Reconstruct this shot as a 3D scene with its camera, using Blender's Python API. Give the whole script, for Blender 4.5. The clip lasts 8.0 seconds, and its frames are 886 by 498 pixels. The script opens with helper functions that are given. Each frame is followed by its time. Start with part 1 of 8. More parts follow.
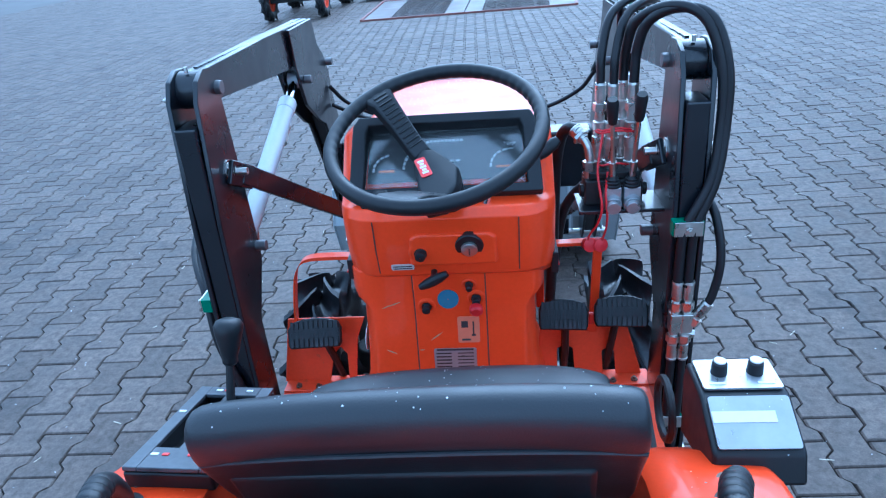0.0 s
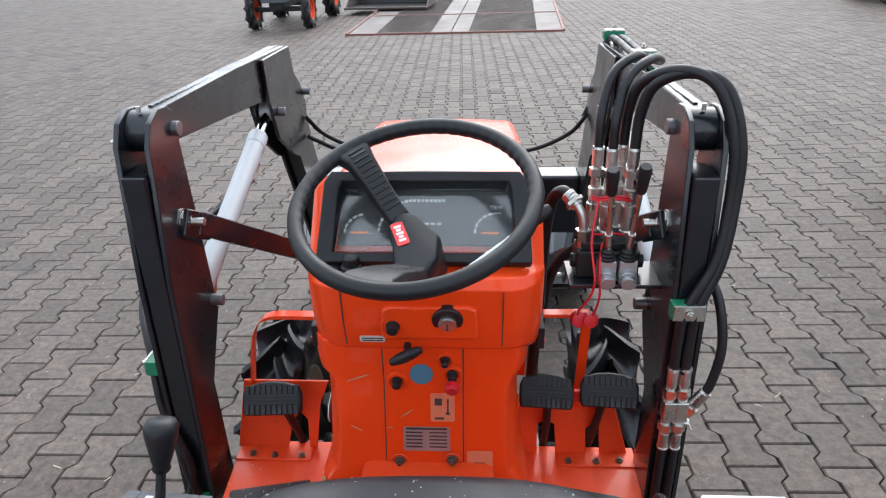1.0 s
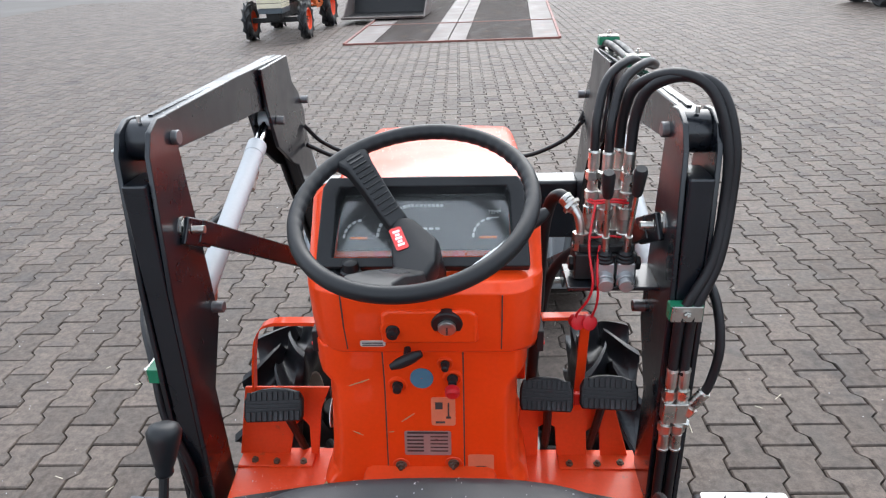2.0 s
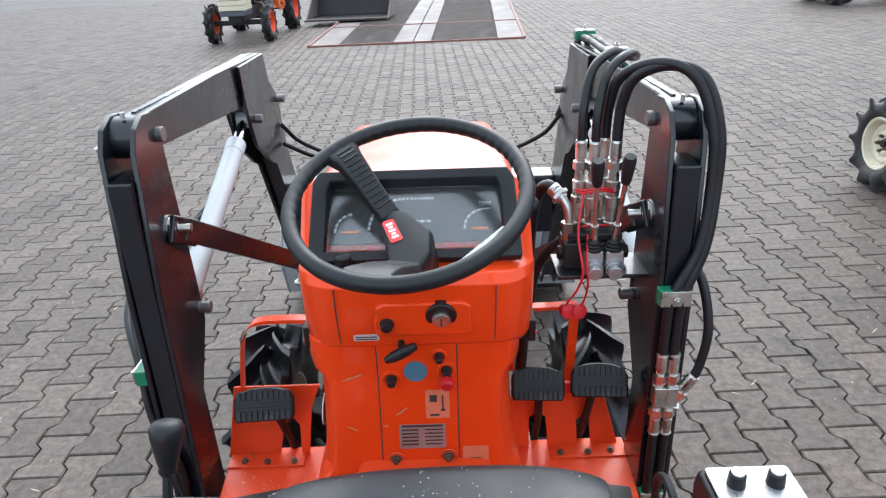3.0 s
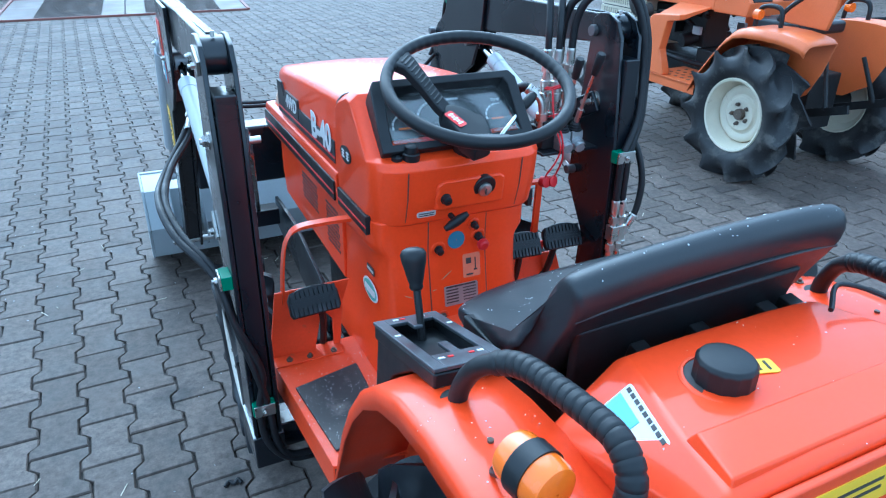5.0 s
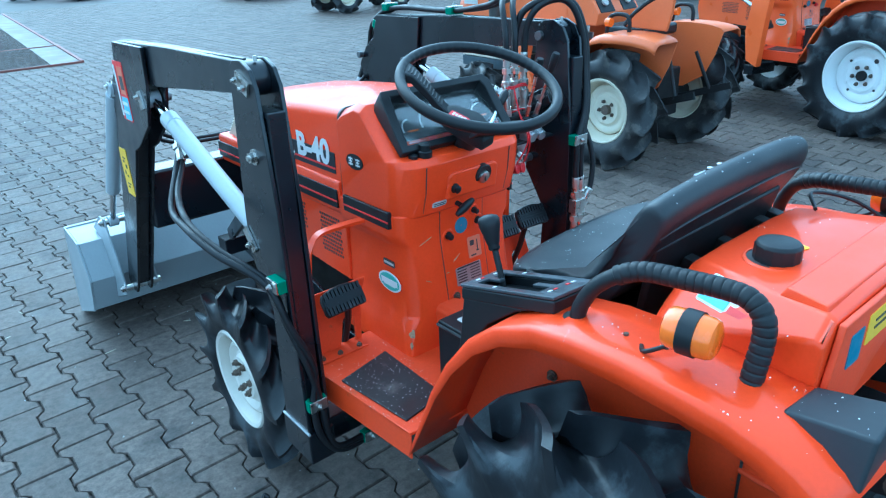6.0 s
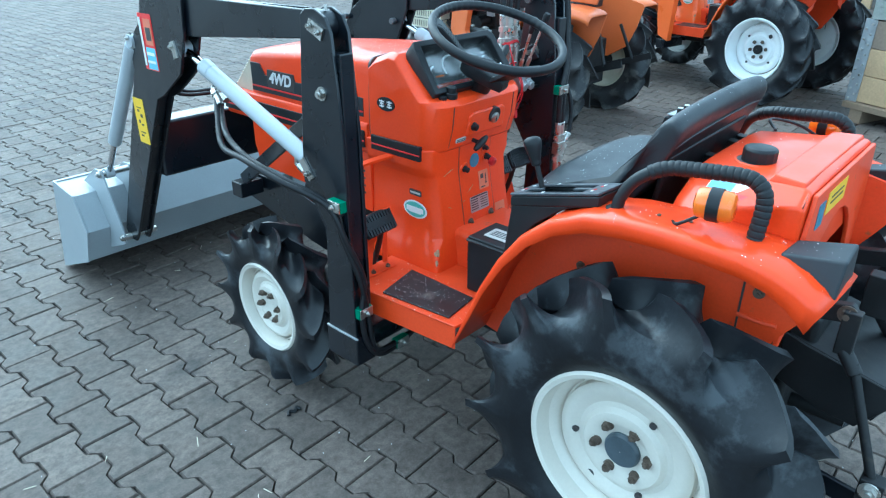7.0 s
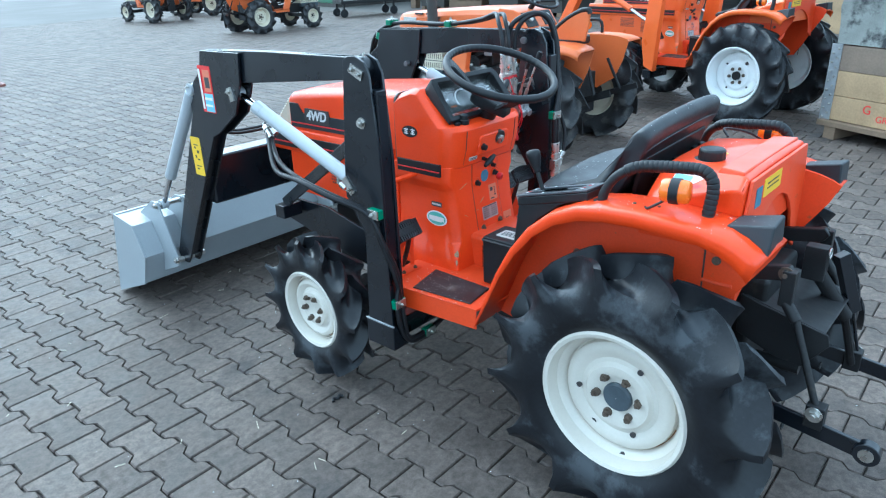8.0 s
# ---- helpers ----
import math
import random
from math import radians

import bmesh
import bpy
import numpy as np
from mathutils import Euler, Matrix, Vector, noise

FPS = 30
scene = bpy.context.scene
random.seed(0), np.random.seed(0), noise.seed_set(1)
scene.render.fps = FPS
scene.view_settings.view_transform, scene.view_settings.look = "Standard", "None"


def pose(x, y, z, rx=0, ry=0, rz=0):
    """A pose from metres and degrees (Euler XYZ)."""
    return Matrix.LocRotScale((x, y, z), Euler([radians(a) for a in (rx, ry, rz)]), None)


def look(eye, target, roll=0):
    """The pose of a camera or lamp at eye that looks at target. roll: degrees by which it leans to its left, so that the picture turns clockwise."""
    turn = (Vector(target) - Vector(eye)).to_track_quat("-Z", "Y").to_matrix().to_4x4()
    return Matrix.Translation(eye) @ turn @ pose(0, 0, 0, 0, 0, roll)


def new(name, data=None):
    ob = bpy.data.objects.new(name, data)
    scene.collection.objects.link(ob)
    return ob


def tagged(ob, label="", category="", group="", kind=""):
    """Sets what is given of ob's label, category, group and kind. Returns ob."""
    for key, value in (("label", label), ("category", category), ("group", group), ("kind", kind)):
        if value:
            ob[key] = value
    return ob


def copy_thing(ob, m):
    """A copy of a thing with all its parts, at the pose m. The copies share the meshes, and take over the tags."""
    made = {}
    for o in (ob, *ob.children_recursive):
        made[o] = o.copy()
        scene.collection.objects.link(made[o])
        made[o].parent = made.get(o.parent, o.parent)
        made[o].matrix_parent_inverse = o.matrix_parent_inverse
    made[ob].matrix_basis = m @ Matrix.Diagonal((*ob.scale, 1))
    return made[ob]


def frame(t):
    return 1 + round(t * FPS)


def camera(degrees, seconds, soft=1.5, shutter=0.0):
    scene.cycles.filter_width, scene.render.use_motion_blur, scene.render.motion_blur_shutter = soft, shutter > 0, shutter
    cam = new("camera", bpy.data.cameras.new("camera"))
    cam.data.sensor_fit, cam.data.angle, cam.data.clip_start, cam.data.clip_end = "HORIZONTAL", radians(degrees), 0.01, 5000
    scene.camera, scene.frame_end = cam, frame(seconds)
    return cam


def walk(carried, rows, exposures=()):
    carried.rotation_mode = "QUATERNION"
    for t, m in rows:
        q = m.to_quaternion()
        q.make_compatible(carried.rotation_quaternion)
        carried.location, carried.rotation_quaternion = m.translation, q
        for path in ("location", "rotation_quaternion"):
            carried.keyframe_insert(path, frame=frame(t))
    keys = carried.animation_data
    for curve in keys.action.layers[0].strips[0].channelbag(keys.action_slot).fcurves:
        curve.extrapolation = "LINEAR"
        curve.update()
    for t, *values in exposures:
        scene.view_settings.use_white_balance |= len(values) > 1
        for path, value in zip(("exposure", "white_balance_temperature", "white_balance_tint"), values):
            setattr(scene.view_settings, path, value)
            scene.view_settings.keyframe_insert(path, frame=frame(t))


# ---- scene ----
cam = camera(66.5, 8.0, soft=1.2)
PATH = [
    (0, (0.141, -0.387, 1.48), (-0.074, 1.387, 0.582), -5.8),
    (0.5, (0.136, -0.301, 1.504), (-0.063, 1.514, 0.687), -3.6),
    (1, (0.129, -0.229, 1.514), (-0.015, 1.568, 0.648), -2.2),
    (1.5, (0.133, -0.236, 1.515), (-0.016, 1.569, 0.668), -2.8),
    (3, (0.089, -0.251, 1.5), (0.042, 1.561, 0.656), -3.0),
    (3.5, (-0.122, -0.298, 1.496), (0.238, 1.487, 0.669), -1.4),
    (4, (-0.28, -0.423, 1.493), (0.315, 1.299, 0.668), 1.1),
    (4.5, (-0.419, -0.475, 1.461), (0.169, 1.192, 0.526), -2.8),
    (4.7, (-0.483, -0.477, 1.469), (0.132, 1.18, 0.534), -1.9),
    (5.8, (-0.967, -0.436, 1.464), (0.192, 0.958, 0.618), 0.8),
    (6, (-1.036, -0.457, 1.463), (0.092, 0.963, 0.619), -2.4),
    (6.5, (-1.275, -0.439, 1.457), (-0.054, 0.897, 0.607), -1.9),
    (7, (-1.489, -0.473, 1.465), (-0.176, 0.734, 0.559), 0.1),
    (7.5, (-1.664, -0.628, 1.501), (-0.334, 0.616, 0.674), -3.1),
    (8, (-1.81, -0.691, 1.522), (-0.467, 0.553, 0.716), -2.3),
]
EXPOSURES = [
    (0.0, 1.12, 4050, -1), (0.3, 0.92, 5450, 5), (0.5, 0.80, 6050, 8), (1.0, 1.14, 6100, 8), (1.5, 1.22, 6200, 9), (3.0, 1.34, 5950, 6), (4.0, 1.56, 5950, 8),
    (4.5, 1.54, 5700, 7), (4.7, 1.35, 4750, 2), (5.8, 1.20, 4000, -18), (6.5, 1.20, 4000, -18), (7.0, 1.42, 4620, -15), (8.0, 1.45, 4850, -8),
]
walk(cam, [(t, look(eye, target, roll)) for t, eye, target, roll in PATH], EXPOSURES)

# ---- light: an overcast winter day ----
world = bpy.data.worlds.new("overcast_sky")
scene.world = world
world.use_nodes = True
wn = world.node_tree
wn.nodes.clear()
w_out = wn.nodes.new("ShaderNodeOutputWorld")
w_bg = wn.nodes.new("ShaderNodeBackground")
w_sky = wn.nodes.new("ShaderNodeTexSky")
w_hsv = wn.nodes.new("ShaderNodeHueSaturation")
w_sky.sky_type = "NISHITA"
w_sky.sun_disc = False
w_sky.sun_elevation = radians(42)
w_sky.sun_rotation = radians(8)
w_sky.air_density, w_sky.dust_density, w_sky.ozone_density = 1.0, 4.0, 1.5
w_hsv.inputs["Saturation"].default_value = 0.60
w_bg.inputs["Strength"].default_value = 0.15
w_mix = wn.nodes.new("ShaderNodeMix")           # a closed cloud cover evens the sky out
w_mix.data_type = "RGBA"
w_mix.inputs["Factor"].default_value = 0.60
w_mix.inputs["B"].default_value = (5.6, 5.85, 6.2, 1)
wn.links.new(w_sky.outputs[0], w_hsv.inputs["Color"])
wn.links.new(w_hsv.outputs[0], w_mix.inputs["A"])
wn.links.new(w_mix.outputs["Result"], w_bg.inputs["Color"])
wn.links.new(w_bg.outputs[0], w_out.inputs["Surface"])
sun = new("sun", bpy.data.lights.new("sun", "SUN"))
sun.data.energy, sun.data.angle, sun.data.color = 0.8, radians(70), (1.0, 0.985, 0.96)
sun.matrix_world = look((1.03, 7.36, 6.69), (0, 0, 0))


# ---- materials ----
def lin(r, g, b):
    return tuple((c / 255 / 12.92) if c / 255 <= 0.04045 else ((c / 255 + 0.055) / 1.055) ** 2.4 for c in (r, g, b))


def material(name, colour, rough=0.5, metal=0.0, coat=0.0, vary=0.12, scale=9.0, fine=140.0, bump=0.0, coat_rough=0.12, spots=None, spot_scale=18.0,
             spot_level=0.62, piece_vary=0.0, island_vary=0.0, rough_vary=0.12, spec=0.5, ground=False, speck=0.0):
    """A surface with broad stains, fine grain, relief and, where wanted, worn or dirty spots."""
    m = bpy.data.materials.new(name)
    m.use_nodes = True
    nt = m.node_tree
    b = nt.nodes["Principled BSDF"]
    N, L = nt.nodes.new, nt.links.new
    where = N("ShaderNodeNewGeometry").outputs["Position"] if ground else N("ShaderNodeTexCoord").outputs["Object"]
    n1 = N("ShaderNodeTexNoise")
    n1.inputs["Scale"].default_value, n1.inputs["Detail"].default_value = scale, 6
    n2 = N("ShaderNodeTexNoise")
    n2.inputs["Scale"].default_value, n2.inputs["Detail"].default_value = fine, 3
    L(where, n1.inputs["Vector"])
    L(where, n2.inputs["Vector"])
    mix = N("ShaderNodeMath")
    mix.operation = "MULTIPLY_ADD"
    mix.inputs[1].default_value, mix.inputs[2].default_value = 0.35, 0.0
    L(n2.outputs["Fac"], mix.inputs[0])
    add = N("ShaderNodeMath")
    add.operation = "MULTIPLY_ADD"
    add.inputs[1].default_value = 0.65
    L(n1.outputs["Fac"], add.inputs[0])
    L(mix.outputs[0], add.inputs[2])
    rng = N("ShaderNodeMapRange")
    rng.inputs["From Min"].default_value, rng.inputs["From Max"].default_value = 0.3, 0.7
    rng.inputs["To Min"].default_value, rng.inputs["To Max"].default_value = 1 - vary, 1 + vary
    L(add.outputs[0], rng.inputs["Value"])
    last = rng.outputs[0]
    if piece_vary or island_vary:
        src = N("ShaderNodeObjectInfo").outputs["Random"] if piece_vary else N("ShaderNodeNewGeometry").outputs["Random Per Island"]
        pv = N("ShaderNodeMapRange")
        amount = piece_vary or island_vary
        pv.inputs["To Min"].default_value, pv.inputs["To Max"].default_value = 1 - amount, 1 + amount
        L(src, pv.inputs["Value"])
        mul = N("ShaderNodeMath")
        mul.operation = "MULTIPLY"
        L(last, mul.inputs[0])
        L(pv.outputs[0], mul.inputs[1])
        last = mul.outputs[0]
    tint = N("ShaderNodeVectorMath")
    tint.operation = "SCALE"
    tint.inputs[0].default_value = colour
    L(last, tint.inputs["Scale"])
    colour_out = tint.outputs[0]
    rr = N("ShaderNodeMapRange")
    rr.inputs["From Min"].default_value, rr.inputs["From Max"].default_value = 0.3, 0.7
    rr.inputs["To Min"].default_value, rr.inputs["To Max"].default_value = max(0.02, rough - rough_vary), min(1, rough + rough_vary)
    L(n1.outputs["Fac"], rr.inputs["Value"])
    rough_out = rr.outputs[0]
    if spots:
        n3 = N("ShaderNodeTexNoise")
        n3.inputs["Scale"].default_value, n3.inputs["Detail"].default_value, n3.inputs["Roughness"].default_value = spot_scale, 8, 0.65
        L(where, n3.inputs["Vector"])
        sr = N("ShaderNodeMapRange")
        sr.inputs["From Min"].default_value, sr.inputs["From Max"].default_value = spot_level, spot_level + 0.1
        L(n3.outputs["Fac"], sr.inputs["Value"])
        mx = N("ShaderNodeMix")
        mx.data_type = "RGBA"
        L(sr.outputs[0], mx.inputs["Factor"])
        L(colour_out, mx.inputs["A"])
        mx.inputs["B"].default_value = (*spots, 1)
        colour_out = mx.outputs["Result"]
    if speck:
        # pits and grit of a worn concrete face, blotches of damp
        n4 = N("ShaderNodeTexNoise")
        n4.inputs["Scale"].default_value, n4.inputs["Detail"].default_value, n4.inputs["Roughness"].default_value = 34, 10, 0.75
        L(where, n4.inputs["Vector"])
        pr = N("ShaderNodeMapRange")
        pr.inputs["From Min"].default_value, pr.inputs["From Max"].default_value = 0.36, 0.64
        pr.inputs["To Min"].default_value, pr.inputs["To Max"].default_value = 1 - speck, 1 + speck
        L(n4.outputs["Fac"], pr.inputs["Value"])
        sc = N("ShaderNodeVectorMath")
        sc.operation = "SCALE"
        L(colour_out, sc.inputs[0])
        L(pr.outputs[0], sc.inputs["Scale"])
        colour_out = sc.outputs[0]
    L(colour_out, b.inputs["Base Color"])
    L(rough_out, b.inputs["Roughness"])
    b.inputs["Metallic"].default_value = metal
    b.inputs["Coat Weight"].default_value = coat
    b.inputs["Coat Roughness"].default_value = coat_rough
    b.inputs["Specular IOR Level"].default_value = spec
    if bump:
        bp = N("ShaderNodeBump")
        bp.inputs["Strength"].default_value, bp.inputs["Distance"].default_value = bump, 0.004
        L(add.outputs[0], bp.inputs["Height"])
        L(bp.outputs[0], b.inputs["Normal"])
    return m


ORANGE = material("orange_paint", (0.79, 0.056, 0.004), 0.44, spec=0.25, coat=0.42, coat_rough=0.07, vary=0.08, scale=5, bump=0.02, spots=(0.50, 0.07, 0.02), spot_scale=30, spot_level=0.70)
ORANGE_DIRTY = material("worn_orange_paint", (0.74, 0.060, 0.006), 0.50, coat=0.15, vary=0.12, scale=8, bump=0.05, spots=(0.30, 0.10, 0.04), spot_scale=22, spot_level=0.64)
ORANGE_OLD = material("faded_orange_paint", (0.68, 0.155, 0.036), 0.42, coat=0.2, vary=0.10, scale=5, bump=0.03, spots=(0.45, 0.15, 0.06), spot_scale=20, spot_level=0.66)
ORANGE_YARD = material("yard_orange_paint", (0.80, 0.135, 0.018), 0.38, coat=0.3, vary=0.09, scale=5, bump=0.02, spots=(0.50, 0.11, 0.03), spot_scale=24, spot_level=0.68)
RED_PAINT = material("red_paint", (0.55, 0.02, 0.012), 0.4, vary=0.1)
BLACK_PAINT = material("black_satin_paint", (0.006, 0.008, 0.012), 0.30, coat=0.40, spec=0.4, vary=0.25, scale=6, bump=0.04, spots=(0.014, 0.015, 0.017), spot_scale=40, spot_level=0.66)
BLACK_PLASTIC = material("black_plastic", (0.010, 0.011, 0.013), 0.46, spec=0.38, vary=0.2, scale=12, bump=0.06)
GREY_PLASTIC = material("dark_grey_plastic", (0.026, 0.029, 0.034), 0.48, spec=0.4, vary=0.12, scale=10, bump=0.05)
VINYL = material("black_vinyl", (0.015, 0.017, 0.021), 0.41, spec=0.52, vary=0.14, scale=10, fine=420, bump=0.16)
RUBBER = material("tyre_rubber", (0.011, 0.012, 0.015), 0.40, spec=0.36, vary=0.5, scale=6, fine=90, bump=0.24, spots=(0.052, 0.057, 0.064), spot_scale=7, spot_level=0.53)
RUBBER_DUSTY = material("dusty_tyre_rubber", (0.022, 0.022, 0.024), 0.5, spec=0.4, vary=0.5, scale=6, fine=90, bump=0.18, spots=(0.075, 0.070, 0.064), spot_scale=9, spot_level=0.54)
HOSE = material("hose_rubber", (0.008, 0.008, 0.010), 0.45, spec=0.4, vary=0.15, scale=30, fine=300, bump=0.1)
SILVER = material("silver_grey_paint", (0.33, 0.35, 0.365), 0.42, coat=0.15, vary=0.08, scale=4, bump=0.03, spots=(0.24, 0.25, 0.26), spot_scale=14, spot_level=0.66)
CYL_GREY = material("cylinder_grey_paint", (0.42, 0.44, 0.46), 0.38, coat=0.2, vary=0.06, scale=8, bump=0.02)
CHROME = material("chrome", (0.75, 0.76, 0.78), 0.10, metal=1.0, vary=0.05, rough_vary=0.04)
ZINC = material("zinc_plated_steel", (0.58, 0.57, 0.54), 0.33, metal=1.0, vary=0.15, scale=30, bump=0.05)
PIN_GREY = material("dull_grey_pin_steel", (0.16, 0.16, 0.165), 0.42, metal=0.6, vary=0.2, scale=40)
RUSTY = material("rusty_bolt_steel", (0.15, 0.118, 0.092), 0.6, metal=0.6, vary=0.3, scale=60, bump=0.2)
STEEL_DARK = material("oily_dark_steel", (0.014, 0.014, 0.015), 0.5, metal=0.1, spec=0.4, vary=0.3, scale=14, bump=0.15, spots=(0.04, 0.034, 0.028), spot_scale=16, spot_level=0.6)
WHITE_RIM = material("white_wheel_paint", (0.64, 0.595, 0.515), 0.42, coat=0.15, vary=0.05, scale=9, bump=0.03, spots=(0.45, 0.35, 0.25), spot_scale=13, spot_level=0.70)
BRIGHT_RIM = material("fresh_white_wheel_paint", (0.80, 0.81, 0.80), 0.35, coat=0.2, vary=0.04, scale=9, bump=0.02)
RIM_RUST = material("rim_rust", (0.24, 0.13, 0.06), 0.8, vary=0.4, scale=50, bump=0.2)
HUB_GREY = material("blue_grey_hub_paint", (0.065, 0.08, 0.095), 0.42, vary=0.2, scale=20, bump=0.05)
CREAM_RIM = material("cream_wheel_paint", (0.66, 0.60, 0.46), 0.5, vary=0.08, scale=9, bump=0.03, spots=(0.35, 0.26, 0.16), spot_scale=13, spot_level=0.64)
GREEN_CLAMP = material("green_plastic", (0.012, 0.17, 0.085), 0.45, vary=0.12, scale=30)
AMBER = material("amber_lens", (0.86, 0.17, 0.004), 0.18, coat=0.6, vary=0.05, scale=60, bump=0.05)
RED_CORD = material("red_plastic_cord", (0.55, 0.012, 0.02), 0.4, vary=0.1, scale=40)
PAPER = material("pale_label", (0.55, 0.53, 0.50), 0.45, vary=0.08, scale=25)
PALE_ORANGE = material("faded_orange_label", (0.66, 0.19, 0.10), 0.45, vary=0.08, scale=25)
PRIMER = material("bare_primer", (0.42, 0.30, 0.17), 0.7, vary=0.35, scale=60, bump=0.2, spots=(0.16, 0.10, 0.06), spot_scale=50, spot_level=0.55)
# print, and the painted darkness of holes and gaps
INK = material("label_ink", (0.05, 0.045, 0.045), 0.5, vary=0.05)
WHITE = material("white_print", (0.78, 0.78, 0.77), 0.4, vary=0.04)
GREEN_LABEL = material("green_label", (0.16, 0.46, 0.38), 0.4, vary=0.06, scale=30)
YELLOW = material("yellow_label", (0.85, 0.55, 0.02), 0.4, vary=0.05, scale=30)
BLUE_LABEL = material("blue_label", (0.06, 0.20, 0.30), 0.4, vary=0.1, scale=40)
CYAN_LABEL = material("light_blue_label", (0.25, 0.55, 0.66), 0.4, vary=0.08, scale=40)
RED_LABEL = material("red_label", (0.70, 0.03, 0.03), 0.4, vary=0.05, scale=40)
GATE_METAL = material("dark_worn_gate_metal", (0.085, 0.09, 0.10), 0.40, metal=0.5, vary=0.3, scale=30, bump=0.05, spots=(0.3, 0.3, 0.3), spot_scale=40, spot_level=0.68)
ALU = material("brushed_aluminium_plate", (0.42, 0.43, 0.44), 0.35, metal=0.7, vary=0.10, scale=25, bump=0.03)
MAT_RUBBER = material("wet_ribbed_rubber_mat", (0.016, 0.016, 0.018), 0.42, vary=0.3, scale=9, fine=80, bump=0.3, spots=(0.12, 0.11, 0.10), spot_scale=8, spot_level=0.60)
OLD_BOARD = material("greyed_crate_board", (0.20, 0.15, 0.11), 0.75, vary=0.3, scale=4, fine=60, bump=0.1)
WOOD = material("crate_plywood", (0.42, 0.29, 0.16), 0.66, vary=0.30, scale=4, fine=60, bump=0.08, spots=(0.30, 0.20, 0.10), spot_scale=7, spot_level=0.62)
PALLET = material("weathered_pallet_wood", (0.20, 0.14, 0.09), 0.75, vary=0.25, scale=6, fine=70, bump=0.2)
TARP = material("weathered_grey_sheet", (0.24, 0.25, 0.23), 0.7, vary=0.35, scale=5, bump=0.1, spots=(0.035, 0.035, 0.038), spot_scale=4, spot_level=0.50)
GALVANISED = material("galvanised_steel", (0.45, 0.47, 0.49), 0.45, metal=0.7, vary=0.15, scale=20)
RAMP_RUST = material("rusty_ramp_steel", (0.072, 0.055, 0.050), 0.6, metal=0.2, vary=0.25, scale=3, bump=0.1, spots=(0.12, 0.085, 0.07), spot_scale=4, spot_level=0.55)
RAMP_PALE = material("weathered_ramp_plate", (0.125, 0.103, 0.096), 0.6, vary=0.2, scale=3, bump=0.1, spots=(0.16, 0.10, 0.085), spot_scale=4, spot_level=0.58)
RAMP_EDGE = material("worn_red_ramp_edge", (0.20, 0.075, 0.06), 0.6, vary=0.3, scale=5, bump=0.1)
GREEN_PAINT = material("green_container_paint", (0.035, 0.14, 0.075), 0.5, vary=0.15, scale=2, bump=0.03)
WALL_PLASTER = material("pale_shed_cladding", (0.42, 0.42, 0.41), 0.7, vary=0.1, scale=1.5, bump=0.05)
SHED_DARK = material("dark_shed_timber", (0.05, 0.045, 0.04), 0.7, vary=0.3, scale=2, bump=0.1)
PAVER = material("concrete_paver", (0.104, 0.083, 0.070), 0.68, spec=0.36, vary=0.34, scale=9, fine=230, bump=0.40, spots=(0.060, 0.050, 0.045), spot_scale=2.4, spot_level=0.56, piece_vary=0.20, ground=True, speck=0.38)
PAVER_FIELD = material("concrete_paving", (0.104, 0.083, 0.070), 0.68, spec=0.36, vary=0.34, scale=9, fine=230, bump=0.40, spots=(0.060, 0.050, 0.045), spot_scale=2.4, spot_level=0.56, island_vary=0.20, ground=True, speck=0.38)
JOINT = material("joint_sand_and_dirt", (0.036, 0.030, 0.026), 0.85, vary=0.3, scale=12, fine=200, bump=0.4)
FAR_PAVING = material("distant_paving", (0.100, 0.091, 0.083), 0.80, vary=0.16, scale=0.6, fine=7, bump=0.1, spots=(0.105, 0.10, 0.08), spot_scale=0.25, spot_level=0.6)

GLASS = bpy.data.materials.new("clear_glass")
GLASS.use_nodes = True
gb = GLASS.node_tree.nodes["Principled BSDF"]
gb.inputs["Base Color"].default_value = (0.9, 0.93, 0.93, 1)
gb.inputs["Roughness"].default_value, gb.inputs["Transmission Weight"].default_value, gb.inputs["IOR"].default_value = 0.12, 0.985, 1.7


# ---- mesh helpers ----
def finish(bm, name, mat, smooth=True, bevel=0.0, angle=35, segs=2):
    bmesh.ops.recalc_face_normals(bm, faces=bm.faces)
    me = bpy.data.meshes.new(name)
    bm.to_mesh(me)
    bm.free()
    for m in (mat if isinstance(mat, (list, tuple)) else [mat]):
        me.materials.append(m)
    if smooth:
        me.polygons.foreach_set("use_smooth", [True] * len(me.polygons))
        me.set_sharp_from_angle(angle=radians(angle))
    me.update()
    return me


def part(name, bm, mat, parent, label="", bevel=0.0, smooth=True, angle=35, segs=2, m=None):
    ob = new(name, finish(bm, name, mat, smooth, bevel, angle))
    if bevel:
        mod = ob.modifiers.new("edge", "BEVEL")
        mod.width, mod.segments, mod.limit_method, mod.angle_limit = bevel, segs, "ANGLE", radians(30)
        mod.harden_normals = True
    if parent is not None:
        ob.parent = parent
    if m is not None:
        ob.matrix_basis = m
    return tagged(ob, label) if label else ob


def thing(name, label, category, group="", at=None, kind=""):
    ob = new(name)
    ob.empty_display_size = 0.2
    if at is not None:
        ob.matrix_basis = at
    return tagged(ob, label, category, group, kind)


def box(bm, c, s, m=None):
    r = bmesh.ops.create_cube(bm, size=1.0, matrix=Matrix.LocRotScale(c, None, s))
    if m is not None:
        bmesh.ops.transform(bm, matrix=m, verts=r["verts"])
    return r["verts"]


def hull_box(bm, a, b):
    """A box between two opposite corners."""
    c = [(p + q) / 2 for p, q in zip(a, b)]
    return box(bm, c, [abs(q - p) for p, q in zip(a, b)])


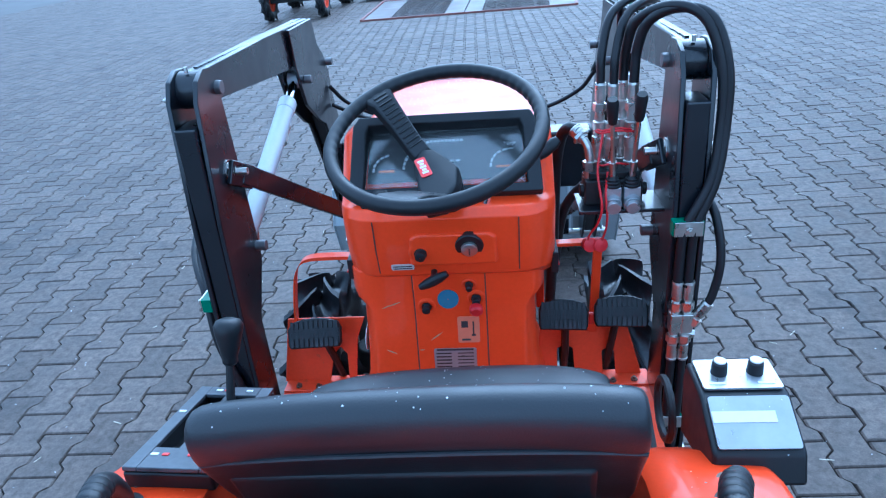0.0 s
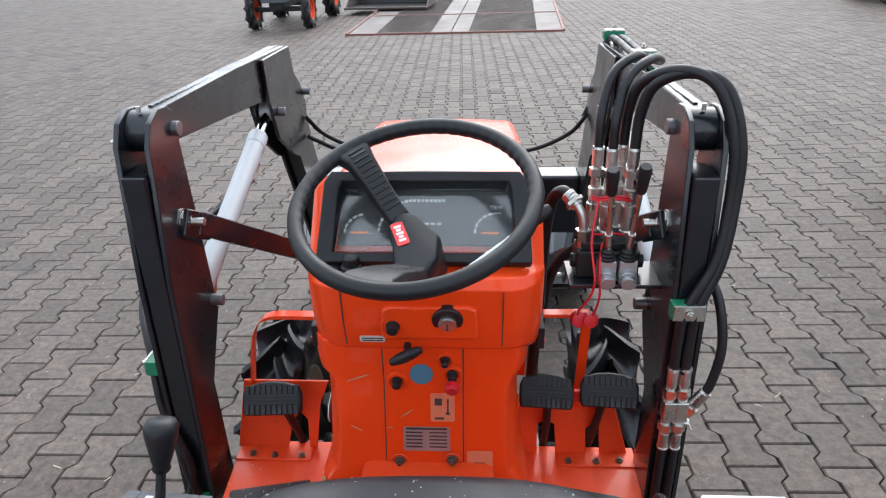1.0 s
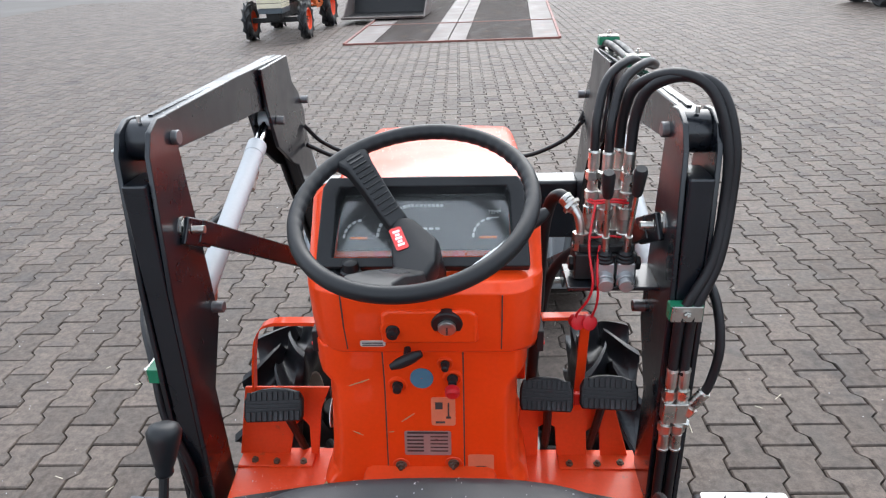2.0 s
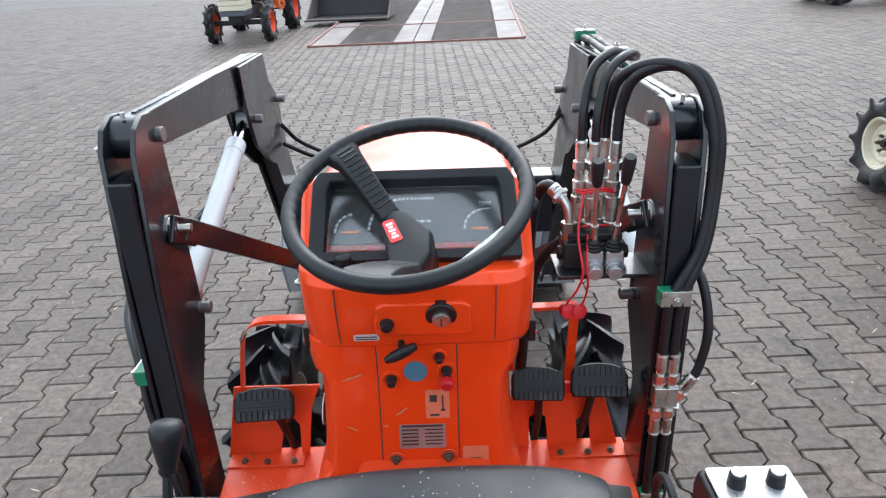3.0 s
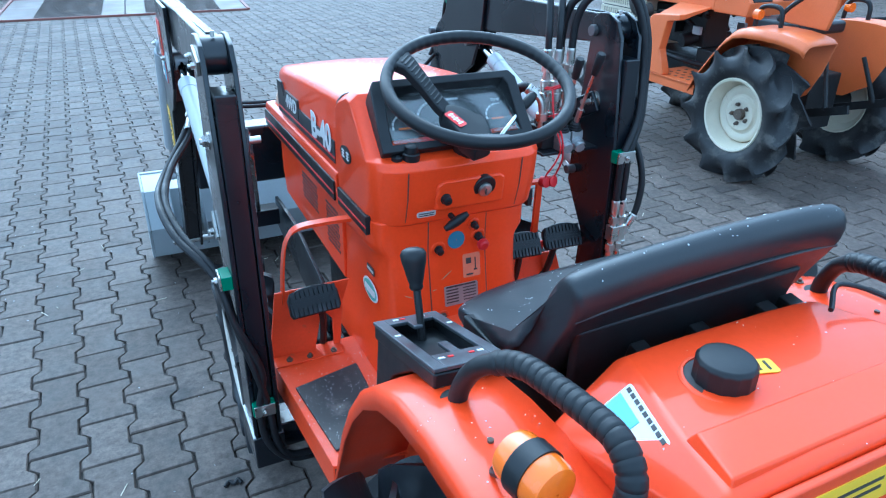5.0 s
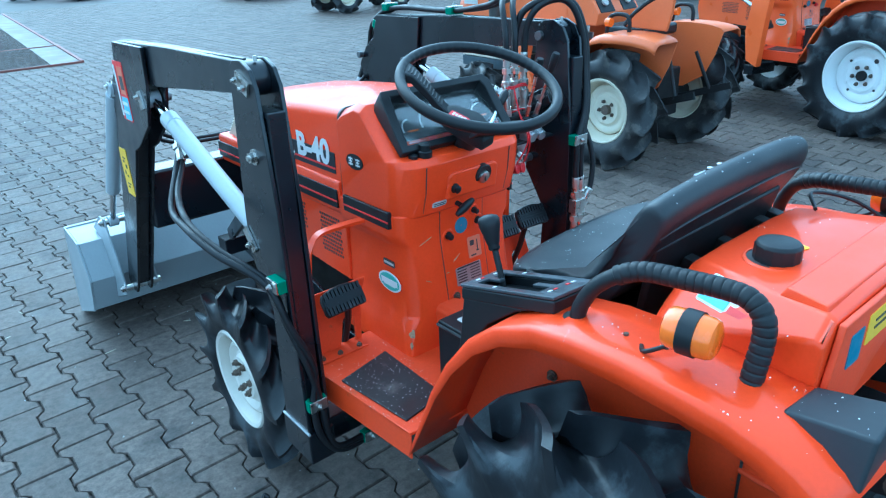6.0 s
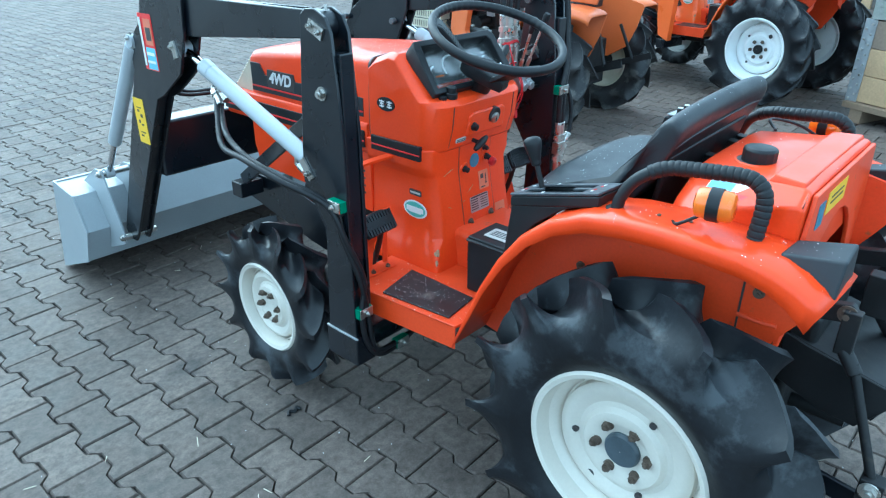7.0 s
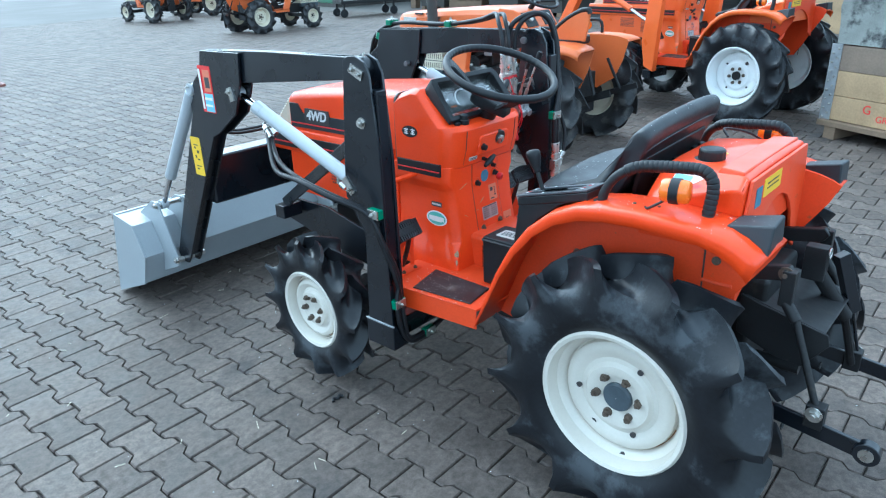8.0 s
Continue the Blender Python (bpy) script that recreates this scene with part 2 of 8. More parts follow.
def prism(bm, profile, a, b, axis="x"):
    """A flat profile pushed from a to b along an axis. x: (y, z); y: (x, z); z: (x, y)."""
    def put(p, k):
        return {"x": (k, p[0], p[1]), "y": (p[0], k, p[1]), "z": (p[0], p[1], k)}[axis]
    lo = [bm.verts.new(put(p, a)) for p in profile]
    hi = [bm.verts.new(put(p, b)) for p in profile]
    bm.faces.new(lo)
    bm.faces.new(hi)
    n = len(profile)
    for i in range(n):
        bm.faces.new((lo[i], lo[(i + 1) % n], hi[(i + 1) % n], hi[i]))
    return lo + hi


def loft(bm, rings, cap=True, closed=True):
    rows = [[bm.verts.new(p) for p in ring] for ring in rings]
    n = len(rows[0])
    for a, b in zip(rows, rows[1:]):
        for i in range(n if closed else n - 1):
            bm.faces.new((a[i], a[(i + 1) % n], b[(i + 1) % n], b[i]))
    if cap:
        bm.faces.new(rows[0])
        bm.faces.new(list(reversed(rows[-1])))
    return rows


def spline(points, steps=8):
    """A smooth curve through the points."""
    p = [Vector(q) for q in points]
    p = [2 * p[0] - p[1]] + p + [2 * p[-1] - p[-2]]
    out = []
    for i in range(1, len(p) - 2):
        for k in range(steps):
            t = k / steps
            a, b, c, d = p[i - 1], p[i], p[i + 1], p[i + 2]
            out.append(0.5 * ((2 * b) + (c - a) * t + (2 * a - 5 * b + 4 * c - d) * t * t + (3 * b - a - 3 * c + d) * t ** 3))
    out.append(p[-2])
    return out


def tube(bm, points, r, n=10, radii=None):
    pts = [Vector(q) for q in points]
    up = None
    rings = []
    for i, q in enumerate(pts):
        d = (pts[min(i + 1, len(pts) - 1)] - pts[max(i - 1, 0)]).normalized()
        if up is None:
            up = d.orthogonal().normalized()
        up = (up - d * up.dot(d)).normalized()
        side = d.cross(up)
        k = radii[i] if radii else r
        rings.append([q + (up * math.cos(a) + side * math.sin(a)) * k for a in (2 * math.pi * j / n for j in range(n))])
    return loft(bm, rings)


def cyl(bm, a, b, r, n=16, r2=None):
    return tube(bm, [a, b], r, n, [r, r if r2 is None else r2])


def bar(bm, a, b, w, h, up=(0, 0, 1)):
    """A straight bar of w x h between two points, h measured along up."""
    a, b = Vector(a), Vector(b)
    d = (b - a).normalized()
    u = Vector(up)
    u = (u - d * u.dot(d)).normalized()
    s = d.cross(u)
    ring = lambda q: [q + s * w / 2 * i + u * h / 2 * j for i, j in ((-1, -1), (1, -1), (1, 1), (-1, 1))]
    return loft(bm, [ring(a), ring(b)])


def lathe(bm, profile, c, n=40, axis=(1, 0, 0), closed=False):
    """A profile of (along, radius) turned round an axis through c."""
    ax = Vector(axis).normalized()
    u = ax.orthogonal().normalized()
    if abs(ax.x) > 0.9:
        u = Vector((0, 1, 0))
    v = ax.cross(u)
    c = Vector(c)
    rings = [[c + ax * p + (u * math.cos(a) + v * math.sin(a)) * r for p, r in profile] for a in (2 * math.pi * j / n for j in range(n))]
    rows = [[bm.verts.new(q) for q in ring] for ring in rings]
    k = len(profile)
    for i in range(n):
        a, b = rows[i], rows[(i + 1) % n]
        for j in range(k if closed else k - 1):
            bm.faces.new((a[j], a[(j + 1) % k], b[(j + 1) % k], b[j]))
    bmesh.ops.remove_doubles(bm, verts=bm.verts, dist=1e-5)


def bolt(bm, at, axis, r=0.011, h=0.009, washer=True):
    at, ax = Vector(at), Vector(axis).normalized()
    if washer:
        cyl(bm, at, at + ax * 0.003, r * 1.45, 16)
    cyl(bm, at + ax * 0.002, at + ax * (h + 0.003), r, 6)
    cyl(bm, at + ax * 0.002, at + ax * (h + 0.008), r * 0.5, 10)


def lettering(name, text, size, m, mat, parent, label="", depth=0.0008, shear=0.0, bold=0.0):
    cu = bpy.data.curves.new(name, "FONT")
    cu.body, cu.size, cu.extrude, cu.align_x, cu.align_y, cu.shear, cu.offset = text, size, depth, "CENTER", "CENTER", shear, bold
    tmp = new(name, cu)
    bpy.context.view_layer.update()
    me = bpy.data.meshes.new_from_object(tmp.evaluated_get(bpy.context.evaluated_depsgraph_get()))
    bpy.data.objects.remove(tmp)
    me.materials.clear()
    me.materials.append(mat)
    ob = new(name, me)
    ob.parent, ob.matrix_basis = parent, m
    return tagged(ob, label) if label else ob


def plane_pose(o, right, up):
    """A pose whose x runs along right and y along up."""
    r = Vector(right).normalized()
    u = Vector(up)
    u = (u - r * u.dot(r)).normalized()
    n = r.cross(u)
    m = Matrix((r, u, n)).transposed().to_4x4()
    m.translation = Vector(o)
    return m


def decal(name, m, w, h, mat, parent, label="", t=0.0012, corner=0.004, bars=(), bar_mat=None):
    """A thin label with rounded corners in the pose m, and printed bars (x, y, w, h) on it."""
    bm = bmesh.new()
    pts = []
    for sx, sy, a0 in ((1, 1, 0), (-1, 1, 90), (-1, -1, 180), (1, -1, 270)):
        for k in range(4):
            a = radians(a0 + 30 * k)
            pts.append((sx * (w / 2 - corner) + corner * math.cos(a), sy * (h / 2 - corner) + corner * math.sin(a)))
    prism(bm, pts, 0, t, "z")
    ob = part(name, bm, mat, parent, label, smooth=False, m=m)
    if bars:
        for x, y, bw, bh in bars:
            bm = bmesh.new()
            box(bm, (x, y, t + 0.0003), (bw, bh, 0.0012))
            part("print", bm, bar_mat or INK, ob, smooth=False)
    return ob


# ---- wheels ----
def make_tyre(name, parent, R, W, rim_r, lugs, lug_h, lug_t, c, side, sweep=24, mat=None):
    """A paddle tyre in one skin: tall curved lugs with round hollows between them, claws at the shoulders. side: -1 when the outer face looks to -x."""
    c, half, Rc = Vector(c), W / 2, R - lug_h
    D = (Rc - rim_r) * 0.44
    # place across (in half widths), bare radius, share of the lug height, sideways push of the claw
    prof = [(0.70, rim_r, 0, 0), (0.90, rim_r + (Rc - rim_r) * 0.22, 0, 0), (0.98, rim_r + (Rc - rim_r) * 0.34, 0, 0), (1.03, rim_r + (Rc - rim_r) * 0.46, 0.0, 0.0), (1.02, Rc - D, 0.26, 0.04),
            (0.985, Rc - D * 0.78, 0.74, 0.10), (0.94, Rc - D * 0.5, 0.95, 0.12), (0.84, Rc - D * 0.2, 0.99, 0.05), (0.70, Rc, 1.0, 0), (0.52, Rc, 1.0, 0), (0.34, Rc, 1.0, 0), (0.17, Rc, 1.0, 0), (0.04, Rc, 0.92, 0), (-0.05, Rc, 0.3, 0)]
    # angles over one pitch, from crest to crest, follow the sweep so that the crests stay crisp
    flat = min(0.30, lug_t * lugs / (2 * math.pi * R))
    fall = [flat, flat + 0.03, flat + 0.08, flat + 0.16, 0.44, 0.58, 0.72, 0.86]
    pitch = [-flat, *fall, 1.0, *(2 - d for d in reversed(fall[1:]))]
    steps = len(pitch)
    n = lugs * steps
    shift = steps // 2
    rows = []
    for s in (-1, 1):
        for f, r, h, push in (prof if s < 0 else reversed(prof)):
            row = []
            for k in range(n):
                j = k if s < 0 else (k + shift) % n
                d = pitch[j % steps]
                turn = (j // steps) + d / 2 + (0.0 if s < 0 else -0.5)
                a = 2 * math.pi * turn / lugs + radians(sweep) * (max(f, 0.0) ** 0.6)
                d = abs(d) if abs(d) <= 1 else 2 - abs(d)
                u = min(1.0, max(0.0, (d - flat) / (0.97 - flat)))
                g = 1.0 if d <= flat + 1e-6 else 1 - (1 - (1 - u) ** 2.3) ** 0.62
                row.append(c + Vector((s * half * (f + push * g), (r + (R - r) * h * g) * math.cos(a), (r + (R - r) * h * g) * math.sin(a))))
            rows.append(row)
    rows.append([c + Vector((0, (rim_r - 0.01) * math.cos(2 * math.pi * k / n), (rim_r - 0.01) * math.sin(2 * math.pi * k / n))) for k in range(n)])
    verts, faces = [v for row in rows for v in row], []
    for i in range(len(rows)):
        j = (i + 1) % len(rows)
        faces += [(i * n + k, i * n + (k + 1) % n, j * n + (k + 1) % n, j * n + k) for k in range(n)]
    for v in verts:
        v.z = max(v.z, 0.001)
    me = bpy.data.meshes.new(name)
    me.from_pydata(verts, [], faces)
    bm = bmesh.new()
    bm.from_mesh(me)
    bpy.data.meshes.remove(me)
    return part(name, bm, mat or RUBBER, parent, angle=30)


def make_rim(parent, c, side, rim_r, W, dish, mat, hub_r, nuts, nut_ring, holes=(), hub_mat=None, nut_mat=None, cap_out=0.02):
    """Rim with dished disc, hub cap and nuts. side: the way the outer face looks along x."""
    s = side
    bm = bmesh.new()
    half = W * 0.36
    x = lambda v: s * v
    prof = [(x(half + 0.006), rim_r + 0.012), (x(half + 0.012), rim_r + 0.006), (x(half + 0.008), rim_r - 0.005), (x(half - 0.012), rim_r - 0.010), (x(half - 0.03), rim_r - 0.013),
            (x(dish + 0.010), rim_r * 0.86), (x(dish - 0.004), rim_r * 0.835), (x(dish - 0.004), rim_r * 0.815), (x(dish + 0.012), rim_r * 0.80), (x(dish + 0.018), rim_r * 0.76),
            (x(dish + 0.020), rim_r * 0.70), (x(dish + 0.016), rim_r * 0.64), (x(dish + 0.009), rim_r * 0.57), (x(dish + 0.012), rim_r * 0.51), (x(dish + 0.023), rim_r * 0.46), (x(dish + 0.024), rim_r * 0.36),
            (x(dish + 0.018), rim_r * 0.30), (x(dish + 0.012), hub_r * 0.9), (x(dish + 0.012), 0.002),
            (x(dish - 0.010), 0.002), (x(dish - 0.012), rim_r - 0.05), (x(-half + 0.03), rim_r - 0.02), (x(-half), rim_r - 0.004), (x(-half), rim_r + 0.010)]
    lathe(bm, prof, c, 56, closed=True)
    rim = part("rim", bm, mat, parent, angle=30)
    c = Vector(c)
    for a0, a1, rr, thick in ((195, 262, 0.826, 0.0016), (305, 330, 0.826, 0.0012), (120, 150, 0.826, 0.0010)):
        bm = bmesh.new()
        tube(bm, [c + Vector((x(dish - 0.0035), rim_r * rr * math.cos(radians(a)), rim_r * rr * math.sin(radians(a)))) for a in range(a0, a1, 4)], thick, 6)
        part("rust_line", bm, RIM_RUST, rim, "thin line of rust in the rim's groove")
    bm = bmesh.new()
    lathe(bm, [(x(dish + 0.005), hub_r), (x(dish + cap_out), hub_r), (x(dish + cap_out + 0.006), hub_r * 0.9), (x(dish + cap_out + 0.007), 0.001)], c, 28)
    part("hub_cap", bm, hub_mat or STEEL_DARK, parent, "dark steel hub cap", angle=30)
    for k in range(nuts):
        a = 2 * math.pi * k / nuts - 0.13
        q = c + Vector((x(dish + 0.016), nut_ring * math.cos(a), nut_ring * math.sin(a)))
        bm = bmesh.new()
        cyl(bm, q, q + Vector((x(0.006), 0, 0)), 0.0135, 14)
        cyl(bm, q, q + Vector((x(0.017), 0, 0)), 0.0105, 6)
        cyl(bm, q, q + Vector((x(0.024), 0, 0)), 0.0055, 10)
        part("wheel_nut", bm, nut_mat or RUSTY, parent, smooth=False)
    for a, rr, hr in holes:
        # solid dark plug at the disc's surface; its colour stands for the hole's shade
        q = c + Vector((x(dish + 0.004), rr * math.cos(a), rr * math.sin(a)))
        bm = bmesh.new()
        cyl(bm, q, q + Vector((x(0.0158 if rr > 0.15 else 0.0125), 0, 0)), hr, 24)
        part("hole_shade", bm, INK, parent, "dark round plug whose colour stands for a shaded hole", smooth=False)
    return rim


def make_wheel(name, parent, c, side, R, W, rim_r, lugs, lug_h, lug_t, dish, rim_mat, hub_r, nuts, nut_ring, holes=(), label="", sweep=24, cap_out=0.02, hub_mat=None, back=None, tyre_mat=None):
    """A whole wheel under an Empty at its hub, so that tyre and rim are its parts."""
    w = new(name)
    w.parent = parent
    w.empty_display_size = 0.1
    w.matrix_basis = pose(*c) if back is None else back @ pose(*c)
    if label:
        tagged(w, label)
    make_tyre_local(w, c, R, W, rim_r, lugs, lug_h, lug_t, side, sweep, tyre_mat)
    make_rim(w, (0, 0, 0), side, rim_r, W, dish, rim_mat, hub_r, nuts, nut_ring, holes, cap_out=cap_out, hub_mat=hub_mat)
    return w


def make_tyre_local(w, c, R, W, rim_r, lugs, lug_h, lug_t, side, sweep, mat=None):
    ob = make_tyre("tyre", None, R, W, rim_r, lugs, lug_h, lug_t, c, side, sweep, mat)
    ob.data.transform(Matrix.Translation(-Vector(c)))
    ob.parent = w
    return ob


# ---- ground ----
GROUND_Z = -0.012
bm = bmesh.new()
prism(bm, [(-90, -60), (110, -60), (110, 160), (-90, 160)], GROUND_Z - 0.3, GROUND_Z, "z")
ground = part("ground", bm, JOINT, None, "dark sand and dirt in the joints of the yard", smooth=False)
tagged(ground, category="ground", kind="structure")

PAVE_L, PAVE_P, PAVE_YAW = 0.2015, 0.1377, 1.2      # length along a column, column pitch, turn of the pieces
PAVE_ORIGIN = (1.0515, 1.589)
ROW_YAW, COLUMN_YAW = 0.2, 2.2                      # the laid rows and columns are not quite square
NECK = 0.0135


def paver_outline(gap=0.0023, l=PAVE_L, p=PAVE_P):
    """The dog-bone outline of one paver: wide straight ends, narrow waist, sloping shoulders."""
    h, a = l / 2 - gap, p / 2
    w_end, w_mid = a + NECK - gap, a - NECK - gap
    y1, y2 = l * 0.25 + 0.012, l * 0.25 - 0.012
    right = [(w_end, -h), (w_end, -y1), (w_mid, -y2), (w_mid, y2), (w_end, y1), (w_end, h)]
    return right + [(-x, y) for x, y in reversed(right)]


def paver_mesh(drop=0.005, inset=0.0038, deep=0.03):
    bm = bmesh.new()
    o = paver_outline()
    k = lambda q, f: (q[0] * (1 - f / 0.065), q[1] * (1 - f / 0.1))
    rings = [[(x, y, -deep) for x, y in o], [(x, y, -drop) for x, y in o], [(*k(q, inset), 0.0) for q in o]]
    rows = [[bm.verts.new(q) for q in ring] for ring in rings]
    n = len(o)
    for a, b in zip(rows, rows[1:]):
        for i in range(n):
            bm.faces.new((a[i], a[(i + 1) % n], b[(i + 1) % n], b[i]))
    bm.faces.new(rows[-1])
    return bm


def paver_places(x0, x1, y0, y1):
    row, col = radians(ROW_YAW), radians(COLUMN_YAW)
    for i in range(-150, 150):
        for j in range(-60, 140):
            u, v = i * PAVE_P, (j + 0.5 * (i % 2)) * PAVE_L
            x, y = PAVE_ORIGIN[0] + math.cos(row) * u - math.sin(col) * v, PAVE_ORIGIN[1] + math.sin(row) * u + math.cos(col) * v
            if x0 <= x <= x1 and y0 <= y <= y1:
                yield x, y


def lay_paving():
    rng = random.Random(4)
    near = sorted(paver_places(-13.0, 12.0, -3.0, 22.0), key=lambda q: math.hypot(q[0] + 1.0, q[1] - 0.95))
    pavement = thing("pavement", "grey-brown interlocking concrete pavers of the wet yard", "paving", kind="structure")
    me = finish(paver_mesh(), "paver", PAVER, smooth=False)
    turn = pose(0, 0, 0, 0, 0, PAVE_YAW)
    for x, y in near[:300]:
        ob = new("paver", me)
        ob.parent = pavement
        ob.matrix_basis = pose(x, y, rng.uniform(-0.0015, 0.0015), rng.uniform(-0.35, 0.35), rng.uniform(-0.35, 0.35), PAVE_YAW + rng.uniform(-0.4, 0.4))
    verts, faces = [], []
    bm = paver_mesh()
    base = [v.co.copy() for v in bm.verts]
    shape = [[v.index for v in f.verts] for f in bm.faces]
    bm.verts.index_update()
    shape = [[v.index for v in f.verts] for f in bm.faces]
    bm.free()
    for x, y in near[300:]:
        m = pose(x, y, rng.uniform(-0.0015, 0.0015), rng.uniform(-0.35, 0.35), rng.uniform(-0.35, 0.35), PAVE_YAW + rng.uniform(-0.4, 0.4))
        k = len(verts)
        verts.extend(m @ q for q in base)
        faces.extend([i + k for i in f] for f in shape)
    me = bpy.data.meshes.new("paving_field")
    me.from_pydata(verts, [], faces)
    me.materials.append(PAVER_FIELD)
    ob = new("paving_field", me)
    ob.parent = pavement
    tagged(ob, "field of interlocking concrete pavers", kind="stuff")
    # the yard beyond, seen at a flat angle
    bm = bmesh.new()
    for a, b, c, d in ((-90, 12.0, 22.0, 160), (12.0, 110, -60, 160), (-90, -13.0, -60, 22.0), (-13.0, 12.0, -60, -3.0)):
        prism(bm, [(a, c), (b, c), (b, d), (a, d)], -0.25, -0.004, "z")
    far = part("distant_yard", bm, FAR_PAVING, pavement, "paving far across the yard", smooth=False)
    tagged(far, kind="stuff")


# ---- the small tractor with its front loader ----
XC = 0.012                      # the tractor's middle plane
mir = lambda x: 2 * XC - x
STANCE = pose(-0.0026, -0.0036, 0.0136, -0.755, 0.993, 0.874) @ Matrix.Diagonal((0.972, 0.997, 0.993, 1))
tractor = thing("compact_tractor", "orange compact tractor with black front loader and grey bucket", "tractor", at=STANCE)


def build_wheels():
    back = STANCE.inverted()
    for s in (-1, 1):
        make_wheel("rear_wheel", tractor, (-0.377 if s < 0 else 0.408, -0.005, 0.405), s, 0.402, 0.172, 0.200, 12, 0.073, 0.021, 0.006, WHITE_RIM, 0.042, 6, 0.064,
                   [(-0.11, 0.121, 0.008), (2.09, 0.114, 0.008), (-1.03, 0.136, 0.012), (-2.03, 0.116, 0.008), (-1.73, 0.184, 0.009)], "rear wheel with white rim and tall curved lugs", sweep=24, hub_mat=HUB_GREY, back=back)
        make_wheel("front_wheel", tractor, (-0.424 if s < 0 else 0.420, 1.25, 0.277), s, 0.282, 0.135, 0.146, 12, 0.048, 0.018, 0.018, WHITE_RIM, 0.026, 6, 0.05,
                   (), "front wheel with white rim and cleated tyre", sweep=28, cap_out=0.004, hub_mat=HUB_GREY, back=back)


def build_chassis():
    bm = bmesh.new()
    hull_box(bm, (XC - 0.13, -0.10, 0.30), (XC + 0.13, 0.70, 0.58))
    hull_box(bm, (XC - 0.11, 0.70, 0.32), (XC + 0.11, 1.50, 0.56))
    cyl(bm, (XC - 0.33, 0, 0.388), (XC + 0.33, 0, 0.388), 0.065, 20)
    cyl(bm, (XC - 0.26, 0, 0.388), (XC + 0.26, 0, 0.388), 0.10, 20)
    part("transmission_housing", bm, STEEL_DARK, tractor, "oily dark gearbox and axle housing", bevel=0.012)
    bm = bmesh.new()
    hull_box(bm, (XC - 0.30, 1.19, 0.24), (XC + 0.30, 1.29, 0.31))
    for s in (-1, 1):
        cyl(bm, (XC + s * 0.30, 1.24, 0.20), (XC + s * 0.30, 1.24, 0.36), 0.045, 18)
        cyl(bm, (XC + s * 0.29, 1.24, 0.277), (XC + s * 0.40, 1.24, 0.277), 0.05, 18)
    part("front_axle", bm, STEEL_DARK, tractor, bevel=0.008)
    bm = bmesh.new()
    cyl(bm, (XC - 0.31, 1.12, 0.31), (XC + 0.31, 1.12, 0.31), 0.012, 10)
    cyl(bm, (XC - 0.12, 0.80, 0.40), (XC - 0.30, 1.12, 0.33), 0.012, 10)
    part("steering_rod", bm, STEEL_DARK, tractor)
    # loader subframe along the engine
    for s in (-1, 1):
        bm = bmesh.new()
        x = XC + s * 0.235
        prism(bm, [(0.78, 0.34), (1.30, 0.42), (1.66, 0.50), (1.66, 0.60), (1.40, 0.60), (1.10, 0.53), (1.00, 0.455), (0.78, 0.455)], x - 0.006, x + 0.006)
        part("loader_subframe", bm, BLACK_PAINT, tractor, bevel=0.003)
        bm = bmesh.new()
        x0, x1 = XC + s * 0.24, XC + s * 0.50
        hull_box(bm, (x0, 0.80, 0.30), (x1, 0.88, 0.37))
        part("loader_cross_mount", bm, BLACK_PAINT, tractor, bevel=0.004)


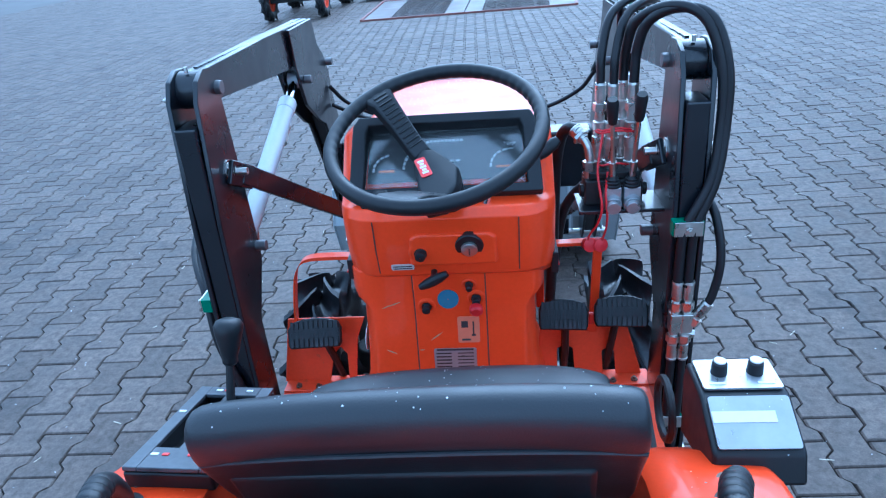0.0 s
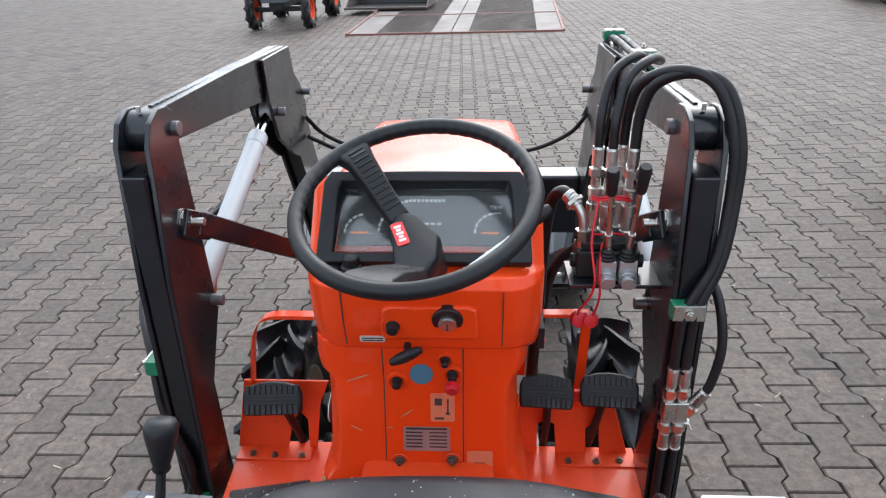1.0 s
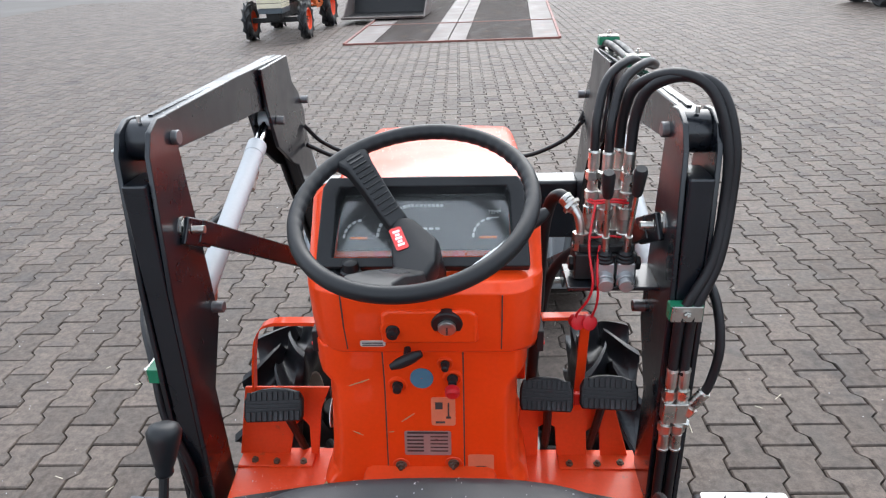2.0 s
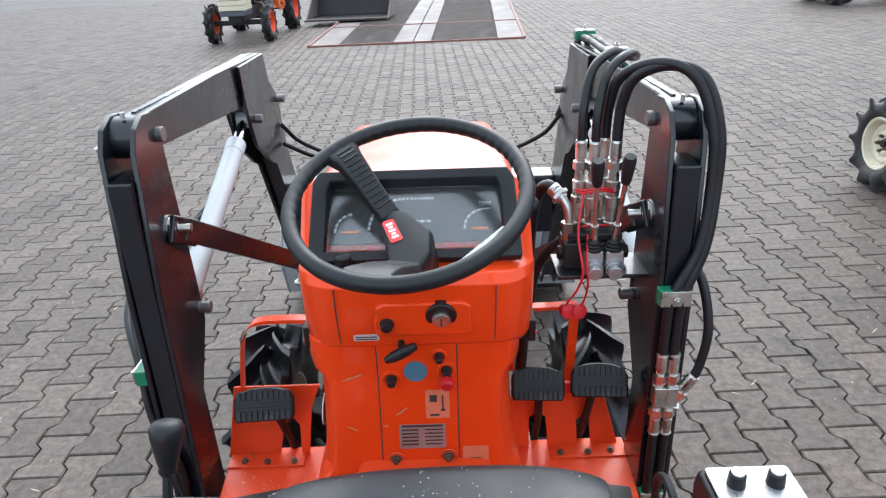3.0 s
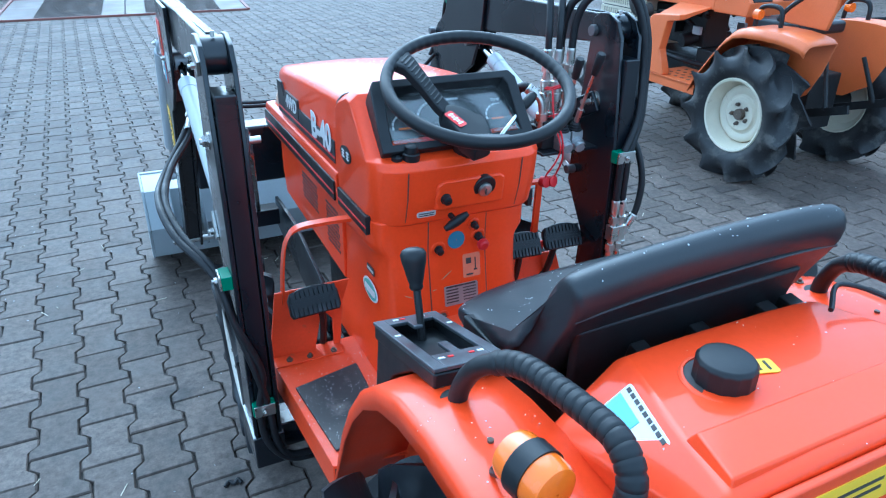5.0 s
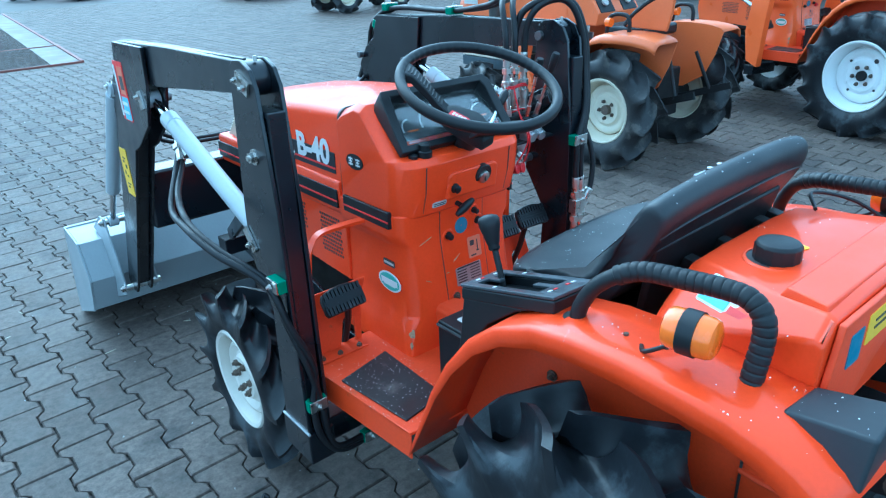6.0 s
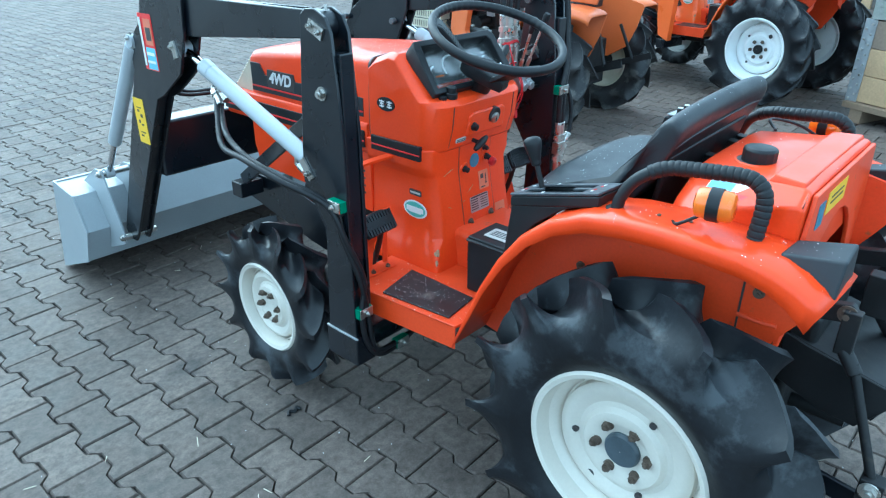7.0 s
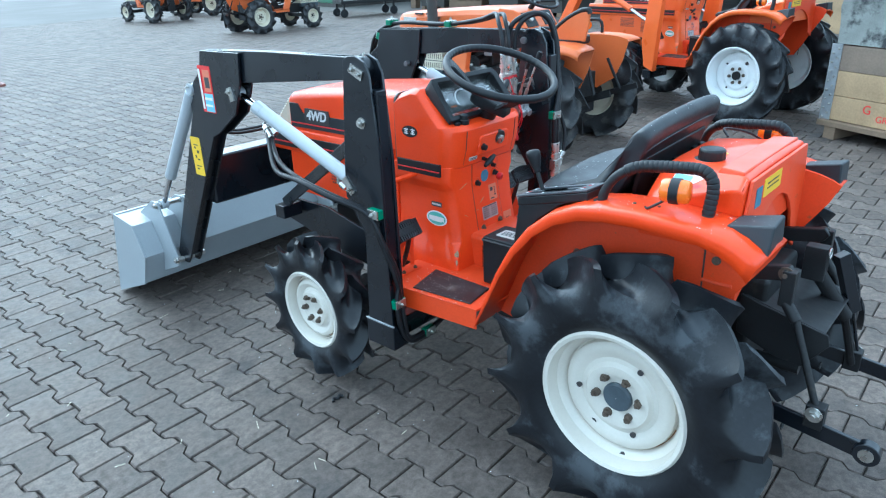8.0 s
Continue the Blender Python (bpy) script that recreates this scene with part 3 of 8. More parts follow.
def build_hood(model="B-40"):
    # bonnet: rounded section swept forwards
    def ring(y, top, w, low=0.825, r=0.027):
        pts = [(-w - 0.004, low), (-w - 0.004, low + 0.05), (-w, top - r)]
        for k in range(1, 6):
            a = radians(180 - 90 * k / 5)
            pts.append((-w + r + r * math.cos(a), top - r + r * math.sin(a) * (0.9 + 0.1 * k / 5)))
        pts.append((-w * 0.45, top + 0.004))
        pts.append((0, top + 0.006))
        return [(XC + x, y, z) for x, z in pts + [(-x, z) for x, z in reversed(pts[:-1])]]
    bm = bmesh.new()
    rings = [ring(1.012, 1.082, 0.203), ring(1.2, 1.072, 0.203), ring(1.4, 1.057, 0.202), ring(1.56, 1.042, 0.200), ring(1.612, 1.036, 0.198), ring(1.632, 1.026, 0.194, r=0.030)]
    loft(bm, rings)
    part("bonnet", bm, ORANGE, tractor, "glossy orange bonnet wet with sleet", bevel=0.004, angle=28)
    bm = bmesh.new()
    prism(bm, [(1.610, 1.012), (1.636, 1.010), (1.752, 0.893), (1.752, 0.80), (1.610, 0.80)], XC - 0.187, XC + 0.187)
    for k in range(11):
        y, z = 1.638 + 0.0112 * k, 1.007 - 0.0112 * k
        hull_box(bm, (XC - 0.189, y - 0.004, z - 0.004), (XC + 0.189, y + 0.005, z + 0.003))
    part("front_grille", bm, CREAM_RIM, tractor, "pale cream slotted front grille", bevel=0.003)
    bm = bmesh.new()
    hull_box(bm, (XC - 0.182, 1.600, 0.630), (XC + 0.182, 1.635, 0.800))
    part("radiator_screen", bm, INK, tractor, "dark radiator screen", bevel=0.003)
    # slightly raised band; its dark colour stands for shade down in the panel gap
    bm = bmesh.new()
    loft(bm, [ring(1.004, 1.0845, 0.2052, 0.86), ring(1.0125, 1.0840, 0.2052, 0.86)])
    part("bonnet_gap_shade", bm, INK, tractor, "thin dark band painted as the shaded gap behind the bonnet", smooth=False)
    bm = bmesh.new()
    hull_box(bm, (XC - 0.200, 1.715, 0.795), (XC + 0.200, 1.785, 0.891))
    part("nose_band", bm, ORANGE, tractor, "orange band across the nose", bevel=0.004)
    # lower side panels with perforated vents and a bulge of louvres
    for s in (-1, 1):
        x = XC + s * 0.205
        bm = bmesh.new()
        prism(bm, [(1.02, 0.60), (1.62, 0.625), (1.645, 0.70), (1.645, 0.822), (1.02, 0.815)], x - s * 0.02, x)
        panel = part("side_panel", bm, ORANGE, tractor, "orange engine side panel", bevel=0.004)
        bm = bmesh.new()
        prism(bm, [(x - s * 0.014, 0.795), (x + s * 0.003, 0.795), (x + s * 0.008, 0.803), (x + s * 0.010, 0.880), (x + s * 0.006, 0.889), (x - s * 0.014, 0.892)], 1.02, 1.785, "y")
        part("belt_ledge", bm, ORANGE, tractor, "orange ledge along the foot of the bonnet", bevel=0.003)
        bm = bmesh.new()
        hull_box(bm, (x + s * 0.007, 1.03, 0.814), (x + s * 0.014, 1.79, 0.866))
        hull_box(bm, (x, 0.80, 0.818), (x + s * 0.014, 1.00, 0.862))
        strip = part("belt_strip", bm, BLACK_PLASTIC, tractor, "black belt strip with a red line", bevel=0.002)
        bm = bmesh.new()
        hull_box(bm, (x + s * 0.0135, 1.03, 0.832), (x + s * 0.0155, 1.79, 0.837))
        hull_box(bm, (x + s * 0.0135, 0.80, 0.834), (x + s * 0.0155, 1.00, 0.838))
        part("pinstripe", bm, RED_LABEL, strip, "thin red line", smooth=False)
        for (y0, y1), (z0, z1) in (((1.05, 1.17), (0.66, 0.78)), ((1.24, 1.40), (0.70, 0.79))):
            bm = bmesh.new()
            ny, nz = int((y1 - y0) / 0.012), int((z1 - z0) / 0.012)
            for i in range(ny):
                for j in range(nz):
                    y, z = y0 + (i + 0.5 * (j % 2)) * 0.012, z0 + j * 0.012
                    box(bm, (x + s * 0.0003, y, z), (0.0016, 0.007, 0.007))
            part("vent_mesh", bm, INK, panel, "dark perforated vent", smooth=False)
        # black flash with lettering along the bonnet side
        bm = bmesh.new()
        prism(bm, [(1.04, 0.905), (1.612, 0.902), (1.612, 0.998), (1.565, 0.998), (1.535, 0.962), (1.04, 0.962)], x - s * 0.009, x + s * 0.003)
        flash = part("side_flash", bm, GREY_PLASTIC, tractor, "dark grey stripe decal on the bonnet", bevel=0.001)
        bm = bmesh.new()
        hull_box(bm, (x + s * 0.002, 1.04, 0.918), (x + s * 0.0042, 1.61, 0.923))
        part("pinstripe", bm, RED_LABEL, flash, "thin red line", smooth=False)
        right = (0, 1 if s > 0 else -1, 0)
        bm = bmesh.new()
        prism(bm, [(1.375, 0.926), (1.515, 0.926), (1.522, 0.945), (1.515, 0.984), (1.375, 0.984), (1.368, 0.960)], x - s * 0.006, x + s * 0.0042)
        part("letter_ground", bm, INK, flash, "black ground of the letters", smooth=False)
        lettering("lettering", "4WD", 0.052, plane_pose((x + s * 0.0046, 1.447, 0.957), right, (0, 0, 1)), WHITE, flash, "white letters 4WD", shear=0.2, bold=0.0016)
        lettering("lettering", model, 0.092 if len(model) < 5 else 0.06, plane_pose((x + s * 0.0036, 1.15, 0.955), right, (0, 0, 1)), WHITE, flash, "bold white model lettering", bold=0.003)


def build_cowl():
    # upper housing of the dashboard, its back corners well rounded
    def ring(x):
        d = 0.213 - abs(x)
        r = 0.075
        sh = r - math.sqrt(max(r * r - (r - min(d, r)) ** 2, 0.0))
        p = [(1.008, 0.815), (1.008, 1.060), (0.985, 1.086), (0.925, 1.108), (0.895, 1.106), (0.778, 0.996), (0.747, 0.990), (0.734, 0.974), (0.741, 0.905), (0.757, 0.846), (0.80, 0.815)]
        k = [0, 0, 0, 0, 0.05, 0.55, 0.9, 1, 1, 1, 0.7]
        drop = [0, 0.5, 1, 1, 1, 0.4, 0.2, 0, 0, 0, 0]
        e = max(0.0, 0.02 - d)
        return [(XC + x, y + sh * q, z - e * 0.9 * f) for (y, z), q, f in zip(p, k, drop)]
    bm = bmesh.new()
    loft(bm, [ring(x) for x in (-0.212, -0.209, -0.202, -0.191, -0.174, -0.154, -0.12, 0, 0.12, 0.154, 0.174, 0.191, 0.202, 0.209, 0.212)])
    cowl = part("dashboard_cowl", bm, ORANGE, tractor, "orange moulded dashboard housing", bevel=0.005, angle=40)
    # instrument panel: black frame, faces and glass, sloping back
    n = Vector((0, -0.108, 0.126)).normalized()
    u = Vector((0, 0.126, 0.108)).normalized()
    o = Vector((XC, 0.836, 1.050)) + n * 0.004
    m = plane_pose(o, (1, 0, 0), u)
    bm = bmesh.new()
    W, Hh = 0.180, 0.080
    outer = [(-W * 0.94, Hh), (W * 0.94, Hh), (W, Hh - 0.02), (W * 1.04, -Hh), (-W * 1.04, -Hh), (-W, Hh - 0.02)]
    inner = [(-W * 0.82, Hh * 0.76), (W * 0.82, Hh * 0.76), (W * 0.85, Hh * 0.55), (W * 0.88, -Hh * 0.76), (-W * 0.88, -Hh * 0.76), (-W * 0.85, Hh * 0.55)]
    lo = [bm.verts.new((*p, -0.004)) for p in outer]
    oh = [bm.verts.new((p[0], p[1], 0.014 + (0.030 if p[1] > 0 else 0.0))) for p in outer]
    ih = [bm.verts.new((p[0], p[1], 0.013 + (0.028 if p[1] > 0 else 0.0))) for p in inner]
    il = [bm.verts.new((*p, 0.002)) for p in inner]
    for a, b in ((lo, oh), (oh, ih), (ih, il)):
        for i in range(6):
            bm.faces.new((a[i], a[(i + 1) % 6], b[(i + 1) % 6], b[i]))
    panel = part("instrument_panel", bm, BLACK_PLASTIC, tractor, "black instrument panel with hooded frame", bevel=0.004, m=m)
    bm = bmesh.new()
    box(bm, (0, 0.008, 0.002), (W * 1.7, Hh * 1.30, 0.004))
    part("dial_face", bm, BLACK_PLASTIC, panel, "dark dial face", smooth=False)
    bm = bmesh.new()
    def arc(cx, cy, r, a0, a1, w, steps=10):
        for k in range(steps):
            a = radians(a0 + (a1 - a0) * (k + 0.5) / steps)
            b = box(bm, (0, 0, 0), (w, abs(radians(a1 - a0)) * r / steps * 0.72, 0.0012))
            bmesh.ops.transform(bm, matrix=Matrix.Translation((cx + r * math.cos(a), cy + r * math.sin(a), 0.005)) @ Matrix.Rotation(a, 4, "Z"), verts=b)
    arc(-0.02, -0.02, 0.062, 180, 100, 0.005, 9)
    for k in range(9):
        box(bm, (-0.028 + 0.0075 * k, 0.0415, 0.005), (0.0055, 0.005, 0.0012))
    arc(0.125, -0.02, 0.036, 185, 95, 0.004, 5)
    box(bm, (0.128, 0.017, 0.005), (0.014, 0.0016, 0.0012))
    arc(-0.108, -0.02, 0.034, 185, 95, 0.004, 5)
    for k in range(4):
        box(bm, (-0.008 + 0.011 * k, -0.004, 0.005), (0.008, 0.004, 0.0012))
    part("dial_marks", bm, WHITE, panel, "pale gauge marks", smooth=False)
    lettering("lettering", "TEMP", 0.010, Matrix.Translation((0.127, 0.028, 0.0046)), WHITE, panel, "pale lettering TEMP")
    bm = bmesh.new()
    box(bm, (0.115, -0.022, 0.0062), (0.030, 0.0035, 0.002))
    box(bm, (-0.115, -0.022, 0.0062), (0.030, 0.0035, 0.002))
    part("gauge_needle", bm, AMBER, panel, "orange gauge needles", smooth=False)
    bm = bmesh.new()
    for x in (-0.075, -0.03, 0.062):
        box(bm, (x, -0.053, 0.0052), (0.022, 0.011, 0.0012))
    part("warning_lamps", bm, RED_LABEL, panel, "unlit red warning lamps", smooth=False)
    bm = bmesh.new()
    box(bm, (0, 0.0, 0.0125), (W * 1.72, Hh * 1.50, 0.0015))
    glass = part("glass_cover", bm, GLASS, panel, "clear cover glass", smooth=False)
    glass.visible_shadow = False
    # throttle rod with black grip, light switch and pull knobs on the shelf
    bm = bmesh.new()
    cyl(bm, (0.092, 0.762, 1.003), (0.198, 0.819, 1.060), 0.0058, 12)
    cyl(bm, (0.088, 0.762, 0.985), (0.093, 0.762, 1.004), 0.008, 12)
    rod = part("throttle_lever", bm, CHROME, tractor, "chromed hand throttle rod")
    bm = bmesh.new()
    tube(bm, [Vector((0.192, 0.816, 1.057)).lerp(Vector((0.232, 0.826, 1.086)), k / 5) for k in range(6)], 0.01, 12, [0.008, 0.011, 0.012, 0.012, 0.012, 0.008])
    part("grip", bm, BLACK_PLASTIC, rod, "black plastic grip")
    bm = bmesh.new()
    lathe(bm, [(0, 0.019), (0.014, 0.019), (0.016, 0.015), (0.030, 0.014), (0.033, 0.010), (0.034, 0.001)], (-0.112, 0.764, 0.992), 20, axis=(0, -0.1, 1))
    part("light_switch", bm, BLACK_PLASTIC, tractor, "black rotary light switch")
    bm = bmesh.new()
    lathe(bm, [(0, 0.012), (0.008, 0.012), (0.010, 0.006), (0.012, 0.001)], (-0.143, 0.768, 0.992), 14, axis=(0, -0.1, 1))
    part("button", bm, BLACK_PLASTIC, tractor)
    # lower console: shoulders under the seam, sunk sides with crisp ridges, a skirt that flares at the foot
    face = [(0.852, 0.766), (0.782, 0.768), (0.764, 0.768), (0.70, 0.758), (0.63, 0.746), (0.575, 0.738), (0.552, 0.733), (0.50, 0.727), (0.468, 0.725)]

    def yback(z):
        for (za, ya), (zb, yb) in zip(face, face[1:]):
            if z >= zb:
                return ya + (yb - ya) * min(1.0, max(0.0, (za - z) / (za - zb)))
        return face[-1][1]

    def low(z, side, ridge, crease, c=1.0):
        yb = yback(z)
        pts = [(-side, 1.02), (-side, yb + 0.012 + 0.055 * c), (-side * 0.7 - ridge * 0.3, yb + 0.006 + 0.026 * c), (-ridge, yb + 0.010 * c), (-ridge * 0.75 - crease * 0.25, yb + 0.004 * c), (-crease, yb), (-crease * 0.8, yb)]
        return [(x, y, z) for x, y in pts + [(-x, y) for x, y in reversed(pts)]]
    bm = bmesh.new()
    loft(bm, [low(0.468, 0.214, 0.209, 0.132, 0.35), low(0.50, 0.212, 0.206, 0.132, 0.35), low(0.552, 0.203, 0.192, 0.136, 0.5), low(0.578, 0.192, 0.170, 0.138), low(0.63, 0.188, 0.165, 0.142), low(0.70, 0.185, 0.165, 0.146),
              low(0.760, 0.184, 0.168, 0.150), low(0.770, 0.188, 0.172, 0.150), low(0.788, 0.203, 0.187, 0.150, 1.3), low(0.802, 0.206, 0.189, 0.150, 1.4), low(0.852, 0.206, 0.188, 0.150, 1.4)])
    con = part("lower_console", bm, ORANGE, tractor, "orange flared steering console with chipped paint", bevel=0.005, angle=28)
    # centre cover of the console, standing slightly proud between two dark seams
    bm = bmesh.new()
    loft(bm, [[(-0.068, yback(z) - 0.0025, z), (0.079, yback(z) - 0.0025, z), (0.079, yback(z) + 0.02, z), (-0.068, yback(z) + 0.02, z)] for z in (0.50, 0.552, 0.575, 0.63, 0.70, 0.764, 0.782, 0.845)])
    cover = part("console_cover", bm, ORANGE, tractor, "orange console cover plate", bevel=0.002, angle=28)
    for x in (-0.0692, 0.0802):
        bm = bmesh.new()
        loft(bm, [[(x - 0.0012, yback(z) - 0.0008, z), (x + 0.0012, yback(z) - 0.0008, z), (x + 0.0012, yback(z) + 0.004, z), (x - 0.0012, yback(z) + 0.004, z)] for z in (0.50, 0.552, 0.575, 0.63, 0.70, 0.764, 0.782, 0.845)])
        part("seam", bm, INK, cover, "dark seam beside the cover", smooth=False)
    for x, z in ((-0.043, 0.604), (0.059, 0.608)):
        bm = bmesh.new()
        lathe(bm, [(0.0, 0.017), (0.0015, 0.016), (0.0008, 0.011), (0.0006, 0.001)], (x, yback(z) - 0.0025, z), 24, axis=(0, -1, -0.14))
        part("bolt_recess", bm, ORANGE_DIRTY, cover, "worn round bolt recess")
        bm = bmesh.new()
        bolt(bm, (x, yback(z) - 0.003, z), (0, -1, -0.14), 0.0075, 0.005)
        part("bolt", bm, RUSTY, cover)
    # bare primer where the skirt's corner and flanks are chipped
    for m, w, h in ((plane_pose((-0.1968, 0.7408, 0.545), (0.62, -0.78, 0), (0.1, 0, 1)), 0.020, 0.030), (plane_pose((-0.2052, 0.7345, 0.520), (0.62, -0.78, 0), (0.1, 0, 1)), 0.010, 0.026), (plane_pose((-0.030, yback(0.700) - 0.0028, 0.700), (1, 0, 0.75), (0, 0.14, 1)), 0.042, 0.0028),
                    (plane_pose((-0.118, yback(0.770) - 0.0006, 0.772), (1, 0, 0.35), (0, 0, 1)), 0.046, 0.003), (plane_pose((-0.125, yback(0.67) - 0.0006, 0.668), (1, 0, -0.5), (0, 0.14, 1)), 0.026, 0.0022), (plane_pose((-0.060, yback(0.665) - 0.0006, 0.672), (1, 0, 0.1), (0, 0.14, 1)), 0.018, 0.002)):
        bm = bmesh.new()
        rng = random.Random(int(w * 1e5))
        prism(bm, [(w / 2 * math.cos(a) * rng.uniform(0.45, 1.1), h / 2 * math.sin(a) * rng.uniform(0.45, 1.1)) for a in (2 * math.pi * k / 13 for k in range(13))], 0, 0.0009, "z")
        part("paint_chip", bm, PRIMER, con, "chipped paint showing pale primer", smooth=False, m=m)
    for x in (-0.130, 0.150):
        bm = bmesh.new()
        loft(bm, [[(x - 0.0011, y, z), (x + 0.0011, y, z), (x + 0.0011, y + 0.006, z), (x - 0.0011, y + 0.006, z)] for y, z in ((0.7562, 0.852), (0.7398, 0.910), (0.7331, 0.972))])
        part("seam", bm, INK, cowl, "dark vertical seam", smooth=False)
    bm = bmesh.new()
    prism(bm, [(-0.07, 0.874), (0.115, 0.874), (0.115, 0.935), (0.10, 0.944), (-0.055, 0.944), (-0.07, 0.935)], 0.731, 0.760, "y")
    for v in bm.verts:
        if v.co.y < 0.745:
            v.co.y = 0.7345 + (0.905 - v.co.z) * 0.13
            v.co.x = 0.022 + (v.co.x - 0.022) * 0.9
    part("key_recess", bm, ORANGE, tractor, "raised orange key panel", bevel=0.006)
    # ignition lock
    bm = bmesh.new()
    ax = Vector((0, -1, -0.28)).normalized()
    k0 = Vector((0.054, 0.737, 0.917))
    lathe(bm, [(-0.02, 0.028), (0.004, 0.028), (0.006, 0.026), (0.006, 0.001)], k0, 28, axis=ax)
    lock = part("ignition_lock", bm, BLACK_PLASTIC, tractor, "ignition lock with black surround")
    bm = bmesh.new()
    lathe(bm, [(0.004, 0.0165), (0.010, 0.016), (0.012, 0.013), (0.012, 0.001)], k0 + Vector((0, 0, -0.004)), 26, axis=ax)
    part("lock_barrel", bm, ZINC, lock, "steel lock barrel")
    bm = bmesh.new()
    box(bm, k0 + ax * 0.0125 + Vector((0, 0, -0.005)), (0.003, 0.003, 0.014))
    part("key_slot", bm, INK, lock, smooth=False)
    bm = bmesh.new()
    for a in (150, 118, 90, 62, 30):
        box(bm, k0 + ax * 0.0065 + Vector((0.0215 * math.cos(radians(a)), 0.003, 0.0215 * math.sin(radians(a)) - 0.001)), (0.005, 0.002, 0.004))
    part("lock_marks", bm, WHITE, lock, smooth=False)
    for x, z, r in ((-0.042, 0.903, 0.0105), (-0.044, 0.768, 0.0085), (0.047, 0.816, 0.007), (0.060, 0.784, 0.0085)):
        y = yback(z) - 0.002 if z < 0.845 else 0.738
        bm = bmesh.new()
        lathe(bm, [(-0.002, r * 2.3), (0.0018, r * 2.15), (0.0032, r * 1.8), (0.0012, r * 1.35), (0.001, 0.001)], (x, y, z), 26, axis=(0, -1, -0.15))
        part("button_rim", bm, ORANGE, tractor, "pressed orange rim round a button")
        bm = bmesh.new()
        lathe(bm, [(0, r * 1.25), (0.005, r * 1.2), (0.006, r), (0.016, r * 0.95), (0.018, r * 0.6), (0.018, 0.001)], (x, y, z), 18, axis=(0, -1, -0.15))
        part("push_button", bm, BLACK_PLASTIC, tractor, "small black button")
    bm = bmesh.new()
    cyl(bm, (0.060, 0.768, 0.782), (0.060, 0.735, 0.772), 0.005, 10)
    knob = part("stop_knob", bm, ZINC, tractor, "pull rod with red stop knob")
    bm = bmesh.new()
    lathe(bm, [(0, 0.010), (0.004, 0.014), (0.014, 0.014), (0.018, 0.010), (0.018, 0.001)], (0.060, 0.748, 0.775), 18, axis=(0, -1, -0.3))
    part("knob", bm, RED_CORD, knob, "red knob")
    bm = bmesh.new()
    cyl(bm, (-0.020, 0.768, 0.856), (-0.020, 0.724, 0.849), 0.0065, 10)
    for a, b in (((-0.048, 0.724, 0.836), (0.008, 0.724, 0.864)),):
        tube(bm, [Vector(a).lerp(Vector(b), k / 4) for k in range(5)], 0.01, 10, [0.006, 0.010, 0.011, 0.010, 0.006])
    part("pull_handle", bm, BLACK_PLASTIC, tractor, "black T-shaped pull handle")
    # labels on the console
    back = lambda x, z, out=0.0027: plane_pose((x, yback(z) - out, z), (1, 0, 0), (0, yback(z + 0.01) - yback(z - 0.01), 0.02))
    bm = bmesh.new()
    lathe(bm, [(0, 0.022), (0.0015, 0.022), (0.0016, 0.001)], (0.002, yback(0.784) - 0.0025, 0.784), 28, axis=(0, -1, 0))
    part("round_label", bm, BLUE_LABEL, cover, "round blue label", smooth=False)
    decal("schematic_label", back(0.041, 0.715), 0.046, 0.058, PALE_ORANGE, cover, "pale gear-pattern label", bars=[(-0.008, 0.012, 0.014, 0.014), (0.010, 0.004, 0.003, 0.028), (0.010, -0.012, 0.009, 0.004), (-0.006, -0.022, 0.018, 0.004)])
    decal("type_plate", back(0.010, 0.650), 0.090, 0.050, ALU, cover, "metal type plate with fine print",
          bars=[(0.0, 0.022, 0.078, 0.004)] + [(-0.024, 0.014 - 0.0075 * k, 0.032, 0.003) for k in range(5)] + [(0.022, 0.014 - 0.0075 * k, 0.034, 0.0022) for k in range(5)])
    decal("small_label", back(0.112, 0.600, 0.0006), 0.05, 0.05, PALE_ORANGE, con, "scuffed faded label", bars=[(0, 0, 0.02, 0.002)])
    decal("warning_strip", plane_pose((-0.082, 0.7505, 0.868), (1, 0, 0), (0, -0.21, 1)), 0.046, 0.014, PAPER, cowl, "small pale warning strip", bars=[(0, 0.002, 0.038, 0.002), (0, -0.003, 0.038, 0.002)])
    left = plane_pose((-0.1880, 0.836, 0.660), (0, -1, 0), (-0.03, 0, 1))
    bm = bmesh.new()
    lathe(bm, [(0, 0.028), (0.0015, 0.028), (0.0016, 0.001)], (0, 0, 0), 30, axis=(0, 0, 1))
    for v in bm.verts:
        v.co.x *= 1.7
    lab = part("oval_label", bm, WHITE, con, "oval green and white label", smooth=False, m=left)
    bm = bmesh.new()
    lathe(bm, [(0.0010, 0.0235), (0.0022, 0.0235), (0.0023, 0.001)], (0, 0, 0), 30, axis=(0, 0, 1))
    for v in bm.verts:
        v.co.x *= 1.75
    part("label_field", bm, GREEN_LABEL, lab, smooth=False)
    bm = bmesh.new()
    box(bm, (0, 0.0, 0.0022), (0.068, 0.016, 0.0012))
    part("label_band", bm, WHITE, lab, smooth=False)
    bm = bmesh.new()
    for y in (0.004, -0.008):
        box(bm, (0, y, 0.002), (0.048, 0.007, 0.0012))
    part("print", bm, WHITE, lab, smooth=False)
    decal("dark_label", plane_pose((-0.1860, 0.836, 0.712), (0, -1, 0), (0.0, 0, 1)), 0.048, 0.018, INK, con, "dark label with pale print", bars=[(0, 0, 0.04, 0.006)], bar_mat=PAPER)
    decal("white_label", back(-0.092, 0.571, 0.0006), 0.040, 0.046, PAPER, con, "small white label", bars=[(0, 0, 0.018, 0.003)])
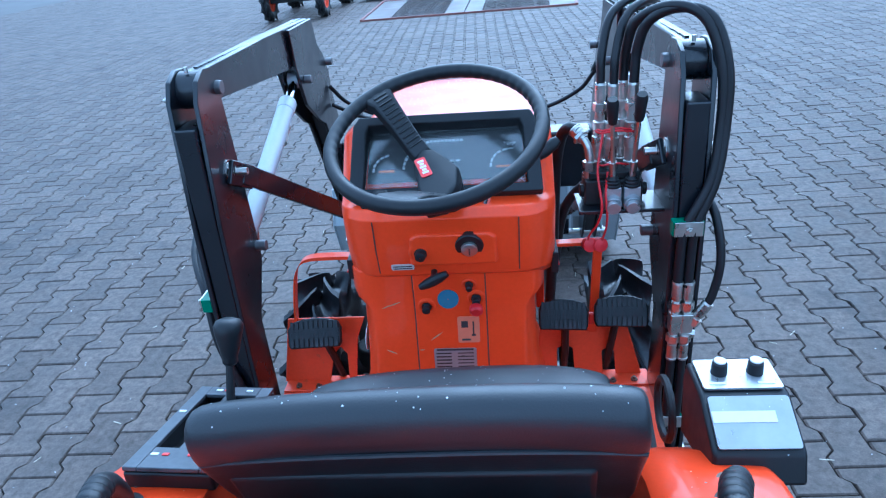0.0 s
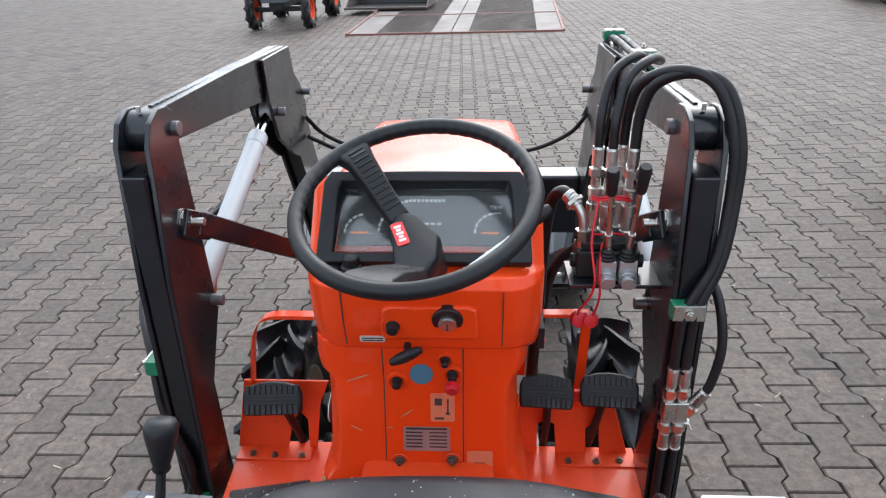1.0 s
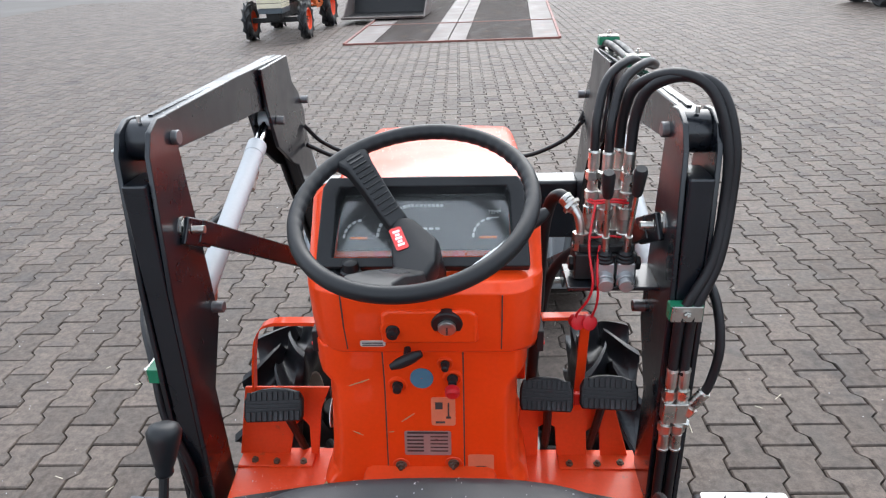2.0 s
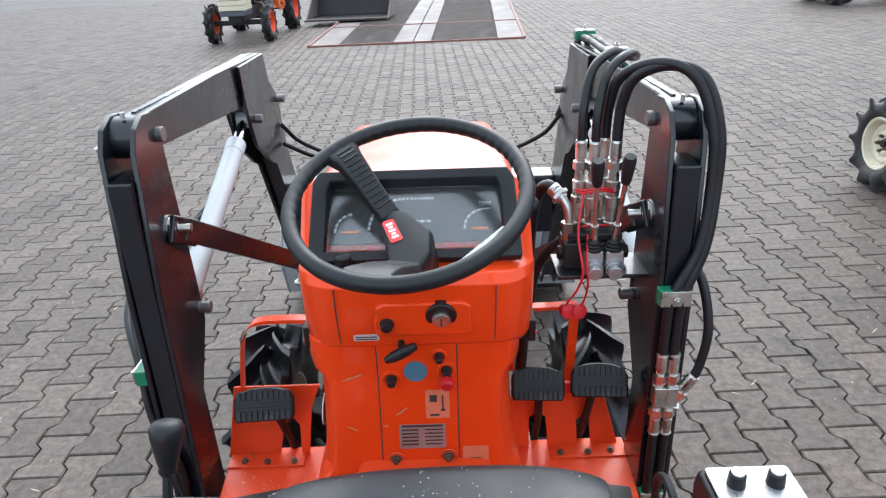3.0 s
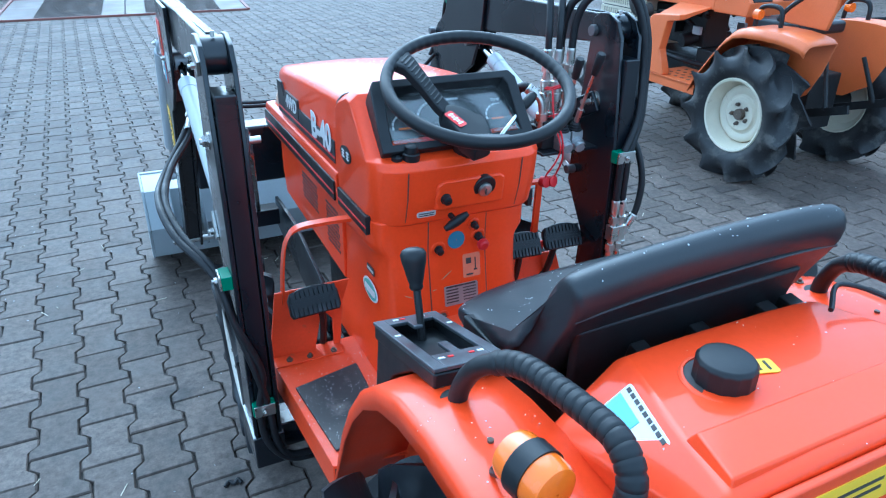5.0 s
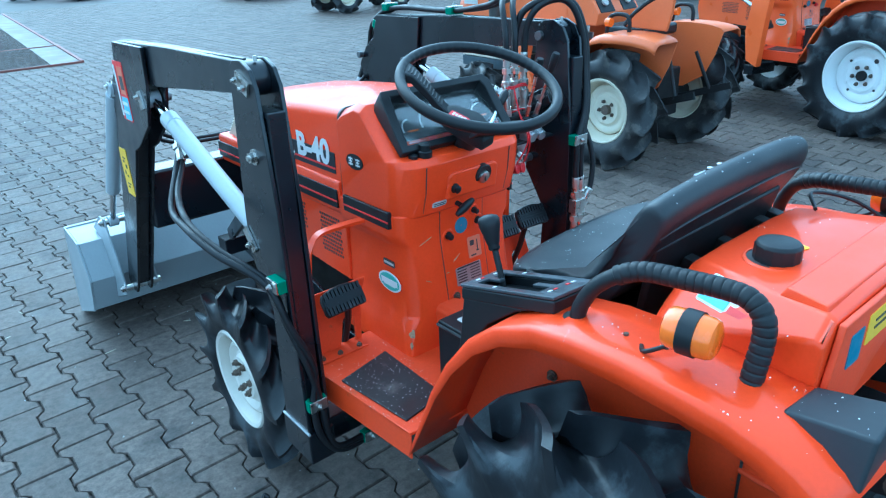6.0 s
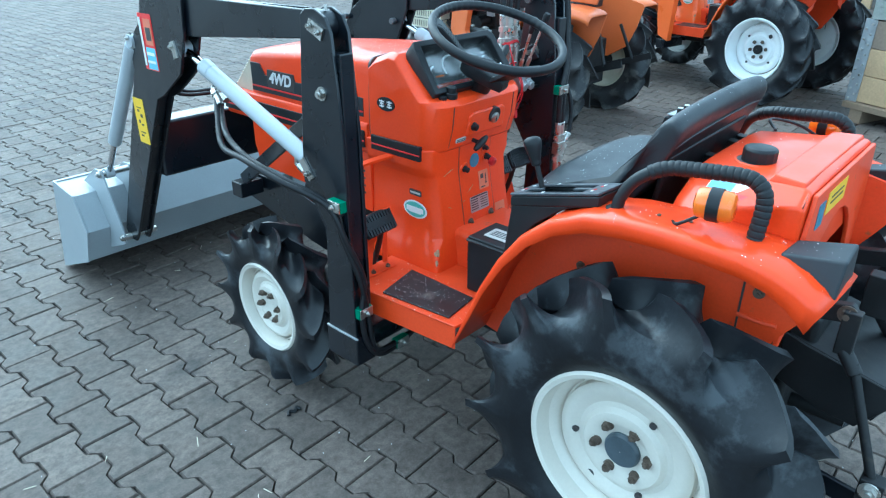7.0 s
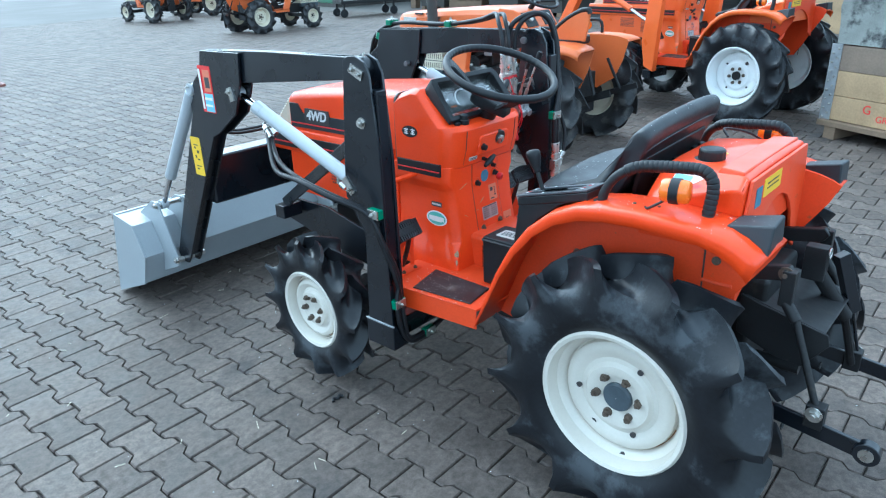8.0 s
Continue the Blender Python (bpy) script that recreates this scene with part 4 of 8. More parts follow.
    # oval badge on the cowl side
    for s in (-1, 1):
        bm = bmesh.new()
        lathe(bm, [(0, 0.020), (0.002, 0.020), (0.0021, 0.001)], (0, 0, 0), 30, axis=(0, 0, 1))
        for v in bm.verts:
            v.co.x *= 1.8
        badge = part("oval_badge", bm, BLACK_PLASTIC, cowl, "black oval badge with two white marks", smooth=False, m=plane_pose((XC + s * 0.2125, 0.935, 0.962), (0, s, 0), (0, 0, 1)))
        bm = bmesh.new()
        for cx in (-0.0155, 0.0155):
            for k in range(3):
                box(bm, (cx, 0.007 - 0.007 * k, 0.0024), (0.019 if k != 1 else 0.014, 0.0036, 0.001))
            box(bm, (cx, 0, 0.0024), (0.004, 0.021, 0.001))
        part("print", bm, WHITE, badge, smooth=False)


def build_steering():
    c = Vector((0.008, 0.697, 1.151))
    u = Vector((math.cos(0.10), 0, math.sin(0.10)))
    v = Vector((0, math.cos(radians(20)), math.sin(radians(20))))
    m = plane_pose(c, u, v)
    sw = new("steering_wheel")
    sw.parent, sw.matrix_basis, sw.empty_display_size = tractor, m, 0.1
    tagged(sw, "black one-spoke steering wheel with a red badge")
    bm = bmesh.new()
    R, r, N = 0.1855, 0.0125, 240
    rings = []
    for k in range(N):
        a = 2 * math.pi * k / N
        grip = 0.0010 * math.sin(a * 52) if math.sin(a) > -0.25 else 0.0
        rings.append([((R + (r + (grip if math.cos(b) < 0 else 0)) * math.cos(b)) * math.cos(a), (R + (r + (grip if math.cos(b) < 0 else 0)) * math.cos(b)) * math.sin(a), (r + 0.001) * math.sin(b)) for b in (2 * math.pi * j / 12 for j in range(12))])
    rows = [[bm.verts.new(p) for p in ring] for ring in rings]
    for i in range(N):
        for j in range(12):
            bm.faces.new((rows[i][j], rows[i][(j + 1) % 12], rows[(i + 1) % N][(j + 1) % 12], rows[(i + 1) % N][j]))
    part("rim", bm, BLACK_PLASTIC, sw, "moulded black rim with finger grips", angle=60)
    # the two spokes run from upper left to lower middle, sunk towards the hub
    o1 = Vector((-0.046, 0.060, 0))
    d1 = (Vector((-0.116, 0.143, 0)) - o1).normalized()
    d2 = Vector((-0.34, -0.94, 0)).normalized()
    for o, d, rows in ((o1, d1, ((-0.012, 0.021, -0.088, 0.010), (0.010, 0.021, -0.074, 0.011), (0.045, 0.0225, -0.040, 0.011), (0.080, 0.027, -0.010, 0.010), (0.104, 0.036, -0.001, 0.009), (0.118, 0.046, 0.0, 0.007))),
                       (Vector((-0.012, -0.030, 0)), d2, ((0.0, 0.030, -0.110, 0.009), (0.03, 0.032, -0.095, 0.010), (0.085, 0.034, -0.042, 0.010), (0.130, 0.042, -0.006, 0.009), (0.150, 0.052, 0.0, 0.007)))):
        side = Vector((d.y, -d.x, 0))
        bm = bmesh.new()
        def sec(t, w, z, h):
            q = o + d * t
            return [q + side * w + Vector((0, 0, z - h)), q - side * w + Vector((0, 0, z - h)), q - side * w * 0.85 + Vector((0, 0, z + h)), q + side * w * 0.85 + Vector((0, 0, z + h))]
        loft(bm, [sec(*r) for r in rows])
        spoke = part("spoke", bm, BLACK_PLASTIC, sw, "broad ribbed spoke", bevel=0.004, segs=3)
        for k in range(12 if d is d1 else 4):
            t = 0.006 + 0.0078 * k if d is d1 else 0.045 + 0.012 * k
            z = next(a[2] + a[3] + (b[2] + b[3] - a[2] - a[3]) * (t - a[0]) / (b[0] - a[0]) for a, b in zip(rows, rows[1:]) if t <= b[0])
            bm = bmesh.new()
            q = o + d * t + Vector((0, 0, z))
            bar(bm, q - side * 0.0145, q + side * 0.0145, 0.0052, 0.0026)
            part("rib", bm, BLACK_PLASTIC, spoke, bevel=0.001)
    bm = bmesh.new()
    hub = [(-0.055, 0.036), (-0.046, 0.068), (-0.016, 0.060), (0.029, 0.006), (0.024, -0.040), (0.003, -0.073), (-0.036, -0.078), (-0.047, -0.04)]
    hc = (-0.016, 0.0)
    rings = [[(hc[0] + (x - hc[0]) * k, hc[1] + (y - hc[1]) * k, z + 0.10 * (y - 0.0) * (1 if z > -0.11 else 0)) for x, y in hub] for k, z in ((0.95, -0.128), (1.02, -0.118), (1.0, -0.092), (0.92, -0.084), (0.80, -0.0825))]
    loft(bm, rings)
    cover = part("hub_cover", bm, BLACK_PLASTIC, sw, "black padded hub cover", bevel=0.004, segs=3)
    bm = bmesh.new()
    cyl(bm, (0.0, 0.0, -0.12), (0.0, 0.02, -0.19), 0.030, 20)
    part("column", bm, BLACK_PLASTIC, sw, "black steering column boot")
    decal("badge", plane_pose((-0.037, 0.012, -0.0812), (0.33, -0.94, -0.094), (0.94, 0.33, 0.0)), 0.050, 0.021, RED_LABEL, cover, "red badge with a white mark",
          bars=[(-0.015 + 0.0075 * k, 0.0, 0.0048, 0.008 if k % 2 else 0.012) for k in range(5)], bar_mat=WHITE)


def build_seat():
    swing = Matrix.Translation((0.030, 0.25, 0.872)) @ pose(0, 0, 0, 0, -4.5, -3.5) @ Matrix.Translation((-0.056, -0.25, -0.86))
    prof = [(0.440, 0.838), (0.430, 0.856), (0.395, 0.866), (0.33, 0.866), (0.26, 0.866), (0.212, 0.878), (0.182, 0.912), (0.160, 0.965), (0.140, 1.020), (0.122, 1.052), (0.102, 1.064), (0.080, 1.058),
            (0.069, 1.036), (0.075, 1.006), (0.092, 0.968), (0.122, 0.900), (0.165, 0.842), (0.24, 0.828), (0.34, 0.822), (0.425, 0.822)]
    spine = [(0.415, 0.842), (0.41, 0.842), (0.39, 0.843), (0.33, 0.844), (0.26, 0.846), (0.20, 0.855), (0.155, 0.89), (0.128, 0.945), (0.112, 0.99), (0.102, 1.015), (0.10, 1.02), (0.098, 1.018),
             (0.100, 1.01), (0.108, 0.985), (0.125, 0.93), (0.15, 0.88), (0.19, 0.85), (0.25, 0.842), (0.34, 0.842), (0.41, 0.842)]
    bm = bmesh.new()
    rings = []
    for f, k, dip in ((-1.0, 0.58, 0), (-0.995, 0.80, 0), (-0.975, 0.95, 0), (-0.93, 1.0, 0), (-0.75, 1.0, 0.0), (-0.4, 1.0, 0.008), (0, 1.0, 0.011), (0.4, 1.0, 0.008), (0.75, 1.0, 0.0), (0.93, 1.0, 0), (0.975, 0.95, 0), (0.995, 0.80, 0), (1.0, 0.58, 0)):
        ring = []
        for i, ((y, z), (sy, sz)) in enumerate(zip(prof, spine)):
            w = 0.224 if i < 7 or i > 14 else 0.222
            corner = 0.04 * abs(f) ** 4 if i in (0, 1, 2, 18, 19) else 0.0
            down = 0.012 * abs(f) ** 3 if 7 <= i <= 13 else 0.0
            yy, zz = sy + (y - sy) * k - corner, sz + (z - sz) * k - down
            if 2 <= i <= 7:
                zz -= dip if i < 6 else 0
                yy -= dip if i >= 6 else 0
            back = {6: 0.2, 7: 0.45, 8: 0.75, 13: 0.9, 14: 0.6, 15: 0.25}.get(i, 1.0 if 9 <= i <= 12 else 0.0)
            h = max(0.0, zz - 0.872)
            ring.append((0.056 + f * w + 0.016 * back, yy - 0.13 * h, zz + 0.012 * back + 0.05 * h))
        rings.append(ring)
    loft(bm, rings)
    seat = part("seat", bm, VINYL, tractor, "black vinyl bucket seat speckled with sleet", angle=70, m=swing)
    mod = seat.modifiers.new("soft", "SUBSURF")
    mod.levels = mod.render_levels = 1
    bm = bmesh.new()
    pts = [Vector((0.072 + f * 0.217, 0.0560 + 0.008 * abs(f) ** 3, 1.026 - 0.014 * abs(f) ** 3)) for f in [i / 12 for i in range(-12, 13)]]
    tube(bm, pts, 0.0028, 8)
    part("piping", bm, VINYL, seat, "raised black seam piping")
    bm = bmesh.new()
    loft(bm, [[(0.056 - 0.175, 0.135, 0.80), (0.056 + 0.175, 0.135, 0.80), (0.056 + 0.19, 0.106, 0.985), (0.056 - 0.19, 0.106, 0.985)],
              [(0.056 - 0.175, 0.118, 0.80), (0.056 + 0.175, 0.118, 0.80), (0.056 + 0.19, 0.086, 0.985), (0.056 - 0.19, 0.090, 0.985)]])
    for v in bm.verts:
        v.co.y -= 0.13 * max(0.0, v.co.z - 0.872)
    hull_box(bm, (0.056 - 0.16, 0.13, 0.79), (0.056 + 0.16, 0.40, 0.826))
    shell = part("seat_shell", bm, BLACK_PLASTIC, tractor, "black seat shell", bevel=0.008, m=swing)
    for x in (-0.03, 0.07, 0.19, 0.235):
        bm = bmesh.new()
        prism(bm, [(0.095, 0.905), (0.050, 0.905), (0.042, 0.918), (0.050, 0.930), (0.085, 0.935)], x - 0.012, x + 0.012)
        part("seat_lug", bm, STEEL_DARK, shell, "rusty steel bracket", bevel=0.002)
    bm = bmesh.new()
    for x in (-0.08, 0.19):
        hull_box(bm, (x - 0.02, 0.14, 0.66), (x + 0.02, 0.38, 0.80))
    hull_box(bm, (-0.12, 0.16, 0.64), (0.22, 0.36, 0.67))
    part("seat_base", bm, STEEL_DARK, tractor, "dark seat frame", bevel=0.004)


FENDER_PATH = [(0.515, 0.420), (0.470, 0.525), (0.425, 0.632), (0.375, 0.722), (0.315, 0.800), (0.245, 0.858), (0.165, 0.893), (0.085, 0.906), (0.0, 0.910), (-0.09, 0.907), (-0.16, 0.903), (-0.215, 0.898), (-0.255, 0.890), (-0.288, 0.879), (-0.312, 0.866)]


def build_fender(s):
    X = (lambda x: x) if s < 0 else mir
    path = FENDER_PATH
    bm = bmesh.new()
    cross = [(-0.245, 0.0), (-0.30, 0.004), (-0.360, 0.004), (-0.390, 0.002), (-0.3965, -0.001), (-0.3995, -0.006), (-0.4005, -0.013), (-0.401, -0.036)]
    rings = []
    for i, (y, z) in enumerate(path):
        a, b = path[max(i - 1, 0)], path[min(i + 1, len(path) - 1)]
        t = Vector((0, b[0] - a[0], b[1] - a[1])).normalized()
        n = Vector((0, t.z, -t.y))
        if n.z < 0 or (abs(n.z) < 0.3 and n.y < 0 and i < 4):
            n = -n
        if i < 4:
            n = Vector((0, abs(n.y), abs(n.z)))
        k = min(1.0, 0.22 + 0.14 * i)
        # towards the lamp the outer edge rolls down and its lip grows deeper
        f = min(1.0, max(0.0, (-0.15 - y) / 0.16)) ** 1.5
        roll = lambda x: max(0.0, (-x - 0.27) / 0.13) ** 1.6
        rings.append([(X(x), y + n.y * d * k + 0.016 * f * roll(x), z + n.z * d * k - f * (0.026 * roll(x) + (0.008 if d < -0.03 else 0.0))) for x, d in cross])
    loft(bm, rings, cap=False, closed=False)
    fen = part("fender", bm, ORANGE, tractor, "orange rounded rear fender", angle=50)
    mod = fen.modifiers.new("thick", "SOLIDIFY")
    mod.thickness, mod.offset = 0.004, -1
    # inner wall
    bm = bmesh.new()
    prism(bm, path + [(-0.290, 0.815), (-0.256, 0.760), (-0.210, 0.690), (-0.165, 0.600), (-0.10, 0.50), (0.15, 0.46), (0.40, 0.40)], X(-0.249), X(-0.245))
    wall = part("fender_wall", bm, ORANGE_DIRTY, tractor, "orange inner wheel-arch wall", smooth=False)
    bm = bmesh.new()
    hull_box(bm, (X(-0.252), -0.132, 0.50), (X(-0.250), -0.128, 0.85))
    part("seam", bm, INK, wall, "dark panel seam", smooth=False)
    bm = bmesh.new()
    tube(bm, spline([(X(-0.2495), -0.128, 0.716), (X(-0.2505), -0.165, 0.714), (X(-0.2495), -0.205, 0.716)], 5), 0.006, 8)
    part("pressed_rib", bm, ORANGE_DIRTY, wall, "pressed stiffening rib")
    for y, z in ((0.235, 0.70), (-0.16, 0.775), (0.36, 0.52)):
        bm = bmesh.new()
        bolt(bm, (X(-0.2495), y, z), (s, 0, 0), 0.008, 0.005)
        part("bolt", bm, RUSTY, wall)
    for y, x in ((0.03, -0.335), (-0.03, -0.325), (0.165, -0.335)):
        bm = bmesh.new()
        bolt(bm, (X(x), y, 0.904 if y < 0.1 else 0.893), (0, 0, 1), 0.008, 0.004)
        part("bolt", bm, RUSTY, fen)
    # grab rail wrapped in ribbed rubber
    pts = spline([(X(-0.330), 0.126, 0.890), (X(-0.326), 0.120, 0.925), (X(-0.318), 0.100, 0.962), (X(-0.304), 0.070, 0.986), (X(-0.292), 0.040, 0.998), (X(-0.286), 0.0, 1.003), (X(-0.280), -0.085, 1.010),
                  (X(-0.281), -0.118, 1.007), (X(-0.284), -0.138, 0.990), (X(-0.289), -0.144, 0.962), (X(-0.299), -0.144, 0.925), (X(-0.308), -0.143, 0.888)], 14)
    bm = bmesh.new()
    fine, run, radii = [], 0.0, []
    for p, q in zip(pts, pts[1:]):
        steps = max(1, round((q - p).length / 0.0018))
        for k in range(steps):
            fine.append(p.lerp(q, k / steps))
            bare = run < 0.115
            groove = (run % 0.0125) < 0.0026
            radii.append(0.0128 if bare else 0.0141 if groove else 0.0155)
            run += (q - p).length / steps
    tube(bm, fine, 0.0, 14, radii)
    rail = part("grab_rail", bm, BLACK_PLASTIC, tractor, "grab rail wrapped in ribbed black rubber", angle=50)
    for p in (pts[0], pts[-1]):
        bm = bmesh.new()
        cyl(bm, (p.x, p.y, p.z - 0.004), (p.x, p.y, p.z + 0.012), 0.021, 18)
        part("rail_foot", bm, STEEL_DARK, rail)
    # amber turn lamp on a stalk beside the rail
    lamp = new("turn_lamp")
    lamp.parent, lamp.empty_display_size = tractor, 0.05
    lamp.matrix_basis = pose(X(-0.352), -0.078, 0.970, 0, 0, 8 if s < 0 else -8)
    tagged(lamp, "amber turn lamp with a black middle band")
    bm = bmesh.new()
    lathe(bm, [(-0.011, 0.0315), (0.011, 0.0315), (0.011, 0.02), (-0.011, 0.02)], (0, 0, 0), 28, axis=(0, 1, 0), closed=True)
    part("band", bm, BLACK_PLASTIC, lamp, "black rubber band")
    for k in (-1, 1):
        bm = bmesh.new()
        lathe(bm, [(k * 0.010, 0.0295), (k * 0.026, 0.0285), (k * 0.032, 0.026), (k * 0.035, 0.020), (k * 0.035, 0.001)], (0, 0, 0), 28, axis=(0, 1, 0))
        part("lens", bm, AMBER, lamp, "amber ribbed lens")
    bm = bmesh.new()
    cyl(bm, (0, 0, -0.02), (-s * 0.035, 0.01, -0.03), 0.008, 10)
    tube(bm, spline([(0, 0.02, -0.024), (0.0, 0.06, -0.052), (-s * 0.02, 0.075, -0.058)], 6), 0.0035, 8)
    part("stalk", bm, BLACK_PLASTIC, lamp)
    # black wedge-shaped rear lamp housing
    bm = bmesh.new()
    top = [(-0.334, -0.196, 0.904), (-0.258, -0.205, 0.910), (-0.252, -0.302, 0.930), (-0.338, -0.305, 0.924)]
    low = [(-0.328, -0.203, 0.885), (-0.258, -0.210, 0.885), (-0.254, -0.306, 0.862), (-0.362, -0.303, 0.846)]
    loft(bm, [[(X(x), y, z) for x, y, z in ring] for ring in (low, top)])
    part("lamp_housing", bm, GREY_PLASTIC, tractor, "black wedge-shaped rear lamp housing", bevel=0.006)


def build_tank():
    bm = bmesh.new()
    def sec(y, zt, wt, zb, wb):
        zs = max(zb + 0.01, zt - (wb - wt) * 0.86)
        return [(XC - wb, y, zb), (XC - wb, y, zs), (XC - wt, y, zt), (XC - wt * 0.5, y, zt + 0.004), (XC + wt * 0.5, y, zt + 0.004), (XC + wt, y, zt), (XC + wb, y, zs), (XC + wb, y, zb)]
    loft(bm, [sec(0.056, 0.900, 0.215, 0.80, 0.262), sec(0.034, 0.974, 0.168, 0.80, 0.262), sec(0.018, 0.982, 0.168, 0.80, 0.262), sec(-0.10, 0.987, 0.206, 0.80, 0.262), sec(-0.192, 0.992, 0.230, 0.80, 0.262),
              sec(-0.203, 0.986, 0.230, 0.80, 0.262)])
    tank = part("fuel_tank_cover", bm, ORANGE, tractor, "orange sheet-metal fuel tank cover", bevel=0.010, segs=3)
    bm = bmesh.new()
    loft(bm, [[(XC - 0.226, -0.190, z0), (XC + 0.226, -0.190, z0), (XC + 0.212, -0.118, z0), (XC - 0.212, -0.118, z0)] if k == 0 else [(XC - 0.222, -0.186, z0), (XC + 0.222, -0.186, z0), (XC + 0.205, -0.126, z0), (XC - 0.205, -0.126, z0)] for k, z0 in ((0, 0.986), (1, 1.000))])
    part("raised_band", bm, ORANGE, tank, "raised sheet-metal band", bevel=0.003)
    # back plate with a wheel-shaped opening edge
    bm = bmesh.new()
    arch = [(XC + 0.19 * math.cos(radians(a)), 0.70 + 0.19 * math.sin(radians(a))) for a in range(0, 181, 15)]
    prism(bm, [(XC - 0.257, 0.66), (XC - 0.257, 0.88), (XC - 0.230, 0.984), (XC + 0.230, 0.984), (XC + 0.257, 0.88), (XC + 0.257, 0.66)] + [(x, z) for x, z in arch], -0.214, -0.204, "y")
    rear = part("rear_cover", bm, ORANGE_DIRTY, tractor, "orange rear cover plate", bevel=0.003)
    back = lambda x, z: plane_pose((x, -0.2141, z), (1, 0, 0), (0, 0, 1))
    decal("warning_label", back(XC - 0.075, 0.944), 0.14, 0.048, YELLOW, rear, "yellow warning label", bars=[(0, 0.008, 0.09, 0.004), (0, -0.004, 0.09, 0.004)])
    decal("data_label", back(XC - 0.180, 0.932), 0.045, 0.052, BLUE_LABEL, rear, "dark data label")
    # filler cap
    c = Vector((-0.088, -0.063, 0.981))
    bm = bmesh.new()
    lathe(bm, [(-0.02, 0.049), (0.0065, 0.049), (0.0085, 0.0465), (0.0085, 0.0435), (-0.012, 0.0425)], c, 32, axis=(0, 0, 1))
    part("filler_neck", bm, ORANGE_DIRTY, tractor, "orange filler recess")
    # dark disc filling the neck, coloured for the shade round the cap
    bm = bmesh.new()
    lathe(bm, [(0.0, 0.043), (0.0070, 0.043), (0.0072, 0.001)], c, 32, axis=(0, 0, 1))
    part("filler_recess_shade", bm, INK, tractor, "dark disc painted as the shade in the filler recess")
    bm = bmesh.new()
    N = 14
    def ring(z, r, k):
        return [c + Vector(((r + (k if j % 2 else 0)) * math.cos(math.pi * j / N), (r + (k if j % 2 else 0)) * math.sin(math.pi * j / N), z)) for j in range(2 * N)]
    loft(bm, [ring(-0.008, 0.033, 0.0), ring(0.004, 0.0335, 0.0014), ring(0.031, 0.0335, 0.0014), ring(0.036, 0.031, 0.0), ring(0.038, 0.020, 0.0)])
    part("filler_cap", bm, BLACK_PLASTIC, tractor, "weathered black fuel cap", bevel=0.002)
    decal("yellow_sticker", pose(-0.030, -0.066, 0.9905, 0, 0, -18), 0.034, 0.026, YELLOW, tank, "small yellow sticker", bars=[(-0.006, 0, 0.003, 0.016), (0.006, 0, 0.003, 0.016)])
    lab = decal("dealer_label", plane_pose((XC - 0.2215, -0.058, 0.960), (-0.30, -1, 0), (0.72, 0, 0.68)), 0.10, 0.050, WHITE, tank, "white printed sticker with blue and red blocks")
    bm = bmesh.new()
    box(bm, (-0.022, -0.006, 0.0016), (0.05, 0.030, 0.0012))
    part("print", bm, CYAN_LABEL, lab, smooth=False)
    bm = bmesh.new()
    for k in range(9):
        box(bm, (-0.042 + 0.0105 * k, 0.019, 0.0016), (0.007, 0.005, 0.0012))
    part("print", bm, INK, lab, smooth=False)
    bm = bmesh.new()
    box(bm, (0.026, -0.015, 0.0018), (0.036, 0.012, 0.0012))
    part("print", bm, RED_LABEL, lab, smooth=False)
    bm = bmesh.new()
    tube(bm, spline([(0.15, -0.02, 0.996), (0.21, 0.01, 1.006), (0.27, -0.05, 0.985), (0.30, -0.14, 0.925)], 8), 0.0035, 8)
    part("cable", bm, HOSE, tractor, "thin black cable")


